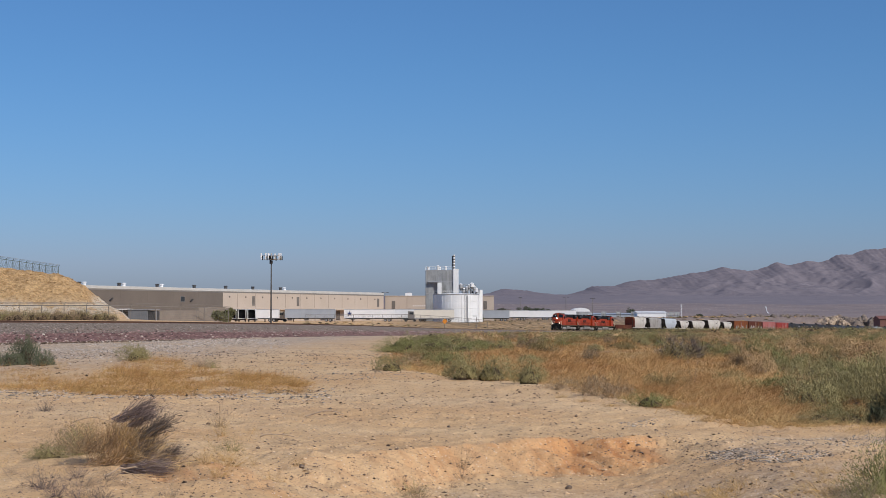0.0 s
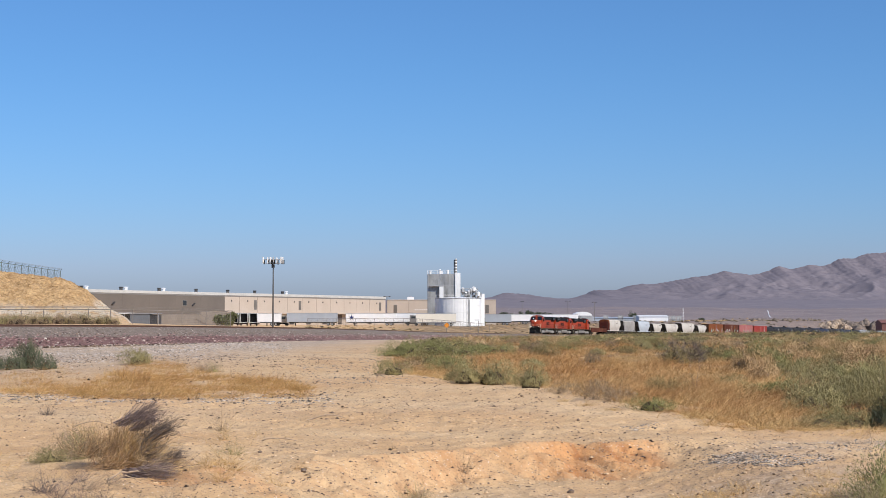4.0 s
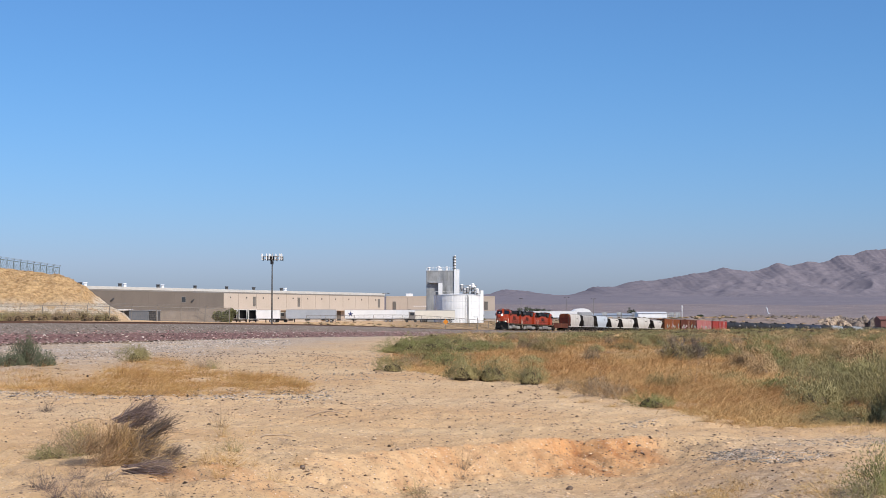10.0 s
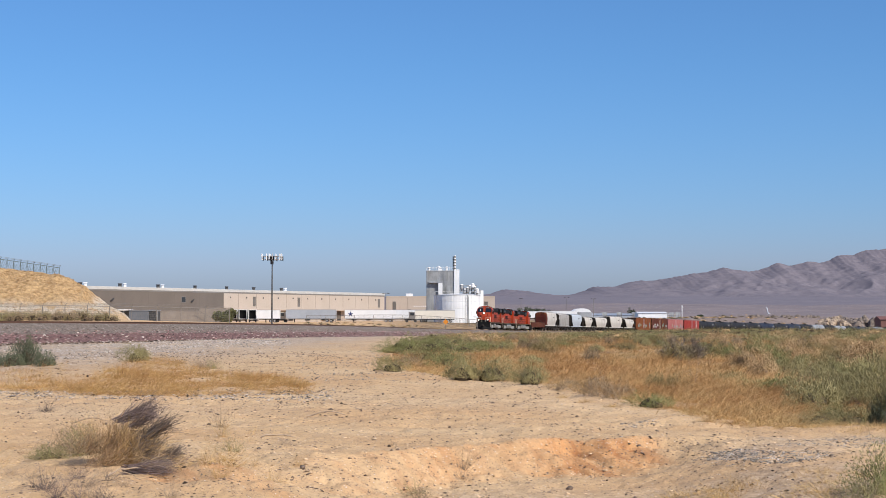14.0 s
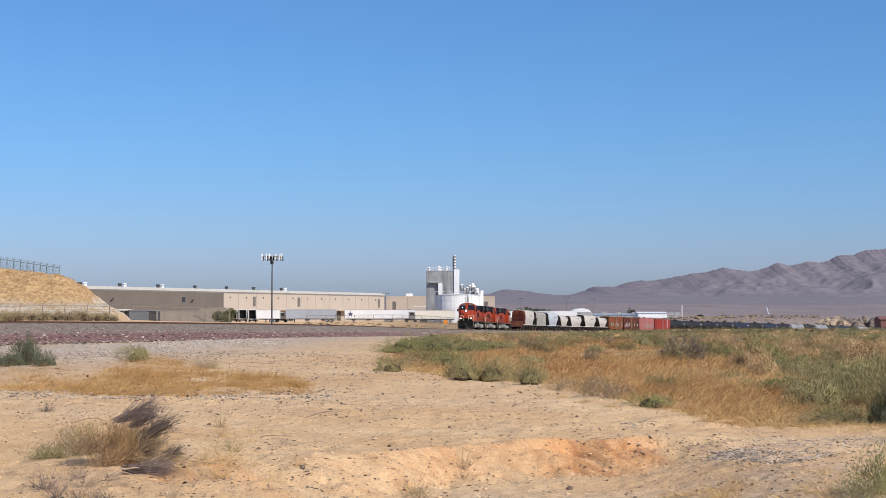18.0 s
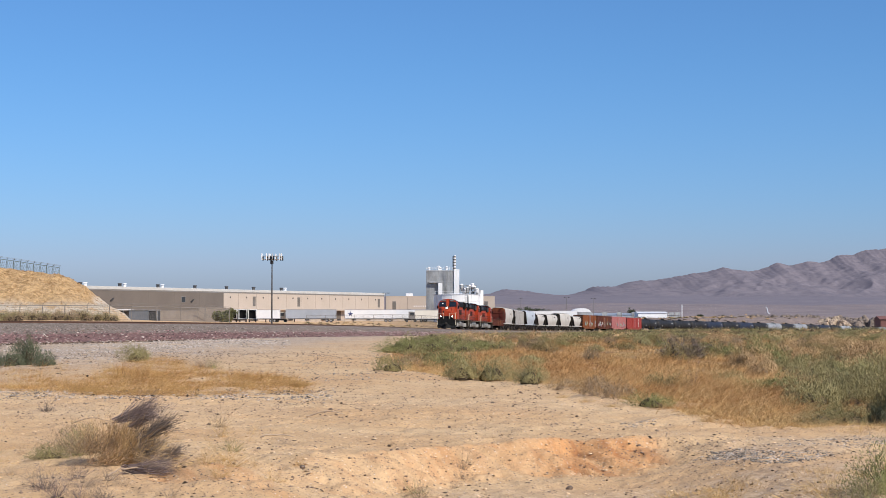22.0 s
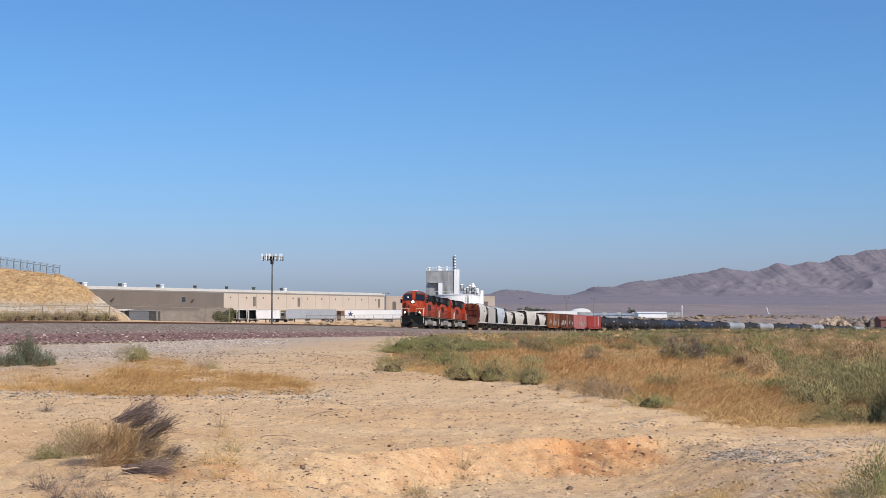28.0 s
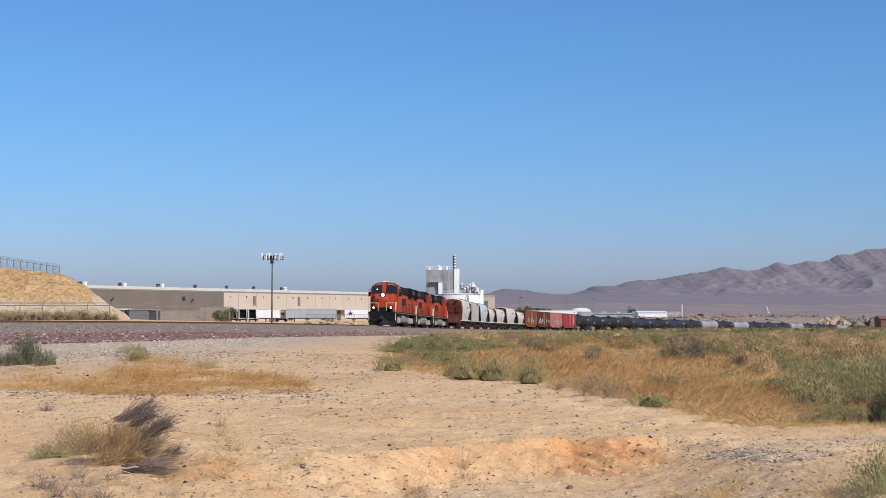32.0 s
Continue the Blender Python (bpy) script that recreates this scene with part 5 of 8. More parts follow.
def add_couplers(t, half, z=0.88):
    for k in (-1, 1):
        s = Shape().box(k * (half - 0.75), k * (half - 0.25), -0.14, 0.14, z - 0.14, z + 0.14, 0.03)
        s.box(k * (half - 0.3), k * half, -0.2, 0.05, z - 0.19, z + 0.19, 0.05)
        part("coupler", s, DUSTY, t)
        part("air_hose", Shape().pipe([(k * (half - 0.5), -0.45, z), (k * (half - 0.25), -0.5, z - 0.25), (k * half, -0.4, z - 0.35)], 0.03), BLACK, t)


def make_locomotive():
    t = thing("locomotive", pose(0, 0, 0), "orange and black diesel locomotive with lit headlamps", "locomotive", "locomotives of the train")
    add_trucks(t, (-6.7, 6.7), LOCO_TRUCK, (-1.95, 0.0, 1.95), 0.53)
    add_couplers(t, 11.2)
    deck = Shape().box(-10.5, 10.3, -1.5, 1.5, 1.32, 1.55, 0.03)
    deck.box(-10.3, 10.1, -0.7, 0.7, 1.0, 1.34, 0.03)
    part("underframe", deck, BLACK, t, "black frame and walkway")
    for y in (-1, 1):
        part("sill_stripe", Shape().box(-10.4, 10.2, y * 1.502, y * 1.525, 1.36, 1.46), YELLOW, t, "yellow sill stripe")
    # fuel tank with its round belly
    sec = [(-1.25, 1.3), (-1.38, 0.95), (-1.25, 0.55), (-0.85, 0.38), (0.85, 0.38), (1.25, 0.55), (1.38, 0.95), (1.25, 1.3)]
    part("fuel_tank", Shape().prism(sec, "x", -3.5, 3.3), SILVER, t, "dusty silver fuel tank")
    part("air_tank", Shape().rod((-3.3, 1.28, 1.17), (-0.3, 1.28, 1.17), 0.17, 12), BLACK, t)
    # pilot and plough at both ends
    for k in (1, -1):
        s = Shape()
        s.loft([[(k * 10.3, -1.5, 1.5), (k * 10.55, -1.5, 1.5), (k * 10.55, 1.5, 1.5), (k * 10.3, 1.5, 1.5)],
                [(k * 10.2, -1.5, 0.55), (k * 10.5, -1.5, 0.55), (k * 10.5, 1.5, 0.55), (k * 10.2, 1.5, 0.55)],
                [(k * 10.3, -1.35, 0.12), (k * 10.75, -1.35, 0.12), (k * 10.75, 1.35, 0.12), (k * 10.3, 1.35, 0.12)]])
        s.loft([[(k * 10.5, -0.02, 0.95), (k * 10.53, -1.4, 0.75), (k * 10.5, -1.4, 0.15), (k * 10.95, -0.02, 0.12)],
                [(k * 10.5, 0.02, 0.95), (k * 10.53, 1.4, 0.75), (k * 10.5, 1.4, 0.15), (k * 10.95, 0.02, 0.12)]])
        part("pilot", s, BLACK, t, "black pilot with snow plough")
        for y in (-1.28, 1.28):
            st = Shape()
            for z in (0.45, 0.75, 1.05, 1.35):
                st.box(k * 9.7, k * 10.45, y - 0.24, y + 0.24, z, z + 0.05)
            st.box(k * 9.66, k * 9.7, y - 0.24, y + 0.24, 0.4, 1.5)
            part("step", st, DUSTY, t)
        for y in (-1.42, 1.42):
            part("handrail", Shape().pipe([(k * 10.5, y, 0.6), (k * 10.5, y, 1.75), (k * 10.2, y, 2.45), (k * 9.6, y, 2.55)], 0.05), PALE_RAIL, t, "pale painted grab rail")
    part("front_railing", Shape().pipe([(10.45, -1.4, 1.6), (10.45, -1.4, 2.45), (10.45, -0.45, 2.45), (10.45, -0.45, 1.6)], 0.03).pipe([(10.45, 1.4, 1.6), (10.45, 1.4, 2.45), (10.45, 0.45, 2.45), (10.45, 0.45, 1.6)], 0.03), PALE_RAIL, t)
    # nose and cab
    nose = Shape().loft([[(10.05, -0.85, 1.55), (10.05, 0.85, 1.55), (10.12, 0.85, 2.6), (10.0, 0.80, 3.15), (9.75, 0.72, 3.28), (9.75, -0.72, 3.28), (10.0, -0.80, 3.15), (10.12, -0.85, 2.6)],
                         [(9.75, -1.1, 1.55), (9.75, 1.1, 1.55), (9.75, 1.1, 2.7), (9.65, 1.05, 3.28), (9.45, 0.95, 3.40), (9.45, -0.95, 3.40), (9.65, -1.05, 3.28), (9.75, -1.1, 2.7)],
                         [(8.4, -1.25, 1.55), (8.4, 1.25, 1.55), (8.4, 1.25, 2.8), (8.4, 1.22, 3.40), (8.4, 1.1, 3.52), (8.4, -1.1, 3.52), (8.4, -1.22, 3.40), (8.4, -1.25, 2.8)]])
    n = part("nose", nose, ORANGE, t)
    part("nose_skirt", Shape().box(9.9, 10.16, -1.05, 1.05, 1.5, 2.0, 0.03), BLACK, n)
    part("nose_door", Shape().box(10.06, 10.14, -0.80, -0.28, 1.6, 2.95, 0.03), ORANGE, n, "orange nose door")
    part("door_window", Shape().box(10.13, 10.15, -0.66, -0.42, 2.55, 2.85, 0.01), CAB_GLASS, n)
    cab_sec = [(-1.5, 1.55), (1.5, 1.55), (1.5, 3.95), (1.32, 4.35), (0.85, 4.62), (0, 4.72), (-0.85, 4.62), (-1.32, 4.35), (-1.5, 3.95)]
    slope = lambda z: 8.75 - max(0.0, z - 3.3) * 0.22
    cab = Shape().loft([[(6.0, a, z) for a, z in cab_sec], [(slope(z), a, z) for a, z in cab_sec]])
    c = part("cab", cab, ORANGE, t)
    part("cab_roof", Shape().prism([(1.36, 4.34), (0.86, 4.66), (0, 4.76), (-0.86, 4.66), (-1.36, 4.34), (-0.85, 4.60), (0, 4.70), (0.85, 4.60)], "x", 5.9, 8.1), BLACK, c, "black cab roof")
    for y0, y1 in ((-1.38, -0.26), (0.26, 1.38)):
        w = Shape().loft([[(slope(3.5) + 0.02, y0, 3.5), (slope(3.5) + 0.02, y1, 3.5), (slope(4.28) + 0.02, y1 * 0.96, 4.28), (slope(4.28) + 0.02, y0 * 0.96, 4.28)],
                          [(slope(3.5) - 0.05, y0, 3.5), (slope(3.5) - 0.05, y1, 3.5), (slope(4.28) - 0.05, y1 * 0.96, 4.28), (slope(4.28) - 0.05, y0 * 0.96, 4.28)]])
        part("windshield", w, CAB_GLASS, c, "dark glass windshield")
    for y in (-1, 1):
        for x0, x1 in ((6.35, 7.1), (7.2, 8.1)):
            part("side_window", Shape().box(x0, x1, y * 1.49, y * 1.515, 3.2, 3.9, 0.01), CAB_GLASS, c)
        part("sunshade", Shape().box(6.3, 8.15, y * 1.5, y * 1.72, 3.93, 3.97), BLACK, c)
        part("mirror", Shape().box(8.2, 8.25, y * 1.55, y * 1.78, 3.2, 3.7, 0.01), BLACK, c)
    for y in (-0.62, 0.62):
        part("number_board", Shape().box(8.3, 8.56, y - 0.36, y + 0.36, 4.36, 4.58, 0.02), DARK, c, "dark number board")
        b = Shape()
        for i in range(4):
            b.box(8.562, 8.57, y - 0.28 + i * 0.15, y - 0.18 + i * 0.15, 4.41, 4.53)
        part("number_mark", b, SILVER, c, "dull plain bars")
    part("headlamp_housing", Shape().rod((9.5, 0, 3.30), (10.0, 0, 3.30), 0.27, 14), BLACK, n)
    part("headlamp", Shape().rod((9.98, 0, 3.30), (10.04, 0, 3.30), 0.16, 14), LAMP, n, "lit white headlamp")
    for y in (-0.92, 0.92):
        part("ditch_lamp_housing", Shape().box(10.35, 10.58, y - 0.18, y + 0.18, 1.78, 2.14, 0.03), BLACK, t)
        part("ditch_lamp", Shape().rod((10.57, y, 1.96), (10.63, y, 1.96), 0.095, 12), LAMP, t, "lit white ditch lamp")
    part("cab_marker_lamp", Shape().rod((8.55, -0.78, 3.95), (8.66, -0.78, 3.95), 0.05, 10), LAMP, c, "small lit lamp behind glass")
    # hood
    hood_sec = [(-0.95, 1.55), (0.95, 1.55), (0.95, 3.7), (0.8, 3.95), (-0.8, 3.95), (-0.95, 3.7)]
    h = part("hood", Shape().prism(hood_sec, "x", -9.9, 6.0), ORANGE, t, "orange long hood")
    part("hood_top", Shape().prism([(-1.1, 3.66), (1.1, 3.66), (1.1, 4.15), (0.95, 4.34), (-0.95, 4.34), (-1.1, 4.15)], "x", -6.2, 5.9), BLACK, t, "black hood roof")
    part("equipment_box", Shape().box(3.0, 5.9, -1.2, 1.2, 3.4, 4.38, 0.08), BLACK, t, "black air intake box")
    part("blister", Shape().box(-2.0, 2.6, -1.05, 1.05, 4.0, 4.42, 0.08), BLACK, t)
    rad = Shape().prism([(-0.95, 3.3), (0.95, 3.3), (1.42, 3.7), (1.46, 4.2), (1.25, 4.45), (-1.25, 4.45), (-1.46, 4.2), (-1.42, 3.7)], "x", -9.7, -6.2)
    r = part("radiator", rad, BLACK, t, "black flared radiator wings")
    part("radiator_roof", Shape().box(-9.65, -6.25, -1.15, 1.15, 4.43, 4.50, 0.02), BLACK, r)
    for y in (-1, 1):
        for i in range(3):
            part("radiator_grille", Shape().box(-9.45 + i * 1.08, -8.5 + i * 1.08, y * 1.40, y * 1.475, 3.72, 4.15, 0.01), DARK, r)
        for i in range(11):
            x0 = -5.9 + i * 0.98
            part("hood_door", Shape().box(x0, x0 + 0.9, y * 0.94, y * 0.985, 1.75, 3.55, 0.015), ORANGE, h)
        let = Shape()
        for i in range(4):
            let.box(-3.6 + i * 1.05, -2.85 + i * 1.05, y * 0.985, y * 1.0, 2.35, 3.15)
        part("lettering", let, BLACK, h, "plain dark lettering bars")
        part("intake_grille", Shape().box(3.6, 5.6, y * 1.2, y * 1.22, 3.5, 4.2), DARK, t)
    # walkway railings, post by post
    for y in (-1.45, 1.45):
        for i in range(11):
            x = -9.6 + i * 1.55
            part("railing_post", Shape().rod((x, y, 1.55), (x, y, 2.55), 0.02, 5), DUSTY, t)
        part("railing", Shape().pipe([(-9.6, y, 2.55), (5.95, y, 2.55)], 0.022).pipe([(-9.6, y, 2.1), (5.95, y, 2.1)], 0.016), DUSTY, t)
    part("exhaust_stack", Shape().rod((1.6, 0, 4.4), (1.6, 0, 4.68), 0.3, 12), BLACK, t)
    part("horn", Shape().rod((4.5, 0.3, 4.6), (5.1, 0.3, 4.6), 0.05, 8, 0.11).rod((4.5, 0.0, 4.6), (5.0, 0.0, 4.6), 0.05, 8, 0.1), SILVER, t)
    part("antenna", Shape().box(6.8, 7.5, -0.3, 0.3, 4.74, 4.82, 0.03), WHITE, c)
    return t


def side_curve(y0, y1, z0, z1, bulge, n=6):
    """Points up one side, bowed outward."""
    return [(y0 + (y1 - y0) * i / n + bulge * math.sin(math.pi * i / n), z0 + (z1 - z0) * i / n) for i in range(n + 1)]


def make_hopper(length, mat, label, curved=True, top=4.65, wall=None):
    t = thing("covered_hopper_car", pose(0, 0, 0), label, "hopper car", "covered hoppers of the train")
    hl = length / 2
    tc = hl - 2.2
    add_trucks(t, (-tc, tc), CAR_TRUCK, (-0.88, 0.88), 0.46)
    add_couplers(t, hl)
    part("centre_sill", Shape().box(-hl + 0.6, hl - 0.6, -0.35, 0.35, 0.85, 1.15, 0.03), DUSTY, t)
    up = side_curve(1.30, 1.38, 1.35, top - 0.35, 0.20 if curved else 0.0)
    sec = up + [(1.0, top - 0.08), (0.0, top)]
    sec = sec + [(-a, z) for a, z in sec[-2::-1]]
    def ring(x, k, zlow):
        return [(x, a * k, max(z, zlow)) for a, z in sec]
    body = Shape().loft([ring(-hl + 2.1, 0.90, 3.1), ring(-hl + 2.3, 1.0, 2.9), ring(-hl + 3.7, 1.0, 1.35), ring(hl - 3.7, 1.0, 1.35), ring(hl - 2.3, 1.0, 2.9), ring(hl - 2.1, 0.90, 3.1)])
    b = part("body", body, mat, t, smooth=curved)
    for k in (-1, 1):
        part("end_sheet", Shape().loft([[(k * (hl - 2.06), a * 0.92, max(z, 3.1)) for a, z in sec], [(k * (hl - 2.12), a * 0.92, max(z, 3.1)) for a, z in sec]]), SHADED_END, b, "grimy end sheet, darkened for shade between cars")
    for k in (-1, 1):
        part("slope_sheet", Shape().loft([[(k * (hl - 2.0), -1.36, 3.12), (k * (hl - 2.0), 1.36, 3.12), (k * (hl - 2.12), 1.36, 3.12), (k * (hl - 2.12), -1.36, 3.12)],
                                          [(k * (hl - 3.55), -1.4, 1.28), (k * (hl - 3.55), 1.4, 1.28), (k * (hl - 3.7), 1.4, 1.28), (k * (hl - 3.7), -1.4, 1.28)]]), SHADED_END, b, "grimy slope sheet, darkened for shade between cars")
    if wall:
        low = [(1.30, 1.15)] + sec + [(-1.30, 1.15)]
        part("end_wall", Shape().loft([[(x, a * k, z) for a, z in low] for x, k in ((hl - 2.6, 1.012), (hl - 1.5, 1.012), (hl - 1.4, 0.98))]), wall, b, "flat rust-streaked maroon end wall")
        for z in (1.7, 2.6, 3.5):
            part("end_rib", Shape().box(hl - 1.42, hl - 1.32, -1.2, 1.2, z, z + 0.14, 0.03), wall, b)
    part("side_sill", Shape().box(-hl + 0.7, hl - 0.7, 1.28, 1.42, 1.25, 1.42, 0.02), mat, b)
    part("side_sill", Shape().box(-hl + 0.7, hl - 0.7, -1.42, -1.28, 1.25, 1.42, 0.02), mat, b)
    if not curved:
        for y in (-1, 1):
            for i in range(int(length - 2)):
                x = -hl + 2.4 + i * (length - 4.8) / (int(length - 2) - 1)
                part("side_rib", Shape().box(x - 0.06, x + 0.06, y * 1.34, y * 1.5, 1.4, top - 0.3, 0.015), mat, b)
    # discharge hoppers
    n = 3 if length > 14 else 2
    for i in range(n):
        x = (i - (n - 1) / 2) * (length - 6.4) / n
        w = (length - 6.4) / n * 0.46
        part("discharge_hopper", Shape().loft([[(x - w, -1.28, 1.36), (x + w, -1.28, 1.36), (x + w, 1.28, 1.36), (x - w, 1.28, 1.36)],
                                               [(x - 0.35, -0.5, 0.35), (x + 0.35, -0.5, 0.35), (x + 0.35, 0.5, 0.35), (x - 0.35, 0.5, 0.35)]]), UNDER_SHADE, t, "discharge hopper, coloured dark for the shade under the car")
    for k in (-1, 1):
        part("end_platform", Shape().box(k * (hl - 0.6), k * (hl - 1.9), -1.35, 1.35, 1.1, 1.2, 0.02), DUSTY, t)
        s = Shape()
        for y in (-1.25, 1.25):
            s.box(k * (hl - 0.75) - 0.05, k * (hl - 0.75) + 0.05, y - 0.06, y + 0.06, 1.2, top - 0.5)
        s.pipe([(k * (hl - 0.8), -1.2, 1.3), (k * (hl - 1.2), 0, 2.6), (k * (hl - 0.8), 1.2, 1.3)], 0.05)
        part("end_post", s, DUSTY, t)
        lad = Shape()
        for z in np.arange(1.3, top - 0.3, 0.38):
            lad.rod((k * (hl - 0.78), 1.44, float(z)), (k * (hl - 1.2), 1.44, float(z)), 0.018, 4)
        lad.rod((k * (hl - 1.2), 1.44, 1.2), (k * (hl - 1.2), 1.44, top - 0.1), 0.02, 4)
        part("ladder", lad, DUSTY, t)
    part("running_board", Shape().box(-hl + 0.7, hl - 0.7, 0.75, 1.15, top + 0.05, top + 0.09).box(-hl + 0.7, hl - 0.7, -1.15, -0.75, top + 0.05, top + 0.09), STEEL, t)
    for i in range(5):
        x = -hl + 2.0 + i * (length - 4) / 4
        part("roof_hatch", Shape().box(x - 0.7, x + 0.7, -0.35, 0.35, top - 0.02, top + 0.12, 0.04), mat, t)
    let = Shape()
    yy = 1.36 + (0.20 if curved else 0.0)
    for i in range(5):
        let.box(-2.6 + i * 0.3, -2.4 + i * 0.3, yy - 0.03, yy + 0.012, 3.4, 3.6)
    part("lettering", let, DUSTY, b, "plain dark lettering bars")
    return t


def make_boxcar(length, mat, label, top=4.75, tag=0, mark=False):
    t = thing("boxcar", pose(0, 0, 0), label, "boxcar", "boxcars of the train")
    hl = length / 2
    tc = hl - 2.4
    add_trucks(t, (-tc, tc), CAR_TRUCK, (-0.88, 0.88), 0.46)
    add_couplers(t, hl)
    b = part("body", Shape().box(-hl + 0.7, hl - 0.7, -1.45, 1.45, 1.1, top - 0.15, 0.03), mat, t)
    part("side_sill", Shape().prism([(-hl + 1.5, 1.1), (hl - 1.5, 1.1), (hl - 3.4, 0.75), (-hl + 3.4, 0.75)], "y", -1.44, 1.44), mat, t)
    part("roof", Shape().prism([(-1.5, top - 0.18), (-1.5, top - 0.1), (0, top), (1.5, top - 0.1), (1.5, top - 0.18)], "x", -hl + 0.65, hl - 0.65), STEEL if tag == 0 else mat, t, "dull metal roof")
    n = int(length / 1.15)
    for y in (-1, 1):
        for i in range(n):
            x = -hl + 0.85 + i * (length - 1.7) / (n - 1)
            if abs(x) > 1.75:
                part("side_post", Shape().box(x - 0.07, x + 0.07, y * 1.44, y * 1.53, 1.15, top - 0.25, 0.012), mat, b)
        for k in (-1, 1):
            d = part("sliding_door", Shape().box(k * 0.03, k * 1.6, y * 1.46, y * 1.55, 1.2, top - 0.3, 0.02), mat, b)
            for z in (1.8, 2.6, 3.4, 4.1):
                part("door_rib", Shape().box(k * 0.1, k * 1.55, y * 1.545, y * 1.58, z, z + 0.1), mat, d)
            part("lock_rod", Shape().rod((k * 0.45, y * 1.58, 1.25), (k * 0.45, y * 1.58, top - 0.35), 0.03, 5), STEEL, d)
        if tag:
            g = np.random.RandomState(tag)
            for i in range(14):
                x = g.uniform(-hl + 1.5, hl - 1.8)
                a = g.uniform(0.2, 0.75)
                z = g.uniform(1.2, 2.3)
                pts = [(x + a * g.uniform(0.7, 1.1) * math.cos(q), z + 0.45 + 0.45 * g.uniform(0.7, 1.2) * math.sin(q)) for q in np.linspace(0, 6.28, 9)[:-1]]
                part("graffiti_patch", Shape().prism(pts, "y", y * 1.535, y * (1.552 + 0.003 * i)), GRAFFITI[i % 4], b, "pastel spray-painted patch")
        if mark:
            m = Shape()
            for i in range(6):
                m.box(-5.0, -4.4, y * 1.45, y * 1.54, 1.7 + i * 0.45, 2.0 + i * 0.45)
            part("lettering", m, LETTER, b, "plain pale lettering bars")
    for k in (-1, 1):
        for z in np.arange(1.35, top - 0.4, 0.42):
            # ribs coloured dark so the gap between cars looks shaded
            part("end_corrugation", Shape().box(k * (hl - 0.72), k * (hl - 0.62), -1.35, 1.35, float(z), float(z) + 0.2, 0.04), SHADED_END, b)
        lad = Shape()
        for z in np.arange(1.0, top - 0.4, 0.4):
            lad.rod((k * (hl - 0.8), 1.56, float(z)), (k * (hl - 1.25), 1.56, float(z)), 0.018, 4)
        part("ladder", lad, mat, t)
    return t


def make_gondola(length, mat, label):
    """A low open car: floor, shallow sides with posts, and end sheets."""
    t = thing("gondola_car", pose(0, 0, 0), label, "gondola car")
    hl = length / 2
    add_trucks(t, (-hl + 2.4, hl - 2.4), CAR_TRUCK, (-0.88, 0.88), 0.46)
    add_couplers(t, hl)
    part("floor", Shape().box(-hl + 0.65, hl - 0.65, -1.38, 1.38, 0.95, 1.2, 0.02), DUSTY, t)
    for y in (-1, 1):
        b = part("side", Shape().box(-hl + 0.65, hl - 0.65, y * 1.38, y * 1.46, 0.85, 1.95, 0.015), mat, t)
        part("top_chord", Shape().box(-hl + 0.65, hl - 0.65, y * 1.36, y * 1.54, 1.95, 2.06, 0.02), mat, b)
        for i in range(14):
            x = -hl + 1.0 + i * (length - 2.0) / 13
            part("side_post", Shape().box(x - 0.06, x + 0.06, y * 1.46, y * 1.54, 0.85, 1.95, 0.012), mat, b)
    for k in (-1, 1):
        e = part("end_sheet", Shape().box(k * (hl - 0.72), k * (hl - 0.64), -1.37, 1.37, 1.2, 2.0, 0.015), mat, t)
        part("end_rib", Shape().box(k * (hl - 0.64), k * (hl - 0.56), -1.3, 1.3, 1.5, 1.64, 0.02), mat, e)
        part("brake_wheel", Shape().rod((k * (hl - 0.56), 0.9, 1.9), (k * (hl - 0.50), 0.9, 1.9), 0.26, 12), DUSTY, t)
    return t


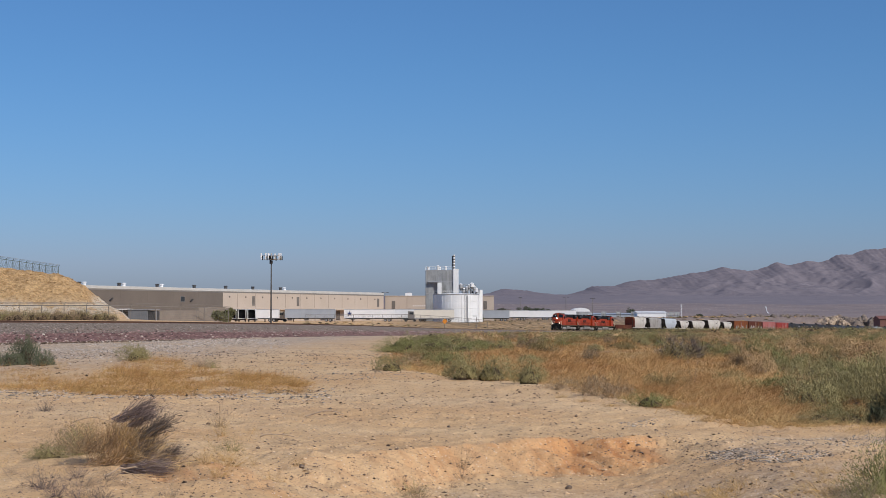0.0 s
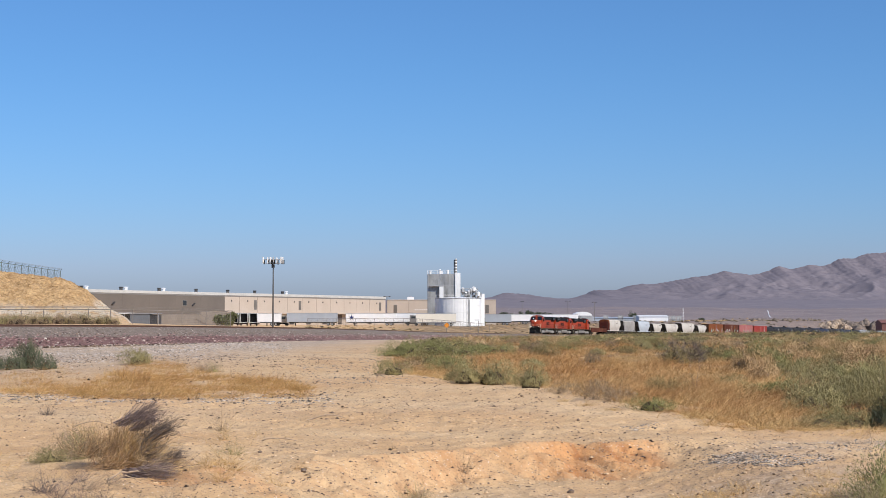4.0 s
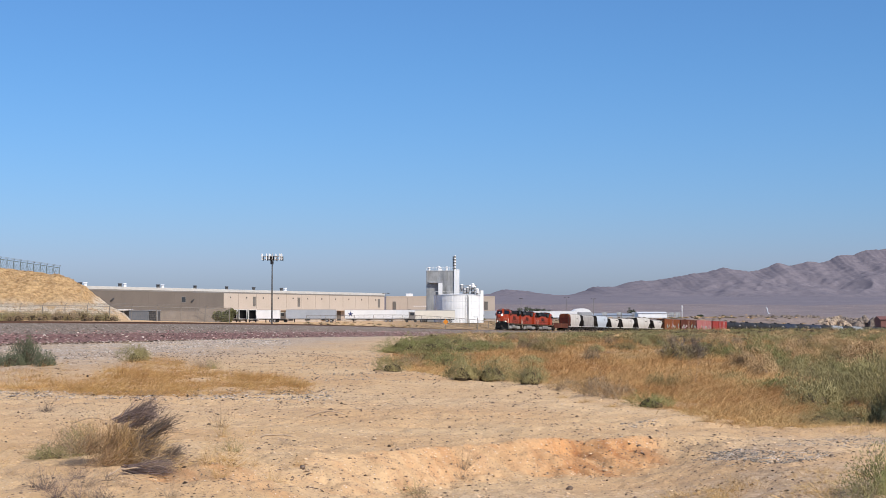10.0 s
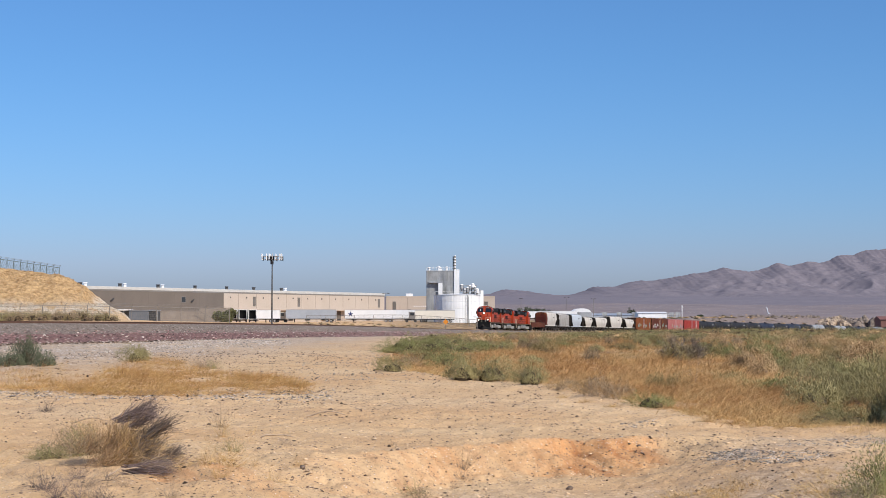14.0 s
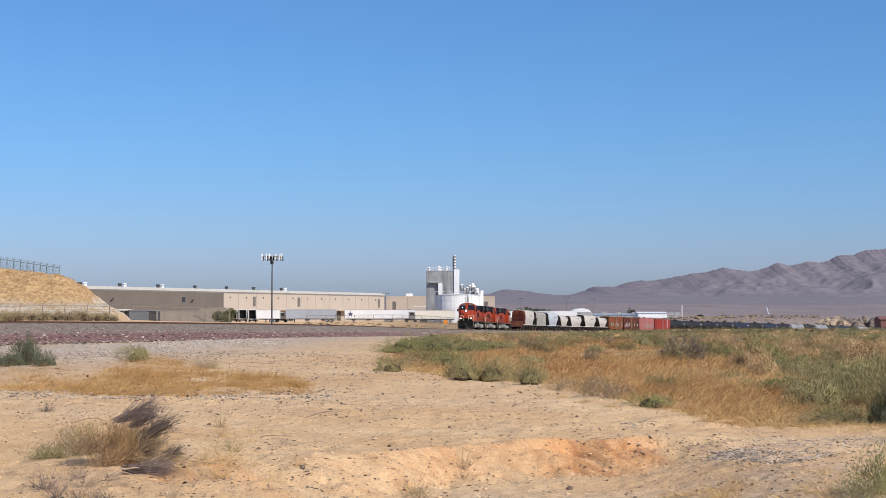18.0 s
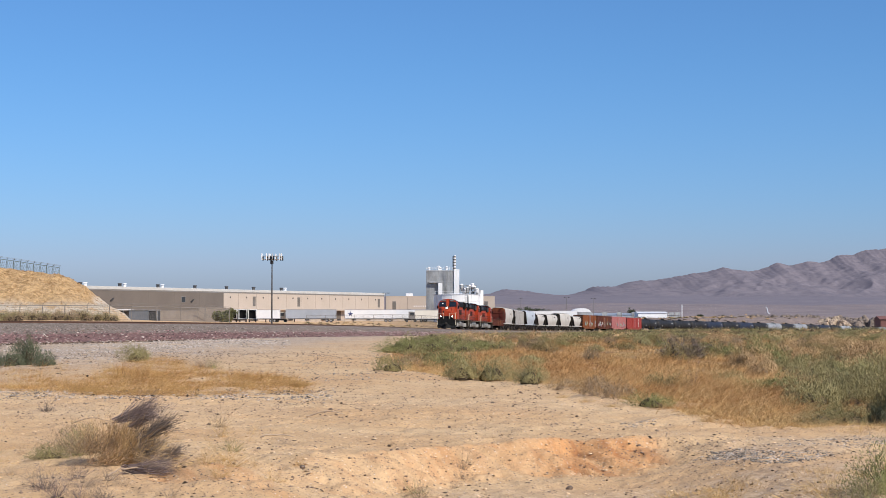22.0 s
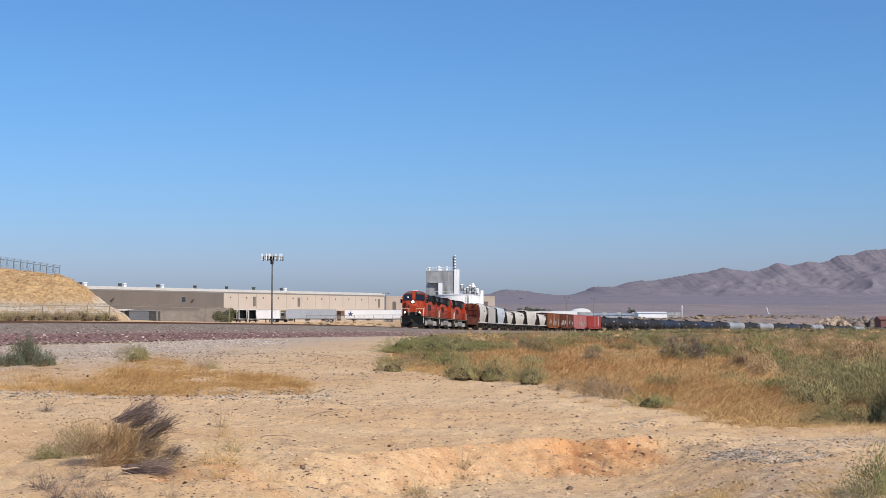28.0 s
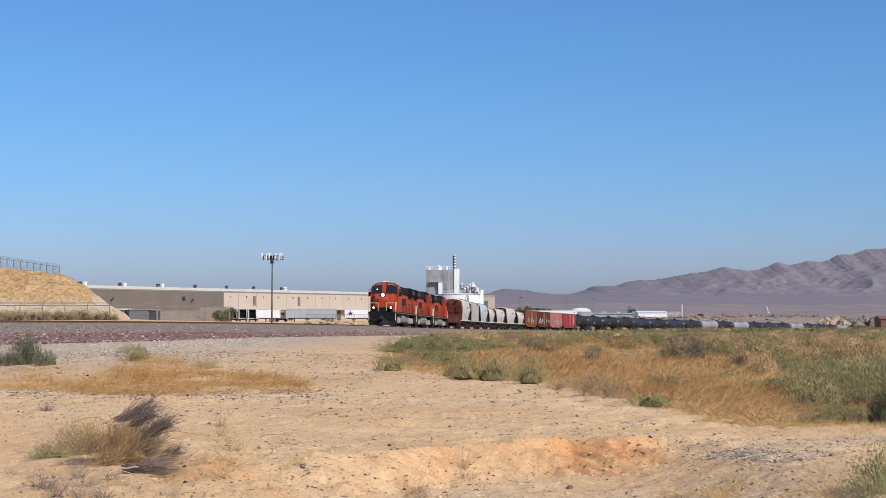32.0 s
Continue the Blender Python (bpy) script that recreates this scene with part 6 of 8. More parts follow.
def make_tank_car(mat, label):
    length = 18.2
    t = thing("tank_car", pose(0, 0, 0), label, "tank car", "tank cars of the train")
    hl = length / 2
    add_trucks(t, (-6.4, 6.4), CAR_TRUCK, (-0.88, 0.88), 0.46)
    add_couplers(t, hl)
    R, zc, n = 1.52, 2.75, 28
    secs = []
    for x, k in ((-8.35, 0.25), (-8.25, 0.55), (-8.05, 0.80), (-7.75, 0.95), (-7.4, 1.0), (-2.5, 1.0), (2.5, 1.0), (7.4, 1.0), (7.75, 0.95), (8.05, 0.80), (8.25, 0.55), (8.35, 0.25)):
        secs.append([(x, R * k * math.cos(2 * math.pi * i / n), zc + R * k * math.sin(2 * math.pi * i / n)) for i in range(n)])
    b = part("tank", Shape().loft(secs), mat, t, smooth=True)
    for x in (-5.0, -2.5, 0.0, 2.5, 5.0):
        part("seam", Shape().loft([[(x + q, (R + 0.012) * math.cos(2 * math.pi * i / n), zc + (R + 0.012) * math.sin(2 * math.pi * i / n)) for i in range(n)] for q in (-0.05, 0.05)], caps=False), mat, b)
    for k in (-1, 1):
        part("stub_sill", Shape().box(k * 4.6, k * 8.75, -0.35, 0.35, 0.8, 1.2, 0.03).box(k * 5.6, k * 7.2, -1.2, 1.2, 1.0, 1.75, 0.1), mat, t)
        part("end_platform", Shape().box(k * 8.0, k * 8.75, -1.45, 1.45, 1.15, 1.22), STEEL, t)
        part("end_railing", Shape().pipe([(k * 8.7, -1.4, 1.2), (k * 8.7, -1.4, 2.1), (k * 8.7, 1.4, 2.1), (k * 8.7, 1.4, 1.2)], 0.025, 5), DUSTY, t)
    part("manway", Shape().rod((0, 0, zc + R - 0.1), (0, 0, zc + R + 0.3), 0.42, 14), mat, t)
    part("valve_housing", Shape().rod((0.95, 0, zc + R - 0.1), (0.95, 0, zc + R + 0.42), 0.36, 14), mat, t)
    part("walkway", Shape().box(-1.3, 2.0, -1.0, 1.0, zc + R + 0.02, zc + R + 0.07).pipe([(-1.3, 1.0, zc + R), (-1.3, 1.0, zc + R + 0.9), (2.0, 1.0, zc + R + 0.9), (2.0, 1.0, zc + R)], 0.02, 5).pipe([(-1.3, -1.0, zc + R), (-1.3, -1.0, zc + R + 0.9), (2.0, -1.0, zc + R + 0.9), (2.0, -1.0, zc + R)], 0.02, 5), DUSTY, t)
    for y in (-1, 1):
        lad = Shape()
        for x in (0.0, 0.45):
            lad.pipe([(x, y * 1.5, 0.7), (x, y * 1.62, 2.7), (x, y * 1.05, zc + R + 0.05)], 0.02, 4)
        for z in np.arange(0.8, 3.4, 0.35):
            lad.rod((0, y * 1.6, float(z)), (0.45, y * 1.6, float(z)), 0.016, 4)
        part("ladder", lad, DUSTY, t)
        let = Shape()
        for i in range(4):
            let.box(-6.2 + i * 0.4, -5.95 + i * 0.4, y * 1.42, y * 1.53, 2.95, 3.2)
        part("lettering", let, LETTER, b, "plain pale lettering bars")
        plate = Shape().box(4.6, 4.9, y * 1.47, y * 1.56, 2.1, 2.4)
        part("placard", plate, LETTER, b, "small pale placard")
    return t


def build_train():
    lead = make_locomotive()
    hops = {"w": make_hopper(17.6, HOPPER_WHITE, "chalky white covered hopper with curved sides"),
            "g": make_hopper(16.6, HOPPER_GREY, "weathered grey ribbed covered hopper", False, 4.6),
            "b": make_hopper(16.4, HOPPER_BLUE, "pale blue-grey covered hopper with curved sides"),
            "s": make_hopper(13.4, HOPPER_WHITE, "short chalky white covered hopper", True, 4.05), "l": make_hopper(17.6, HOPPER_WHITE, "low chalky white covered hopper with curved sides", True, 4.15)}
    tanks = {"k": make_tank_car(TANK_BLACK, "glossy black rail tank car with pale markings"), "u": make_tank_car(TANK_BLUE, "blue-black rail tank car with pale markings"),
             "g": make_tank_car(TANK_GREY, "dull grey rail tank car")}
    s = -2.6
    used = set()

    def couple(ob, length, half, back=False):
        nonlocal s
        if ob.name in used:
            ob = copy_thing(ob, pose(0, 0, 0))
        used.add(ob.name)
        TRAIN.append((ob, s + length / 2, -half if back else half))
        s += length

    couple(lead, 22.4, 6.7)
    couple(lead, 22.4, 6.7, True)
    couple(lead, 22.4, 6.7, True)
    for ob, _, half in TRAIN[1:]:
        tagged(ob, "orange and black diesel locomotive coupled long hood first")
    couple(make_gondola(19.6, RUST_BROWN, "low empty dark maroon gondola behind the engines"), 19.6, 7.4)
    couple(make_hopper(17.6, HOPPER_WHITE, "chalky white curved hopper with a rusty maroon end", True, 4.75, RUST_HIGH), 17.6, 6.6)
    for k in "gbslws":
        ob = hops[k]
        couple(ob, {"w": 17.6, "l": 17.6, "g": 16.6, "b": 16.4, "s": 13.4}[k], {"w": 6.6, "l": 6.6, "g": 6.1, "b": 6.0, "s": 4.5}[k])
    couple(make_boxcar(17.5, RUST_ORANGE, "rusty orange boxcar with pastel graffiti along its base", 4.7, 3), 17.5, 6.35)
    couple(make_boxcar(17.5, RUST_BROWN, "rusty brown boxcar with pastel graffiti along its base", 4.7, 8), 17.5, 6.35)
    couple(make_boxcar(17.5, FADED_PINK, "faded pinkish red boxcar with pale graffiti", 4.7, 11), 17.5, 6.35)
    couple(make_boxcar(17.5, CAR_RED, "bright red boxcar with pale lettering", 4.7, 0, True), 17.5, 6.35)
    for k in "kkkkukukgkgkukgkkkgkkukkkkkk":
        couple(tanks[k], 18.2, 6.4)


build_train()
# ---- plants and stones ----
SAGE = surface("sage_leaf", (0.245, 0.21, 0.090), (0.345, 0.295, 0.132), 0.5, 0.9, island=0.14, bump=0)
GREEN = surface("green_leaf", (0.185, 0.182, 0.062), (0.265, 0.258, 0.092), 0.5, 0.85, island=0.14, bump=0)
OLIVE = surface("olive_leaf", (0.175, 0.135, 0.054), (0.265, 0.205, 0.084), 0.5, 0.9, island=0.14, bump=0)
STRAW = surface("dry_straw", (0.52, 0.325, 0.125), (0.62, 0.43, 0.20), 1.2, 0.85, island=0.35, bump=0)
RUSSET = surface("russet_dry_brush", (0.37, 0.182, 0.060), (0.53, 0.305, 0.118), 0.35, 0.9, island=0.45, bump=0)
MAUVE_TWIG = surface("mauve_dead_twig", (0.15, 0.105, 0.095), (0.25, 0.185, 0.165), 6, 0.9, island=0.45, bump=0)
TWIG = surface("grey_dead_twig", (0.31, 0.225, 0.15), (0.42, 0.32, 0.22), 6, 0.9, island=0.4, bump=0)
DARK_TWIG = surface("dark_dead_twig", (0.14, 0.105, 0.085), (0.20, 0.155, 0.125), 6, 0.9, island=0.4, bump=0)


def strips(rng, base, out, length, width, bend, steps=3, face=None):
    """Thin blades: from the bases along the directions, bent and tapered. Arrays in, corners and triangles out."""
    n = len(base)
    side = np.cross(out, rng.normal(size=(n, 3)) if face is None else face)
    side /= np.linalg.norm(side, axis=1)[:, None] + 1e-9
    v = np.empty((n, steps * 2 + 1, 3))
    for k in range(steps + 1):
        t = k / steps
        p = base + out * (length * t)[:, None] + bend * (t * t)[:, None] if np.ndim(t) else base + out * (length * t)[:, None] + bend * (t * t)
        w = (width * (1 - t) * 0.5)[:, None] * side
        if k < steps:
            v[:, 2 * k], v[:, 2 * k + 1] = p - w, p + w
        else:
            v[:, 2 * k] = p
    f = []
    for k in range(steps - 1):
        f += [(2 * k, 2 * k + 1, 2 * k + 3), (2 * k, 2 * k + 3, 2 * k + 2)]
    f.append((2 * steps - 2, 2 * steps - 1, 2 * steps))
    f = np.array(f)
    m = steps * 2 + 1
    faces = (f[None] + (np.arange(n) * m)[:, None, None]).reshape(-1, 3)
    return v.reshape(-1, 3), faces


def dome_dirs(rng, n, low=0.1):
    a, z = rng.uniform(0, 2 * math.pi, n), rng.uniform(low, 1.0, n)
    r = np.sqrt(1 - z * z)
    return np.column_stack([r * np.cos(a), r * np.sin(a), z])


def tuft(seed, n, width, height, blade, spread=0.35, steps=2, low=0.35, lean=0.0):
    """Dry grass: blades that fan out from a small patch."""
    rng = np.random.RandomState(seed)
    base = np.column_stack([rng.normal(0, spread * width, n), rng.normal(0, spread * width, n), np.zeros(n) - 0.02])
    out = dome_dirs(rng, n, low)
    length = height * rng.uniform(0.5, 1.1, n)
    bend = np.column_stack([rng.normal(0, 0.25, (n, 2)) * height, -rng.uniform(0, 0.25, n) * height]) + np.array([lean * height, 0, -abs(lean) * 0.3 * height])
    return strips(rng, base, out, length, blade * rng.uniform(0.6, 1.3, n), bend, steps)


def bush_form(rng):
    """An uneven crown: how far it reaches in a direction."""
    k = rng.uniform(0.6, 1.25, 5)
    p = rng.uniform(0, 6.28, 5)
    def reach(d):
        a = np.arctan2(d[:, 1], d[:, 0])
        return (0.62 + 0.13 * k[0] * np.sin(2 * a + p[0]) + 0.10 * k[1] * np.sin(3 * a + p[1]) + 0.09 * k[2] * np.sin(5 * a + p[2] + 4 * d[:, 2]) + 0.07 * np.sin(7 * d[:, 2] + p[3]))
    return reach


def leafy(seed, n, leaf, dense=0.45, low=0.02, steps=2, rise=0.6):
    """A rounded brushy crown of many short leafy sprigs, about 2 wide and 1 high, fuller near its outside."""
    rng = np.random.RandomState(seed)
    d = dome_dirs(rng, n, low)
    reach = bush_form(rng)(d)
    r = reach * (1 - dense * rng.uniform(0, 1, n) ** 1.3)
    lump = 1 + 0.2 * np.sin(d[:, 0] * 9 + seed) * np.sin(d[:, 1] * 8) * np.sin(d[:, 2] * 7 + 1)
    base = d * (r * lump * 0.86)[:, None] * np.array([1.3, 1.3, 1.25])
    # the sprigs lie along the crown, so that it shades as one round form
    out = d * 0.45 + rng.normal(0, 0.42, (n, 3)) + np.array([0, 0, rise])
    out /= np.linalg.norm(out, axis=1)[:, None]
    return strips(rng, base, out, leaf * 2.6 * rng.uniform(0.6, 1.5, n), leaf * rng.uniform(0.28, 0.5, n) * (2.2 if steps == 1 else 1), rng.normal(0, leaf * 0.5, (n, 3)), steps, d + rng.normal(0, 0.28, (n, 3)))


def twiggy(seed, n, width, low=0.12, curl=0.35, branch=3, lean=(0, 0, 0)):
    """Bare stems from one root, each with side twigs, about 2 wide and 1 high."""
    rng = np.random.RandomState(seed)
    d = dome_dirs(rng, n, low) + np.array(lean)
    d /= np.linalg.norm(d, axis=1)[:, None]
    reach = bush_form(rng)(d) * 1.35 * rng.uniform(0.65, 1.1, n)
    bend = rng.normal(0, curl, (n, 3)) * reach[:, None] * 0.6 + np.array(lean) * 0.5
    base = rng.normal(0, 0.06, (n, 3)) * np.array([1, 1, 0.2])
    sets = [strips(rng, base, d, reach, width * rng.uniform(0.8, 1.6, n), bend, 4)]
    for _ in range(branch):
        t = rng.uniform(0.25, 0.9, n)
        b2 = base + d * (reach * t)[:, None] + bend * (t * t)[:, None]
        d2 = d + rng.normal(0, 0.6, (n, 3)) + np.array(lean) * 0.6 + np.array([0, 0, 0.2])
        d2 /= np.linalg.norm(d2, axis=1)[:, None]
        sets.append(strips(rng, b2, d2, reach * rng.uniform(0.2, 0.5, n), width * rng.uniform(0.4, 0.9, n), rng.normal(0, 0.06, (n, 3)), 2))
    return merge(sets)


def combed(seed, n, width, base, way, reach, bend, spread=0.25):
    """Stiff twigs that all lean one way, as the wind left them; base is half the size of their root patch."""
    rng = np.random.RandomState(seed)
    b = rng.uniform(-1, 1, (n, 3)) * np.array(base)
    b[:, 2] = np.abs(b[:, 2])
    d = np.array(way) + rng.normal(0, spread, (n, 3))
    d /= np.linalg.norm(d, axis=1)[:, None]
    length = reach * rng.uniform(0.45, 1.05, n)
    bn = (np.array(bend) + rng.normal(0, 0.12, (n, 3))) * length[:, None]
    sets = [strips(rng, b, d, length, width * rng.uniform(0.7, 1.5, n), bn, 4)]
    for _ in range(3):
        t = rng.uniform(0.35, 0.95, n)
        b2 = b + d * (length * t)[:, None] + bn * (t * t)[:, None]
        d2 = d + 2 * bn * t[:, None] + rng.normal(0, 0.4, (n, 3))
        d2 /= np.linalg.norm(d2, axis=1)[:, None]
        sets.append(strips(rng, b2, d2, length * rng.uniform(0.15, 0.4, n), width * rng.uniform(0.4, 0.8, n), rng.normal(0, 0.03, (n, 3)), 2))
    v, f = merge(sets)
    v[:, 2] = np.maximum(v[:, 2], 0.0)
    return v, f


def merge(sets):
    vs, fs, k = [], [], 0
    for v, f in sets:
        vs.append(v)
        fs.append(f + k)
        k += len(v)
    return np.concatenate(vs), np.concatenate(fs)


def scatter(name, forms, xs, ys, sizes, heights, mat, label, category, seed, sink=0.03, spin=2 * math.pi):
    """Many copies of some forms, set on the ground and joined as one thing that nobody could count."""
    rng = np.random.RandomState(seed)
    z = land(np.asarray(xs), np.asarray(ys)) - sink
    sets = []
    for i in range(len(xs)):
        v, f = forms[rng.randint(len(forms))]
        a = rng.uniform(-spin / 2, spin / 2)
        c, s = math.cos(a), math.sin(a)
        q = v @ np.array([[c, s, 0], [-s, c, 0], [0, 0, 1]])
        sets.append((q * np.array([sizes[i], sizes[i], heights[i]]) + np.array([xs[i], ys[i], z[i]]), f))
    v, f = merge(sets)
    return tagged(new(name, quick_mesh(name, v, f, mat)), label, category, kind="stuff")


def bush(name, x, y, width, height, crown, stems, label, lean=(0, 0, 0), category="bush"):
    """One shrub of its own: bare stems from the root and a crown of leaves or dry twigs."""
    t = thing(name, pose(x, y, ground_at(x, y) - 0.03), label, category)
    k = np.array([width / 2 / 0.85, width / 2 / 0.85, height / 0.85])
    for pname, (v, f), mat, tag in ((("stem", *stems),) if stems else ()) + (("crown", *crown),):
        part(pname, quick_mesh(pname, v * k, f, mat), mat, t, tag)
    return t


def spread_in_view(rng, n, y0, y1, left, right, power=1.0):
    """Random places between two distances; left and right give X over Y."""
    y = y0 * (y1 / y0) ** (rng.uniform(0, 1, n) ** power)
    return y * rng.uniform(left, right, n), y


def mound(seed, n, leaf, core=0.5, steps=2, rise=0.6, dense=0.42, only=""):
    """A leafy mound round a dense heart, so that it shades itself like a solid bush."""
    rng = np.random.RandomState(seed)
    rows, cols = 5, 10
    v = []
    for i in range(rows):
        e = math.pi / 2 * i / (rows - 0.6)
        for j in range(cols):
            a = 2 * math.pi * j / cols
            v.append((math.cos(e) * math.cos(a), math.cos(e) * math.sin(a), math.sin(e)))
    v = np.array(v)
    heart = v * (bush_form(np.random.RandomState(seed))(v) * core * rng.uniform(0.86, 1.0, len(v)))[:, None] * np.array([1.3, 1.3, 1.25])
    f = []
    for i in range(rows - 1):
        for j in range(cols):
            k = (j + 1) % cols
            f += [(i * cols + j, i * cols + k, (i + 1) * cols + k), (i * cols + j, (i + 1) * cols + k, (i + 1) * cols + j)]
    leaves = leafy(seed, n, leaf, dense, 0.02, steps, rise)
    return leaves if only == "leaves" else (heart, np.array(f)) if only == "heart" else merge([leaves, (heart, np.array(f))])


def fuzzy(seed, n, blade=0.012, rise=0.65, loose=0.3, sprig=0.13, low=0.16):
    """A rounded bush of fine sprigs in several clumps, loose and airy outside, about 2 wide and 1 high."""
    rng = np.random.RandomState(seed)
    d = dome_dirs(rng, n, low)
    q = np.random.RandomState(seed + 5)
    clumps = dome_dirs(q, 9, 0.15)
    near = np.max(d @ clumps.T, axis=1)
    reach = bush_form(np.random.RandomState(seed))(d) * (0.85 + 0.5 * smooth01((near - 0.70) / 0.26))
    start = 1 - 0.34 * rng.uniform(0, 1, n) ** 1.2
    base = d * (reach * start)[:, None] * np.array([1.22, 1.22, 1.0])
    out = d * 0.3 + rng.normal(0, loose, (n, 3)) + np.array([0, 0, rise])
    out /= np.linalg.norm(out, axis=1)[:, None]
    return strips(rng, base, out, sprig * rng.uniform(0.5, 1.4, n), blade * rng.uniform(0.7, 1.5, n), rng.normal(0, 0.02, (n, 3)), 1, d + rng.normal(0, 0.22, (n, 3)))


def spaced(rng, x, y, gap, slope):
    """Keeps places that stand at least a gap apart, wider with distance; rows may overlap in depth."""
    keep, cells = [], {}
    for i in rng.permutation(len(x)):
        g = gap + slope * y[i]
        c = (int(x[i] / 2), int(y[i] / 2))
        near = [k for dx in (-1, 0, 1) for dy in (-1, 0, 1) for k in cells.get((c[0] + dx, c[1] + dy), ())]
        if all((x[i] - x[k]) ** 2 + (y[i] - y[k]) ** 2 > g * g for k in near):
            keep.append(i)
            cells.setdefault(c, []).append(i)
    return np.array(sorted(keep))


DOME_STRAW = surface("tan_mound_straw", (0.40, 0.255, 0.12), (0.52, 0.35, 0.175), 0.5, 0.9, island=0.3, bump=0)
DULL_RUSSET = surface("dull_russet_brush", (0.31, 0.18, 0.08), (0.42, 0.265, 0.13), 0.5, 0.9, island=0.2, bump=0)
TWIG_LEAF = surface("grey_brown_dry_leaf", (0.25, 0.175, 0.10), (0.35, 0.255, 0.155), 0.5, 0.9, island=0.14, bump=0)
SHRUB_AND_SHADE = surface("dark_shrub_leaf", (0.085, 0.095, 0.052), (0.135, 0.145, 0.08), 0.5, 0.9, island=0.14, bump=0)
# bush hearts, coloured darker than twigs to carry the shade inside
SHADE_STRAW = surface("packed_dry_stems", (0.20, 0.125, 0.06), (0.27, 0.175, 0.09), 3, 0.95, bump=0.5, fine=14)
SHADE_WOOD = surface("shrub_wood", (0.05, 0.037, 0.025), (0.085, 0.062, 0.042), 5, 0.95, bump=0.6, fine=14)
matte(SHADE_WOOD, 0.05)


def make_field():
    rng = np.random.RandomState(5)
    sage = [fuzzy(20 + i, 3400, 0.02, 0.5, 0.38, 0.095) for i in range(7)]
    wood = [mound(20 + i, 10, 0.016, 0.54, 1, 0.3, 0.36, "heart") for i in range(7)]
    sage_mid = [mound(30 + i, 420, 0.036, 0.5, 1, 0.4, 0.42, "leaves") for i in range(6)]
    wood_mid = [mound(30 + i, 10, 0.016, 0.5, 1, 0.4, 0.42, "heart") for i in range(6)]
    sage_far = [mound(30 + i, 90, 0.05, 0.58, 1, 0.2, 0.42, "leaves") for i in range(6)]
    dry = [merge([tuft(40 + i, 330, 0.9, 0.85, 0.014, 0.5, 2, 0.2, 0.35), tuft(46 + i, 40, 0.9, 1.1, 0.011, 0.45, 3, 0.4, 0.5)]) for i in range(6)]
    dry_mound = [merge([mound(50 + i, 380, 0.04, 0.45, 1, 0.3), tuft(55 + i, 90, 0.7, 0.62, 0.012, 0.5, 1, 0.25)]) for i in range(5)]
    dry_far = [mound(50 + i, 130, 0.045, 0.58, 1, 0.3) for i in range(5)]
    dry_mid = [tuft(90 + i, 140, 0.9, 0.9, 0.021, 0.5, 2, 0.2, 0.25) for i in range(6)]
    dome = [merge([fuzzy(50 + i, 1900, 0.022, 0.25, 0.45, 0.09), mound(50 + i, 10, 0.016, 0.5, 1, 0.3, 0.4, "heart")]) for i in range(5)]
    lots = {}

    def put(kind, x, y, w, h):
        lots.setdefault(kind, []).append((x, y, w, h))

    def greens(p):
        return ("sage", "olive", "green")[0 if p < 0.45 else 1 if p < 0.75 else 2]

    # the brush before the train, near part: straw everywhere but on the right, mounds among it
    x, y = spread_in_view(rng, 3400, 21, 84, -0.05, 0.36)
    for xi, yi, p in zip(x, y, wave(x, y * 0.6, 11, 31)):
        e = float(field_edge(np.array(xi)))
        if yi < e + 0.15 or (xi > (0.24 + 0.01 * p) * yi and rng.rand() < 0.6) or (xi < 1.2 - 0.03 * (yi - 50) and yi > 58):
            continue
        if rng.rand() < (0.72 if yi < 56 else 0.6):
            put(("dry" if rng.rand() < (0.76 if yi > e + 1.6 else 0.25) else "straw") + ("" if yi < 36 else "_mid"), xi, yi, rng.uniform(0.40, 0.85), rng.uniform(0.28, 0.52) * (1 if yi < e + 2 else 1.25))
    x, y = spread_in_view(rng, 3000, 22, 80, -0.05, 0.36)
    keep = spaced(rng, x, y, 1.05, 0.006)
    x, y = x[keep], y[keep]
    for xi, yi, p in zip(x, y, wave(x, y * 0.6, 11, 31)):
        if yi < float(field_edge(np.array(xi))) + 0.6:
            continue
        right = xi > (0.24 + 0.01 * p) * yi
        if right and yi < 84:
            if yi > 38 and rng.rand() < 0.34:
                k = rng.uniform(0.55, 0.95)
                put("dry_dome" if rng.rand() < 0.4 else "straw_dome", xi, yi, k, k * rng.uniform(0.6, 0.9))
            elif rng.rand() < (0.5 if yi < 38 else 0.8):
                k = rng.uniform(0.4, 0.75) * (1 if yi < 38 else 0.75)
                put(greens(rng.rand()), xi, yi, k, k * rng.uniform(0.75, 1.1))
        elif xi < 1.5 - 0.02 * (yi - 45) and yi > 55:
            if rng.rand() < 0.4:
                put(greens(rng.rand() * 0.5 + 0.5), xi, yi, rng.uniform(0.5, 1.0), rng.uniform(0.3, 0.5))
        elif rng.rand() < (0.42 if yi > 60 else 0.14 if p > 0.3 else 0.06):
            put(greens(rng.rand()) if rng.rand() < (0.5 if yi < 56 else 0.8) else "grey", xi, yi, rng.uniform(0.35, 0.65), rng.uniform(0.3, 0.55))
    # middle
    x, y = spread_in_view(rng, 3600, 74, 190, -0.035, 0.36)
    keep = spaced(rng, x, y, 0.8, 0.008)
    x, y = x[keep], y[keep]
    d, _ = track_near(x, y)
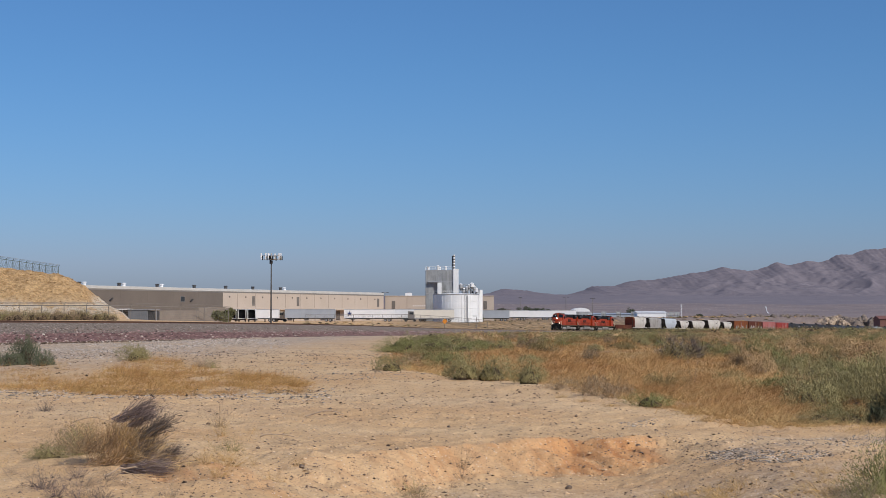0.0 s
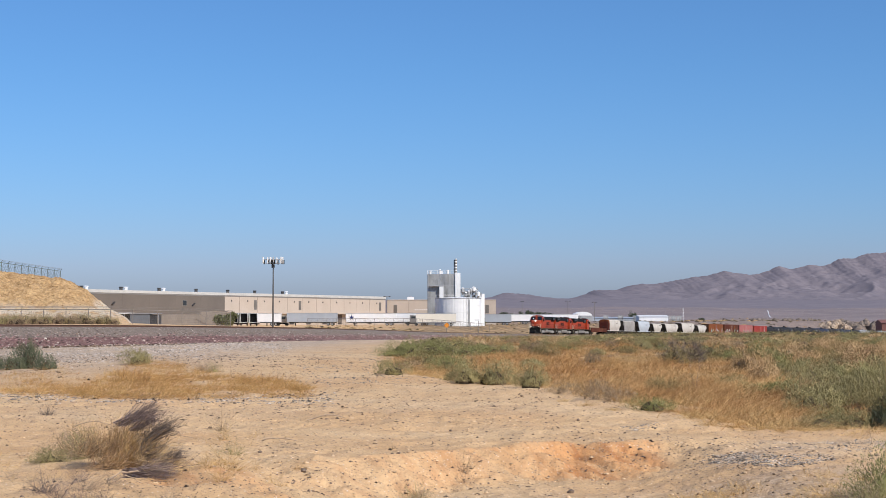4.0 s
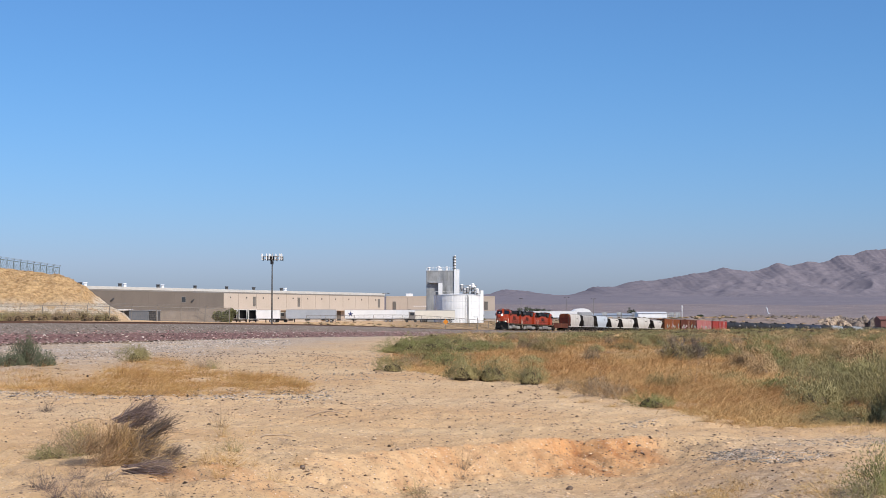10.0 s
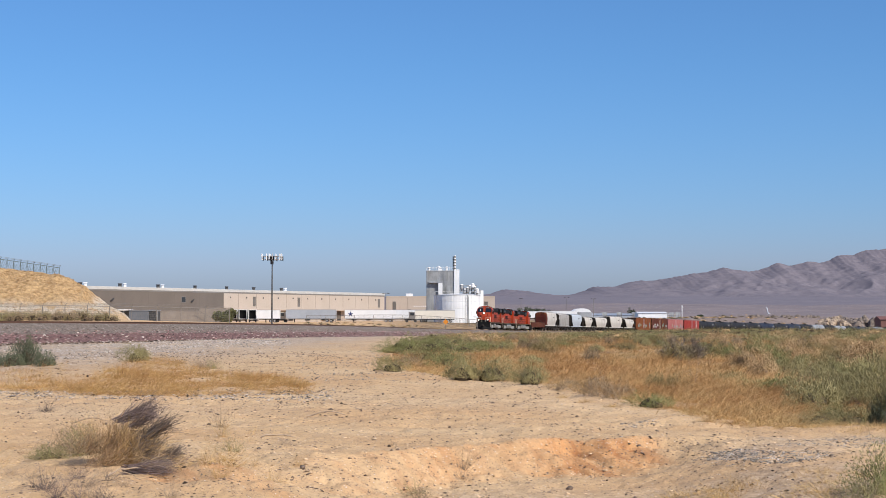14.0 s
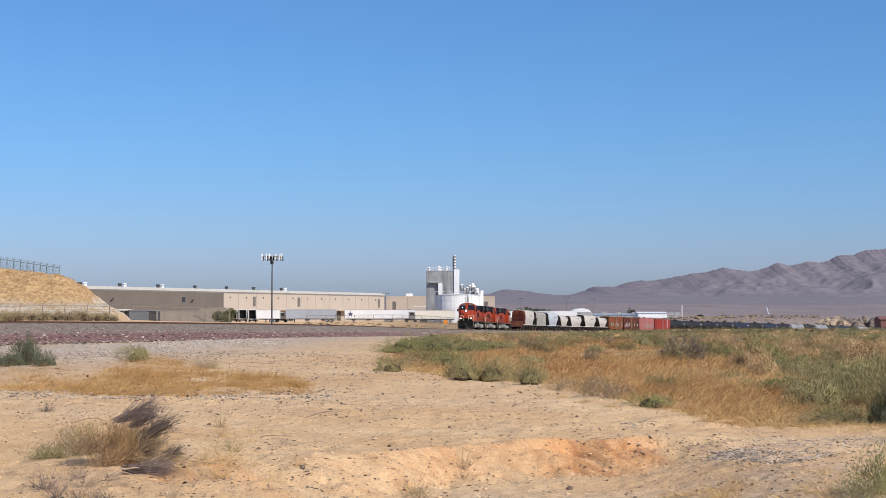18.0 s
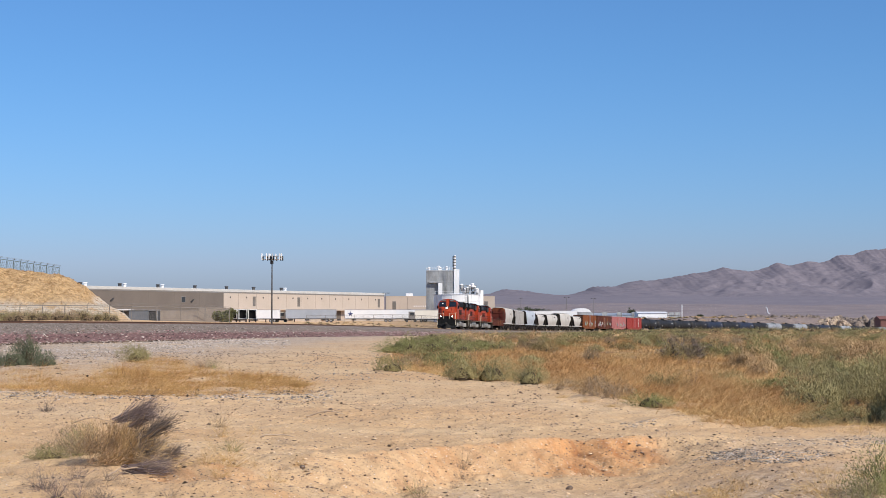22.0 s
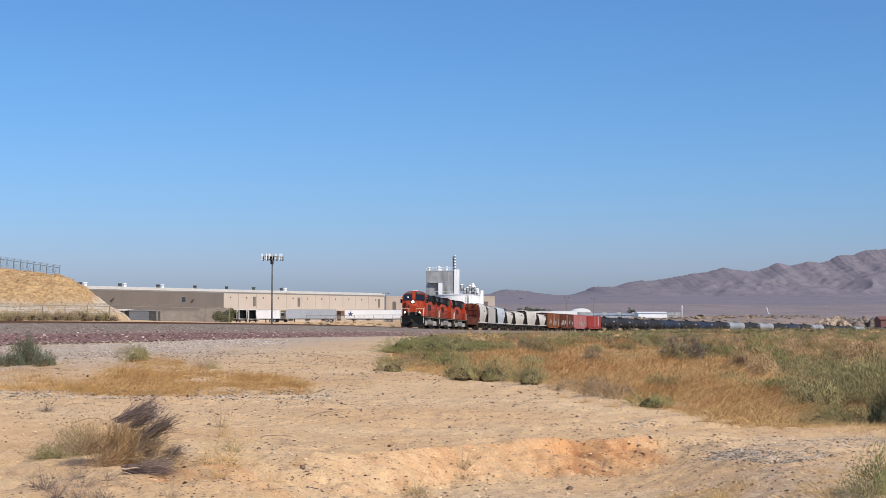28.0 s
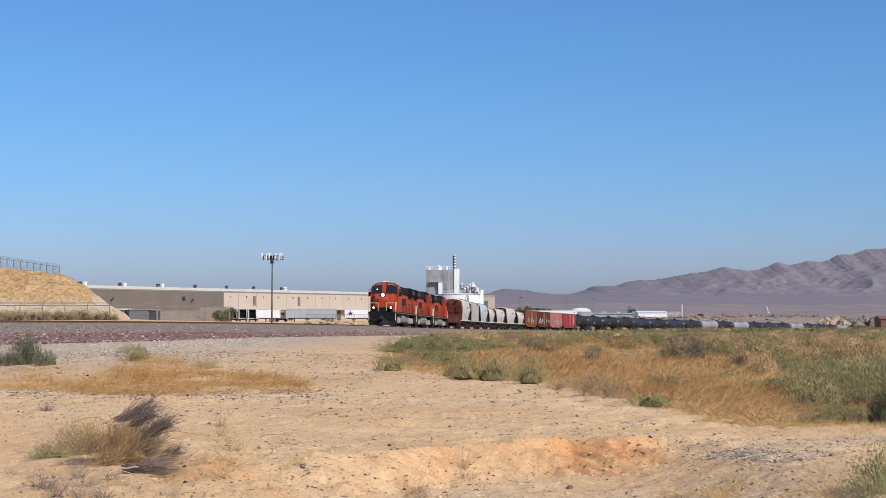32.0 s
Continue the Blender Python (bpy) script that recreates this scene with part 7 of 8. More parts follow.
    for xi, yi, di, p in zip(x, y, d, wave(x, y * 0.4, 24, 32)):
        if di > -14 or xi < -1.1:
            continue
        w, h = rng.uniform(0.7, 1.7), rng.uniform(0.25, 0.55)
        if rng.rand() < (0.72 if p > 0 else 0.32) * (0.7 if yi < 92 else 0.06 if xi < 0.16 * yi else 0.3):
            put("dry_mound" if rng.rand() < 0.6 else "straw_mound", xi, yi, w * 0.8, h * 1.5)
        else:
            put(greens(rng.rand()) + "_mid", xi, yi, w, h)
    # far, up to the track
    x, y = spread_in_view(rng, 5200, 180, 760, 0.0, 0.36)
    keep = spaced(rng, x, y, 0.75, 0.003)
    x, y = x[keep], y[keep]
    d, _ = track_near(x, y)
    for xi, yi, di, p in zip(x, y, d, wave(x, y * 0.4, 60, 33)):
        if di > -9:
            continue
        w, h = rng.uniform(0.8, 1.9), rng.uniform(0.35, 0.75) + 0.35 * (xi > 28)
        if rng.rand() < (0.10 if p > 0 else 0.02):
            put("dry_far", xi, yi, w, h)
        else:
            put(greens(rng.rand()) + "_far", xi, yi, w, h)
    # beyond the track, and over the low rises
    x, y = spread_in_view(rng, 2400, 300, 1100, -0.09, 0.34)
    d, _ = track_near(x, y)
    for xi, yi, di in zip(x, y, d):
        if di < 11 or (xi < 8 and yi > 420):
            continue
        k = 1 + (yi > 700) * 0.8
        put(("sage_far", "olive_far", "dry_far")[rng.randint(3)], xi, yi, rng.uniform(0.8, 1.6) * k, rng.uniform(0.3, 0.7) * k)
    # tufts on the washed bank behind the track
    x, y = spread_in_view(rng, 420, 280, 430, -0.07, 0.06)
    d, _ = track_near(x, y)
    for xi, yi, di in zip(x, y, d):
        if di > 7:
            put(("sage_far", "olive_far", "dry_far")[rng.randint(3)], xi, yi, rng.uniform(0.4, 1.0), rng.uniform(0.2, 0.5))
    # scrub at the foot of the cut hill
    x, y = spread_in_view(rng, 260, 196, 218, -0.36, -0.215)
    for xi, yi in zip(x, y):
        put(("sage_mid", "olive_mid", "grey_far", "grey_far")[rng.randint(4)], xi, yi, rng.uniform(0.7, 1.5), rng.uniform(0.7, 2.0))
    names = {"sage": ("sagebrush", sage, SAGE, "grey-green sagebrush covering the flat"), "green": ("green_scrub", sage, GREEN, "fresh green low desert scrub"),
             "olive": ("olive_scrub", sage, OLIVE, "dull olive desert scrub in clumps"), "dry": ("dry_brush", dry, RUSSET, "dry russet-tan brush covering the flat"),
             "straw": ("straw_brush", dry, STRAW, "pale straw grass among russet brush"),
             "grey_far": ("hillside_scrub", sage_mid, TWIG_LEAF, "grey-tan leafless scrub at the foot of a hill"), "sage_far": ("distant_sagebrush", sage_far, SAGE, "grey-green sagebrush far across the flat"), "green_far": ("distant_green_scrub", sage_far, GREEN, "green scrub far across the flat"),
             "olive_far": ("distant_olive_scrub", sage_far, OLIVE, "olive scrub far across the flat"), "grey": ("grey_scrub", sage, TWIG_LEAF, "grey-brown dried scrub among straw"), "dry_mid": ("russet_brush", dry_mid, RUSSET, "dry russet-tan brush across the flat"), "straw_mid": ("pale_brush", dry_mid, STRAW, "pale straw grass across the flat"), "dry_mound": ("mounded_brush", dry_mound, DULL_RUSSET, "russet brush in low mounds across the flat"), "sage_mid": ("grey_sagebrush", sage_mid, SAGE, "grey-green sagebrush across the flat"), "olive_mid": ("dull_scrub", sage_mid, OLIVE, "olive scrub across the flat"), "green_mid": ("fresh_scrub", sage_mid, GREEN, "green scrub across the flat"), "dry_dome": ("rounded_russet_brush", dome, DULL_RUSSET, "rounded mounds of dry russet brush"), "straw_dome": ("rounded_straw_brush", dome, DOME_STRAW, "rounded mounds of pale dry brush"), "straw_mound": ("distant_straw_brush", dry_mound, DOME_STRAW, "pale straw brush in mounds across the flat"), "dry_far": ("distant_dry_brush", dry_far, DOME_STRAW, "dry tan brush far across the flat")}
    for i, (kind, rows) in enumerate(sorted(lots.items())):
        r = np.array(rows)
        name, forms, mat, label = names[kind]
        # dark hearts put shade behind the leaves of the scattered scrub
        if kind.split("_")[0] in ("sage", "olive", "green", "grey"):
            scatter("shrub_wood", wood if "_" not in kind else wood_mid, r[:, 0], r[:, 1], r[:, 2], r[:, 3], SHADE_WOOD, "woody hearts of desert scrub, darkened for inner shade", "scrub", 60 + i)
        scatter(name, forms, r[:, 0], r[:, 1], r[:, 2], r[:, 3], mat, label, "scrub", 60 + i, spin=0.9 if kind in ("dry", "straw") else 1.6 if kind in ("dry_mid", "straw_mid") else 2 * math.pi)


make_field()


TAN_GRASS = surface("tan_dry_grass", (0.45, 0.265, 0.09), (0.60, 0.40, 0.165), 0.8, 0.85, island=0.4, bump=0)


def make_grass():
    rng = np.random.RandomState(7)
    forms = [tuft(70 + i, 40, 0.5, 1.0, 0.022, 0.6, 2, 0.25, 0.3) for i in range(6)]
    # the dry grass beside the service road
    # a triangle that thins out to a gravelly corner
    n = 5200
    u, v = rng.uniform(-800, -220, n), rng.uniform(68, 144, n)
    top = np.interp(u, [-784, -724, -674, -634, -584, -534, -484, -434, -364, -304, -264, -224], [88, 92, 80, 112, 95, 72, 76, 90, 100, 104, 112, 126])
    foot = np.interp(u, [-784, -634, -484, -364, -264, -224], [134, 137, 142, 143, 137, 131])
    x, y = spot(u, v)
    clump = rough(x, y, 1.6, 49)
    inner = smooth01((v - top + 5 * clump + 2) / 7) * smooth01((foot - v + 4 * clump + 2) / 5)
    thin = np.where((u < -634) & (v < 122), 0.30, 1.0) * np.where(u < -634, 0.75, 1.0)
    keep = rng.rand(n) < inner * thin * smooth01((clump + 0.75) / 0.6)
    x, y, v = x[keep], y[keep], v[keep]
    n = len(x)
    w, h, some = rng.uniform(0.2, 0.45, n), rng.uniform(0.12, 0.38, n) * (1 + 0.5 * wave(x, y, 3.4, 42)) * np.where(v > 132, 0.6, 1.0), rng.rand(n) < 0.3
    scatter("dry_grass", forms, x[~some], y[~some], w[~some], h[~some], TAN_GRASS, "tan dry grass in a loose patch on gravel", "grass", 43, spin=1.2)
    scatter("russet_grass", forms, x[some], y[some], w[some], h[some], RUSSET, "russet dry grass in a loose patch on gravel", "grass", 44, spin=1.2)
    # straw fringe along the brush, and thin stubble on the lot
    x = rng.uniform(-1.9, 6.5, 1900)
    y = field_edge(x) + rng.normal(0.35, 0.5, 1900)
    x2, y2 = rng.uniform(1.8, 5.0, 900), rng.uniform(13.7, 16.4, 900)
    keep = wave(x2, y2, 1.2, 44) > 0.1
    x3 = rng.uniform(-5.5, -2.0, 300)
    y3 = rng.uniform(15.5, 21, 300)
    keep3 = wave(x3, y3, 1.5, 45) > 0.25
    x, y = np.concatenate([x, x2[keep], x3[keep3]]), np.concatenate([y, y2[keep], y3[keep3]])
    n = len(x)
    scatter("dry_stubble", [tuft(80 + i, 26, 0.5, 1.0, 0.022, 0.7, 2, 0.25) for i in range(5)], x, y, rng.uniform(0.12, 0.30, n), rng.uniform(0.07, 0.27, n), STRAW,
            "short straw-coloured stubble on bare dirt", "grass", 46)


make_grass()


def make_stones():
    rng = np.random.RandomState(9)
    oct_v = np.array([(1, 0, 0), (-1, 0, 0), (0, 1, 0), (0, -1, 0), (0, 0, 0.75), (0, 0, -0.6), (0.6, 0.6, 0.35), (-0.6, -0.5, 0.4)])
    oct_f = np.array([(0, 6, 4), (6, 2, 4), (2, 1, 4), (1, 7, 4), (7, 3, 4), (3, 0, 4), (0, 2, 6), (1, 3, 7), (2, 0, 5), (1, 2, 5), (3, 1, 5), (0, 3, 5)])
    forms = []
    for _ in range(10):
        forms.append((oct_v * rng.uniform(0.65, 1.25, (8, 1)) * np.array([1, rng.uniform(0.7, 1), rng.uniform(0.5, 0.9)]), oct_f))
    x, y = spread_in_view(rng, 62000, 13.2, 62, -0.32, 0.32)
    band = 0.7 * np.exp(-((y - 29) / 5.0) ** 2) + 0.8 * np.exp(-((y - 31.3 + 0.1 * x) / 0.8) ** 2) * (x < -1) + 0.22 + 0.35 * smooth01((19.5 - y) / 2) + 0.7 * np.exp(-((y - 54) / 9.0) ** 2) * (x < -4)
    keep = (rng.rand(len(x)) < band * (0.25 + 0.9 * smooth01(rough(x, y, 1.1, 57) + 0.4))) & (y < field_edge(x) + 0.5)
    x, y = x[keep], y[keep]
    size = 0.006 + 0.028 * rng.rand(len(x)) ** 7 + 0.0005 * (y - 13)
    scatter("loose_stones", forms, x, y, size, size * rng.uniform(0.8, 1.3, len(x)), STONES, "grey and brown stones strewn over dirt", "stones", 47, 0.004)
    # a thin spread of grey stones where the road bends round the brush
    n = 6500
    x, y = rng.normal(-2.4, 1.5, n), rng.uniform(36, 72, n)
    keep = (y < field_edge(x) + 1.5) & (rng.rand(n) < 0.4 + 0.6 * smooth01(rough(x, y, 2.5, 55) + 0.3))
    x, y = x[keep], y[keep]
    s = 0.014 + 0.03 * rng.rand(len(x)) ** 3
    scatter("road_gravel", forms, x, y, s, s, GREY_STONES, "grey stones spread thinly over the dirt road", "gravel", 56, 0.004)
    # clods of the same pale earth
    x, y = spread_in_view(rng, 26000, 15.2, 44, -0.32, 0.32)
    keep = (rng.rand(len(x)) < 0.25 + 0.55 * smooth01(rough(x, y, 1.4, 52) + 0.35)) & (y < field_edge(x) + 0.2)
    x, y = x[keep], y[keep]
    size = 0.008 + 0.035 * rng.rand(len(x)) ** 3
    scatter("earth_clods", forms, x, y, size, size * rng.uniform(0.5, 0.8, len(x)), CLOD, "small crumbled clods of pale earth", "clods", 53, 0.003)
    # spills of grey gravel: across, down, half as wide, half as deep, how many
    for right, down, wide, deep, n, big in ((572, 246, 118, 11, 2300, 0.021), (500, 250, 70, 14, 360, 0.018), (350, 190, 40, 4, 240, 0.022), (690, 224, 110, 6, 800, 0.02), (740, 216, 60, 4, 260, 0.02), (460, 222, 170, 10, 260, 0.016)):
        a, r = rng.uniform(0, 2 * math.pi, n), np.sqrt(rng.uniform(0, 1, n))
        x, y = spot(right + wide * r * np.cos(a) + rng.normal(0, 5, n), down + deep * r * np.sin(a) + 2.5 * np.sin(right * 0.1 + 5 * r * np.cos(a)))
        s = rng.uniform(0.4, 1.0, n) * big
        pale = rng.rand(n) < 0.14
        scatter("spilled_gravel", forms, x[~pale], y[~pale], s[~pale], s[~pale], GREY_STONES, "grey gravel spilled in a patch on dirt", "gravel", 48, 0.003)
        scatter("spilled_gravel", forms, x[pale], y[pale], s[pale], s[pale], PALE_STONES, "pale chips among gravel spilled on dirt", "gravel", 49, 0.003)
    # dark stones that lie in loose swarms on the lot
    for right, down, wide, deep, n in ((-150, 158, 210, 16, 260), (-330, 150, 120, 12, 160), (60, 170, 160, 14, 130), (240, 196, 160, 14, 110), (-60, 214, 300, 30, 130), (-620, 190, 140, 30, 90), (380, 262, 240, 40, 120), (470, 222, 190, 16, 300), (640, 244, 150, 22, 260), (-300, 290, 380, 24, 160)):
        x, y = spot(right + wide * rng.normal(0, 0.6, n), down + np.clip(deep * rng.normal(0, 0.6, n), -2.2 * deep, 1.4 * deep))
        keep = y < field_edge(x)
        x, y = x[keep], y[keep]
        s = (0.6 + 0.016 * y) * (0.011 + 0.017 * rng.rand(len(x)) ** 2)
        scatter("dark_stones", forms, x, y, s, s, DARK_ROCK, "dark brown stones in loose swarms on dirt", "stones", 62, 0.004)
    # the line of coarse gravel at the foot of the dry grass
    n = 3400
    u = rng.uniform(-800, -190, n)
    x, y = spot(u, 139 + 5 * rng.normal(0, 1, n) - 4 * smooth01((-560 - u) / 150) + 6 * smooth01((u + 330) / 100) * rng.uniform(-1, 1, n))
    s = 0.010 + 0.032 * rng.rand(n) ** 2.2
    pale = rng.rand(n) < 0.35
    scatter("verge_gravel", forms, x[~pale], y[~pale], s[~pale], s[~pale] * 0.9, GREY_STONES, "grey gravel along the foot of dry grass", "gravel", 58, 0.003)
    scatter("verge_gravel", forms, x[pale], y[pale], s[pale], s[pale] * 0.9, PALE_STONES, "pale gravel along the foot of dry grass", "gravel", 59, 0.003)
    # lumps of broken earth on the cut hill
    n = 5200
    x, y = rng.uniform(-82, -50, n), rng.uniform(217, 246, n)
    up = hill_lift(x, y)
    keep = (up > 0.7) & (rng.rand(n) < 0.35 + 0.65 * smooth01(rough(x, y, 4, 60) + 0.3))
    x, y = x[keep], y[keep]
    s = 0.06 + 0.24 * rng.rand(len(x)) ** 3
    scatter("hill_clods", forms, x, y, s, s * 0.8, HILL_CLOD, "broken lumps of tan earth on a cut slope", "clods", 61, 0.05)
    # pale gravel below the track
    n = 17000
    y = rng.uniform(48, 88, n)
    x = y * rng.uniform(-0.31, -0.10, n)
    d, _ = track_near(x, y)
    keep = (d < -4.2) & (rng.rand(n) < smooth01((d + 20) / 12) * (0.35 + 0.65 * smooth01((wave(x, y, 7, 51) + 0.6) / 0.8)))
    x, y = x[keep], y[keep]
    s = rng.uniform(0.02, 0.06, len(x))
    dark = rng.rand(len(x)) < 0.35
    scatter("dark_gravel", forms, x[dark], y[dark], s[dark], s[dark], GREY_STONES, "dark grey gravel strewn below the track", "gravel", 54, 0.004)
    x, y, s = x[~dark], y[~dark], s[~dark]
    scatter("pale_gravel", forms, x, y, s, s * 0.9, PALE_STONES, "pale grey gravel strewn below the track", "gravel", 50, 0.004)
    # crushed rock on the side of the track bed
    n = 15000
    ss = rng.uniform(-105, 60, n)
    side = rng.uniform(1.6, 5.6, n)
    prof = np.interp(side, [1.75, 2.0, 2.75, 3.7, 5.6], [-0.20, -0.26, -0.62, -1.02, -1.04])
    px, py, pz, pa = (np.interp(ss, PATH_S, q) for q in (PATH_X, PATH_Y, PATH_Z, _turn))
    sets = []
    for i in range(n):
        v, f = forms[rng.randint(10)]
        k = rng.uniform(0.03, 0.085)
        sets.append((v * k + np.array([px[i] + side[i] * math.cos(pa[i]), py[i] - side[i] * math.sin(pa[i]), pz[i] + prof[i] + 0.01]), f))
    low = (side > 2.5) & (side < 4.2)
    pale = rng.rand(n) < 0.12
    v, f = merge([q for q, l in zip(sets, pale) if l])
    tagged(new("pale_ballast_stones", quick_mesh("pale_ballast_stones", v, f, PALE_STONES)), "pale stones among crushed rock on the track bed", "ballast", kind="stuff")
    low = np.where(pale, 2, low)
    for name, want, mat, label in (("ballast_stones", False, STONES, "loose grey crushed rock on the track bed"), ("red_ballast_stones", True, RED_STONES, "loose red-purple crushed rock on the track bed")):
        v, f = merge([q for q, l in zip(sets, low) if l == want])
        tagged(new(name, quick_mesh(name, v, f, mat)), label, "ballast", kind="stuff")


DARK_ROCK = surface("dark_broken_rock", (0.10, 0.072, 0.055), (0.20, 0.145, 0.105), 12, 0.9, wear=(0.30, 0.22, 0.16), wear_at=(0.55, 0.7), wear_scale=15, bump=0.5)
GREY_STONES = surface("grey_stone", (0.165, 0.135, 0.107), (0.37, 0.315, 0.255), 4, 0.9, island=0.75)
CLOD = surface("earth_clod", (0.50, 0.345, 0.205), (0.66, 0.47, 0.295), 4, 0.95, island=0.3)
matte(CLOD, 0.15)
HILL_CLOD = surface("tan_hill_clod", (0.30, 0.175, 0.075), (0.48, 0.30, 0.14), 1.5, 0.95, island=0.35)
matte(HILL_CLOD, 0.15)
PALE_STONES = surface("pale_stone", (0.40, 0.345, 0.30), (0.58, 0.50, 0.43), 4, 0.9, island=0.5)
RED_STONES = surface("red_stone", (0.16, 0.09, 0.085), (0.30, 0.19, 0.175), 4, 0.9, island=0.85)
make_stones()


BROWN_TWIG = surface("brown_dead_twig", (0.33, 0.20, 0.10), (0.50, 0.33, 0.175), 6, 0.9, island=0.45, bump=0)


def make_bushes():
    # the dead tumbleweed in the foreground, in wind-combed lobes
    t = thing("dead_bush", pose(-3.15, 16.6, ground_at(-3.15, 16.6) - 0.03), "dead grey-brown bush with wind-combed brittle twigs", "bush")
    k = 16.6 / LENS
    # each lobe runs from its root to its tip (across, up), in hundredths of the lens
    for name, root, tip, patch, droop, spread, seed, mat, n, width in (
            ("upper_branch", (-58, 80), (28, 112), (0.07, 0.14, 0.05), -0.22, 0.15, 1, MAUVE_TWIG, 190, 0.006),
            ("upper_branch", (-35, 72), (26, 106), (0.06, 0.12, 0.03), -0.18, 0.16, 2, MAUVE_TWIG, 110, 0.007),
            ("middle_branch", (-10, 52), (50, 94), (0.06, 0.10, 0.04), -0.15, 0.14, 3, DARK_TWIG, 170, 0.007),
            ("stem", (-18, 20), (-22, 92), (0.05, 0.08, 0.05), 0.0, 0.16, 4, DARK_TWIG, 60, 0.012),
            ("stem", (-72, 20), (-50, 88), (0.10, 0.12, 0.05), 0.0, 0.22, 14, BROWN_TWIG, 120, 0.008),
            ("stem", (-52, 30), (-30, 96), (0.10, 0.10, 0.05), 0.0, 0.25, 15, STRAW, 90, 0.007),
            # dark twigs that stand for the shadow at the bush's core
            ("heart", (-18, 16), (6, 56), (0.10, 0.14, 0.12), 0.0, 0.5, 5, DARK_TWIG, 210, 0.008),
            ("brown_branch", (-78, 8), (-30, 48), (0.17, 0.16, 0.06), -0.1, 0.8, 6, BROWN_TWIG, 170, 0.005),
            ("root_tangle", (-30, 6), (2, 44), (0.16, 0.14, 0.08), 0.0, 0.8, 16, TWIG, 240, 0.006),
            ("root_tangle", (10, 4), (44, 34), (0.14, 0.14, 0.05), -0.1, 0.7, 17, TWIG, 260, 0.006),
            ("straw_branch", (-72, 6), (14, 58), (0.15, 0.14, 0.05), -0.12, 0.45, 7, STRAW, 300, 0.006),
            ("straw_branch", (-40, 4), (28, 50), (0.16, 0.14, 0.04), -0.1, 0.45, 8, TWIG, 260, 0.006),
            ("left_branch", (-112, 22), (-96, 66), (0.22, 0.2, 0.10), -0.1, 0.9, 9, TWIG_LEAF, 260, 0.006),
            ("left_branch", (-100, 26), (-58, 84), (0.22, 0.2, 0.10), -0.1, 0.8, 10, BROWN_TWIG, 190, 0.005),
            ("fallen_branch", (-8, 0), (66, -6), (0.13, 0.16, 0.12), 0.05, 0.24, 11, MAUVE_TWIG, 380, 0.007),
            ("fallen_branch", (0, 6), (58, 12), (0.12, 0.12, 0.06), -0.10, 0.25, 12, TWIG, 120, 0.006),
            ("straw_branch", (-46, 18), (30, 62), (0.12, 0.10, 0.05), -0.1, 0.4, 18, STRAW, 160, 0.007),
            ("straw_branch", (-20, 2), (44, 22), (0.12, 0.12, 0.06), -0.1, 0.4, 19, STRAW, 130, 0.007),
            ("side_branch", (30, 20), (56, 36), (0.06, 0.08, 0.04), -0.1, 0.4, 13, DARK_TWIG, 110, 0.006)):
        way = np.array([tip[0] - root[0], 0, tip[1] - root[1]]) * k
        reach = float(np.linalg.norm(way))
        v, f = combed(seed, n, width, patch, way / reach + np.array([0, -0.05, -droop]), reach, (0, 0, droop), spread)
        v = v + np.array([root[0] * k, -0.75 if "fallen" in name else -0.2 if name == "brown_branch" else 0.05, max(root[1] * k, 0)])
        v[:, 2] = np.maximum(v[:, 2], 0.0)
        part(name, quick_mesh(name, v, f, mat), mat, t)
    def leafed(name, x, y, w, h, mat, seed, label, n=700, leaf=0.05, tw=0.014):
        return bush(name, x, y, w, h, (mound(seed, int(n * 3.6), leaf * 0.46, 0.36, 1, 0.4), mat, ""), (twiggy(seed + 1, 40, tw, 0.15, 0.2, 2), TWIG, "bare grey stems"), label)

    def bare(name, x, y, w, h, mat, seed, label, n=90, lean=(0, 0, 0), tw=0.012):
        return bush(name, x, y, w, h, (twiggy(seed, n, tw, 0.1, 0.35, 4, lean), mat, ""), None, label, lean)

    bare("dry_shrub", -7.3, 46.5, 1.25, 0.42, TWIG, 107, "low grey leafless shrub beside the road", 110)
    leafed("desert_shrub", -6.9, 46.0, 0.6, 0.35, SAGE, 109, "low grey-green shrub beside the road", 300)
    bare("dry_shrub", -6.3, 23.4, 0.32, 0.17, DARK_TWIG, 111, "tiny dark dead shrub on bare dirt", 60)
    bare("dry_shrub", -4.1, 18.2, 0.75, 0.40, STRAW, 113, "pale straw-coloured dry shrub on dirt", 190)
    leafed("desert_shrub", -4.39, 17.1, 0.42, 0.22, SAGE, 115, "small pale green shrub on dirt", 420, 0.04)
    leafed("desert_shrub", -4.12, 17.4, 0.62, 0.40, SAGE, 193, "pale grey-green shrub behind a dead bush", 700, 0.04)
    bare("dry_shrub", -2.9, 20.0, 0.40, 0.30, STRAW, 117, "thin pale weed on bare dirt", 40)
    bare("dry_shrub", 0.24, 17.9, 0.40, 0.29, TWIG, 119, "thin twiggy weed in the washed-out bank", 42)
    bare("dry_shrub", -0.30, 16.6, 0.5, 0.22, SAGE, 121, "thin grey-green weed on dirt", 60)
    bare("dry_shrub", -3.75, 14.5, 0.55, 0.26, DARK_TWIG, 123, "dark brittle weed on dirt", 90)
    bare("dry_shrub", -3.35, 14.3, 0.40, 0.22, TWIG, 125, "dead brown weed on dirt", 70, (0.4, 0, 0))
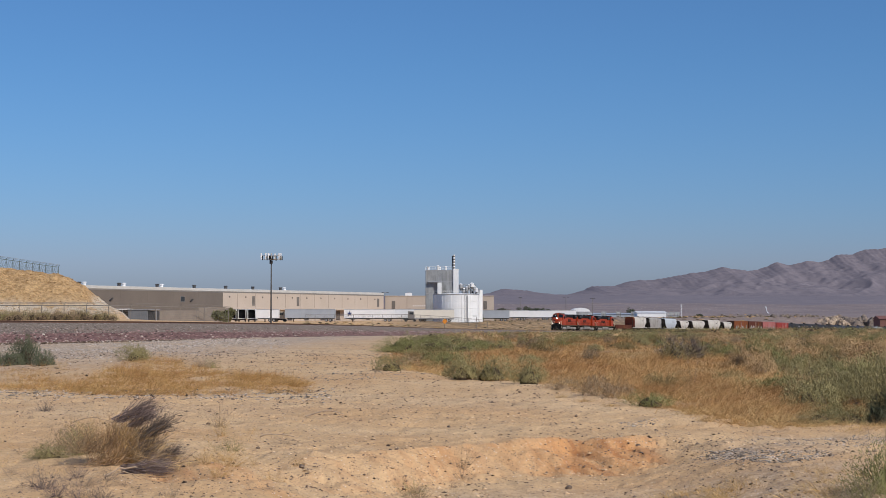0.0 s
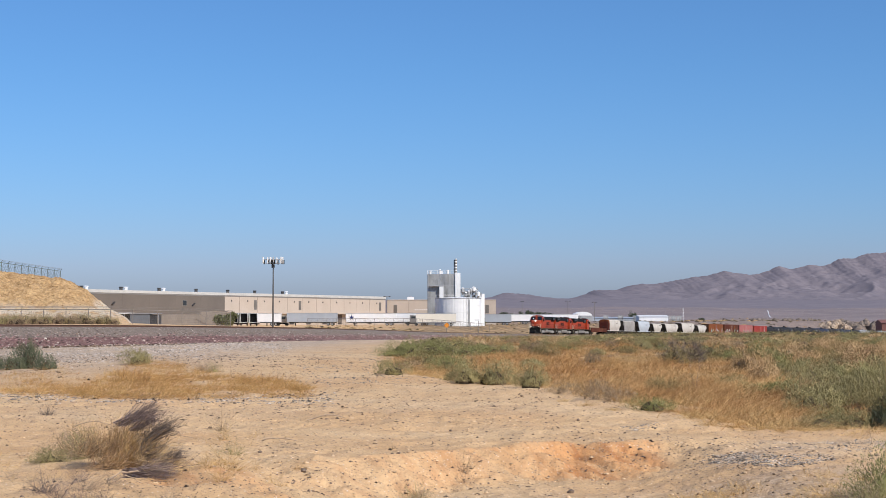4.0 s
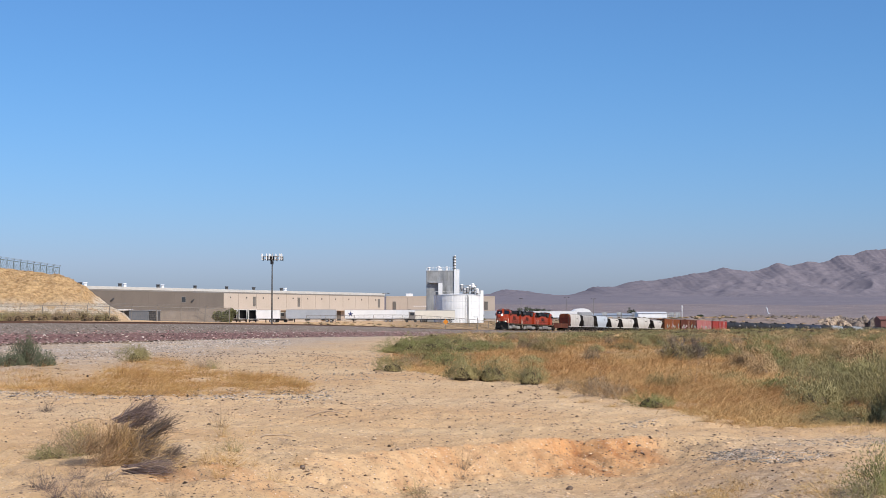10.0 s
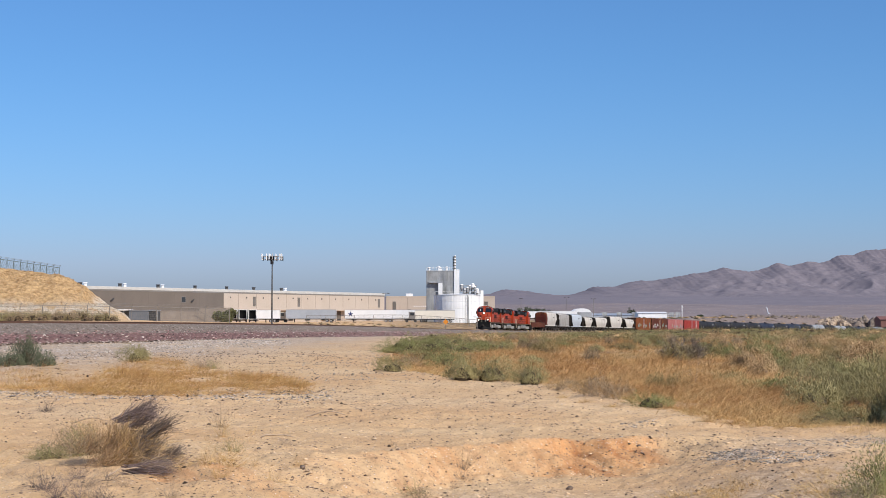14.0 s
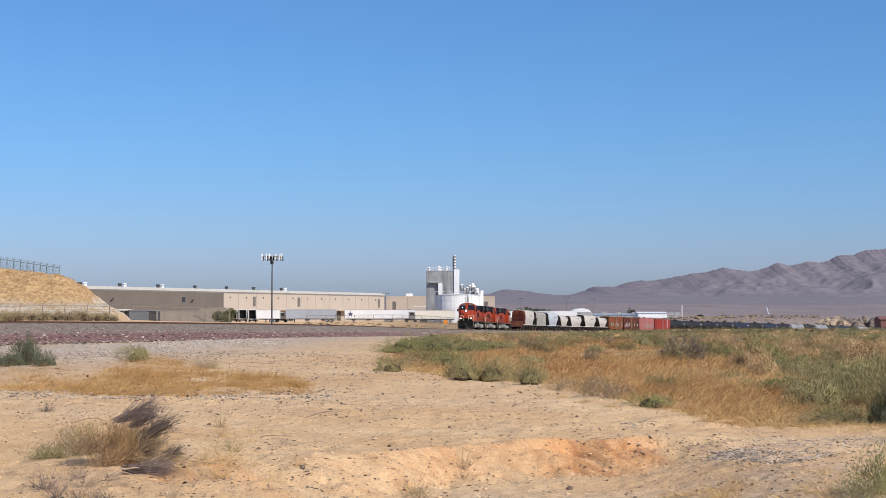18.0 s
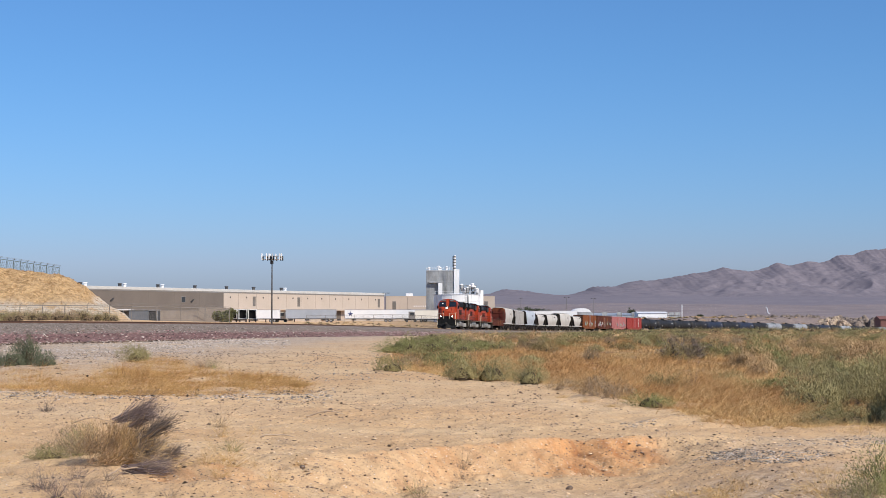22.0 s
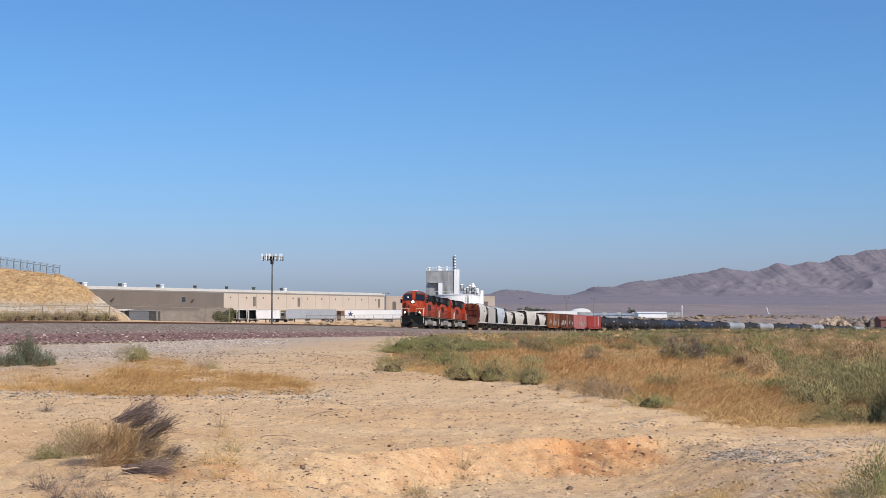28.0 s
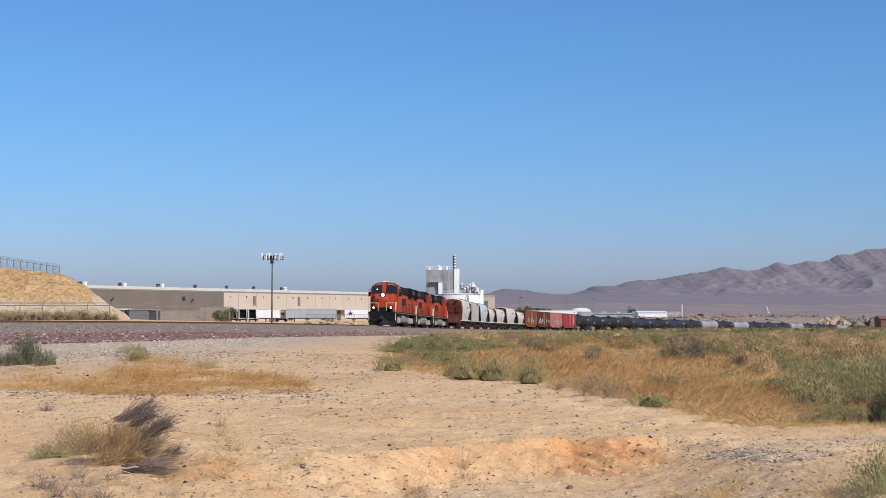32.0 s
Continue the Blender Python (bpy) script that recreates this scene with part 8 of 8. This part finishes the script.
    for i, (x, y, w, h, mat) in enumerate(((-4.05, 15.1, 0.35, 0.20, TWIG), (-3.55, 14.9, 0.45, 0.24, MAUVE_TWIG), (-3.2, 14.7, 0.4, 0.2, DARK_TWIG), (-2.45, 17.9, 0.6, 0.3, SAGE),
                                           (-2.35, 16.6, 0.7, 0.26, STRAW), (-2.2, 15.9, 0.6, 0.22, TAN_GRASS), (-1.75, 15.6, 0.5, 0.2, STRAW), (-5.0, 20.6, 0.5, 0.22, DARK_TWIG),
                                           (-4.5, 16.0, 0.35, 0.15, TWIG), (-1.9, 18.6, 0.35, 0.16, TWIG), (-4.75, 17.4, 0.3, 0.15, BROWN_TWIG), (1.9, 15.2, 0.3, 0.14, TWIG), (-0.9, 15.0, 0.35, 0.15, TWIG))):
        bare("dry_weed", x, y, w, h, mat, 171 + i * 2, "small brittle dry weed on bare dirt", 70, tw=0.009)
    for right, down, wide, high, mat, tw in ((-676, 318, 80, 52, MAUVE_TWIG, 0.013), (-600, 324, 74, 40, DARK_TWIG, 0.015), (-560, 300, 40, 22, DARK_TWIG, 0.012), (-418, 262, 70, 52, STRAW, 0.009), (-396, 284, 80, 44, TAN_GRASS, 0.009),
                                             (-700, 168, 46, 26, DARK_TWIG, 0.02), (-392, 196, 60, 44, TWIG_LEAF, 0.011), (-330, 268, 30, 26, STRAW, 0.010), (-256, 264, 40, 28, TAN_GRASS, 0.010), (-90, 228, 24, 20, TWIG_LEAF, 0.012), (36, 270, 60, 48, TWIG_LEAF, 0.010), (-40, 322, 70, 46, TWIG_LEAF, 0.012), (-480, 318, 60, 40, TWIG, 0.012), (-640, 316, 90, 44, MAUVE_TWIG, 0.011), (-706, 306, 70, 34, MAUVE_TWIG, 0.011), (-620, 312, 70, 34, TWIG, 0.010),
                                             (470, 186, 60, 20, STRAW, 0.016), (512, 190, 60, 22, STRAW, 0.016), (556, 194, 60, 22, STRAW, 0.016), (594, 197, 50, 18, STRAW, 0.016), (250, 152, 44, 12, STRAW, 0.018), (300, 160, 44, 14, STRAW, 0.018), (210, 145, 40, 12, STRAW, 0.018)):
        x, y = (float(q[0]) for q in spot(right, down))
        bare("dry_weed", x, y, wide * y / LENS, high * y / LENS, mat, 800 + right, "brittle dry weed on bare dirt", 100 if right > 100 else 60, tw=tw)
    leafed("desert_shrub", 4.05, 14.0, 0.9, 0.55, GREEN, 127, "green leafy shrub on bare dirt", 1100, 0.035)
    leafed("desert_shrub", 3.75, 13.6, 0.7, 0.35, SAGE, 191, "low grey-green shrub on bare dirt", 800, 0.035)
    leafed("desert_shrub", 4.45, 14.4, 0.75, 0.66, SAGE, 129, "grey-green leafy shrub on bare dirt", 800, 0.035)
    brush = {"sage": (SAGE, "feathery grey-green sagebrush among dry brush"), "green": (GREEN, "fresh green feathery desert bush"), "olive": (OLIVE, "dull olive desert bush"),
             "grey": (TWIG_LEAF, "grey-brown dried bush among straw"), "dark": (SHRUB_AND_SHADE, "dark green upright desert shrub, on the right standing for shade"), "tan": (DOME_STRAW, "rounded mound of pale tan dry brush")}
    # each stands on a bearing across and down, in parts of the lens; then its width and height likewise
    # the dark ones on the right are added as shade between the mounds
    for i, (right, down, wide, high, kind) in enumerate((
            (711, 168, 104, 84, "sage"), (806, 190, 120, 128, "sage"), (772, 191, 46, 46, "dark"), (676, 168, 26, 34, "dark"), (612, 170, 60, 22, "grey"), (738, 146, 40, 30, "dark"), (762, 118, 34, 20, "dark"), (652, 112, 34, 18, "dark"), (640, 152, 34, 20, "dark"), (410, 80, 60, 30, "olive"), (446, 76, 50, 30, "olive"), (700, 84, 44, 18, "dark"), (664, 190, 84, 28, "sage"), (722, 192, 60, 36, "sage"), (690, 184, 60, 26, "green"),
            (620, 106, 56, 36, "sage"), (690, 104, 68, 36, "sage"), (758, 102, 50, 32, "olive"), (776, 142, 74, 48, "olive"), (628, 138, 66, 36, "grey"),
            (662, 124, 62, 38, "sage"), (722, 124, 76, 44, "green"), (784, 116, 64, 44, "sage"), (684, 146, 54, 44, "olive"), (590, 96, 46, 36, "green"),
            (605, 68, 56, 28, "tan"), (674, 56, 42, 22, "tan"), (722, 64, 62, 24, "tan"), (772, 66, 54, 30, "tan"), (534, 95, 62, 48, "tan"), (486, 47, 38, 18, "tan"), (640, 80, 54, 26, "tan"), (566, 112, 56, 40, "tan"),
            (470, 64, 44, 20, "green"), (506, 74, 54, 26, "green"), (560, 70, 44, 36, "green"), (642, 62, 44, 20, "olive"), (704, 52, 40, 16, "green"), (744, 80, 60, 26, "sage"), (640, 92, 40, 26, "green"),
            (-91, 97, 44, 27, "sage"), (-57, 68, 46, 30, "green"), (-8, 62, 74, 32, "green"), (36, 113, 54, 40, "sage"), (88, 114, 62, 42, "sage"), (154, 119, 46, 38, "sage"),
            (212, 130, 54, 26, "grey"), (268, 140, 60, 40, "grey"), (310, 146, 56, 34, "grey"), (368, 160, 56, 30, "green"), (-66, 90, 46, 24, "grey"), (40, 64, 62, 22, "green"), (-26, 84, 56, 32, "olive"), (96, 62, 60, 18, "green"), (8, 92, 60, 34, "green"),
            (-652, 240, 70, 52, "grey"), (-694, 250, 54, 26, "sage"),
            (-736, 86, 36, 52, "dark"), (-764, 88, 44, 26, "dark"), (-704, 88, 40, 22, "dark"), (-540, 80, 40, 32, "sage"))):
        x, y = (float(q[0]) for q in spot(right, down))
        mat, label = brush[kind]
        w, h = 1.28 * wide * y / LENS, 1.0 * high * y / LENS
        n = int(np.clip(wide * high * 1.7, 2600, 12000) * (0.4 if kind == "grey" else 1))
        t = bush("sage_bush" if kind != "dark" else "desert_shrub", x, y, w, h, (fuzzy(300 + i, n, float(np.clip(1.1 / wide, 0.010, 0.024)), 0.2 if kind == "tan" else 0.5, 0.45 if kind == "tan" else 0.38, float(np.clip(5 / wide, 0.05, 0.11)), 0.4 if wide > 100 else 0.14), mat, ""), (twiggy(400 + i, 36, 0.016, 0.2, 0.2, 2), TWIG, "bare grey stems"), label)
        # a dark heart paints the shade within the crown
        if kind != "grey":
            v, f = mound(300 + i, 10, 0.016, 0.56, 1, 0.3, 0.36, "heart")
            part("woody_heart", quick_mesh("woody_heart", v * np.array([w / 1.7, w / 1.7, h / 0.85]), f, SHADE_STRAW if kind == "tan" else SHADE_WOOD), SHADE_WOOD, t, "dense heart, coloured dark for inner shade")
    bare("dry_shrub", 8.1, 52.0, 2.0, 0.85, DARK_TWIG, 159, "wide brown leafless bush in dry brush", 260, tw=0.02)
    bare("tumbleweed", 8.6, 52.0, 0.5, 0.95, DARK_TWIG, 161, "dark rounded tumbleweed caught in a bush", 300, tw=0.02)
    bare("dry_shrub", 5.4, 33.0, 0.5, 0.75, DARK_TWIG, 163, "bare forked dark twigs in dry brush", 14, tw=0.02)


make_bushes()


def make_rocks():
    rng = np.random.RandomState(31)
    for i, (x, y, size) in enumerate(((1.42, 17.2, 0.10), (0.62, 15.6, 0.07), (2.55, 19.9, 0.09), (-1.5, 16.4, 0.08), (-2.2, 18.3, 0.06), (2.1, 24.0, 0.07),
                                      (0.9, 27.5, 0.08), (-0.6, 30.5, 0.09), (1.6, 30.0, 0.08), (-1.9, 26.0, 0.07), (3.0, 21.5, 0.07), (-3.9, 28.5, 0.08), (0.1, 22.5, 0.06))):
        secs = []
        size = size * 0.42
        for lv, k in ((-0.3, 0.7), (0.1, 1.1), (0.5, 0.85), (0.8, 0.4)):
            secs.append([(size * k * rng.uniform(0.65, 1.3) * math.cos(2 * math.pi * j / 7), size * k * rng.uniform(0.6, 1.1) * math.sin(2 * math.pi * j / 7), size * (lv + rng.uniform(-0.12, 0.12))) for j in range(7)])
        solid("rock", Shape().loft(secs), DARK_ROCK, "dark brown broken rock on bare dirt", "rock", "rocks on the lot", m=pose(x, y, ground_at(x, y) + 0.01))
    for x0, y0, x1, y1, r in ((-3.33, 15.2, -3.05, 15.9, 0.011), (-3.25, 15.25, -3.0, 15.3, 0.008), (-2.35, 19.6, -1.9, 19.7, 0.012), (-2.2, 24.6, -1.6, 24.9, 0.014), (-5.4, 22.4, -4.9, 22.5, 0.012)):
        n = 6
        pts = []
        for k in range(n + 1):
            x, y = x0 + (x1 - x0) * k / n, y0 + (y1 - y0) * k / n
            pts.append((x + rng.uniform(-0.02, 0.02), y + rng.uniform(-0.02, 0.02), ground_at(x, y) + r + 0.01 + 0.05 * math.sin(math.pi * k / n)))
        s = Shape().loft([[(p[0], p[1] + a * r * (1 - 0.09 * k), p[2] + b * r * (1 - 0.09 * k)) for a, b in ((-1, 0), (0, -1), (1, 0), (0, 1))] for k, p in enumerate(pts)])
        solid("fallen_twig", s, TWIG, "pale dry twig lying on bare dirt", "twig", "twigs on the lot")


make_rocks()
# ---- what moves ----
def car_pose(s, half):
    """On the track, s behind the nose's last place; a negative half turns the car about."""
    a, b = on_track(s - half), on_track(s + half)
    d = a - b
    turn = Euler((0, -math.atan2(d.z, math.hypot(d.x, d.y)), math.atan2(d.y, d.x))).to_matrix().to_4x4()
    return Matrix.Translation((a + b) / 2) @ turn


def motions():
    for ob, back, half in TRAIN:
        walk(ob, [(t, car_pose(SPEED * (32.0 - t) + back, half)) for t in range(0, 33, 2)])
    # the wheels roll: a wheelset of the engines and of the first cars turns under 90 degrees from key to key
    for ob, back, half in TRAIN[:15]:
        way = 1 if half > 0 else -1
        for w in [c for tr in ob.children if tr.name.startswith("truck") for c in tr.children]:
            r = w.location.z
            x, spin = w.location.x, SPEED / r * way
            walk(w, [(k / 15, Matrix.Translation((x, 0, r)) @ Matrix.Rotation(spin * k / 15, 4, "Y")) for k in range(0, 481)])


motions()
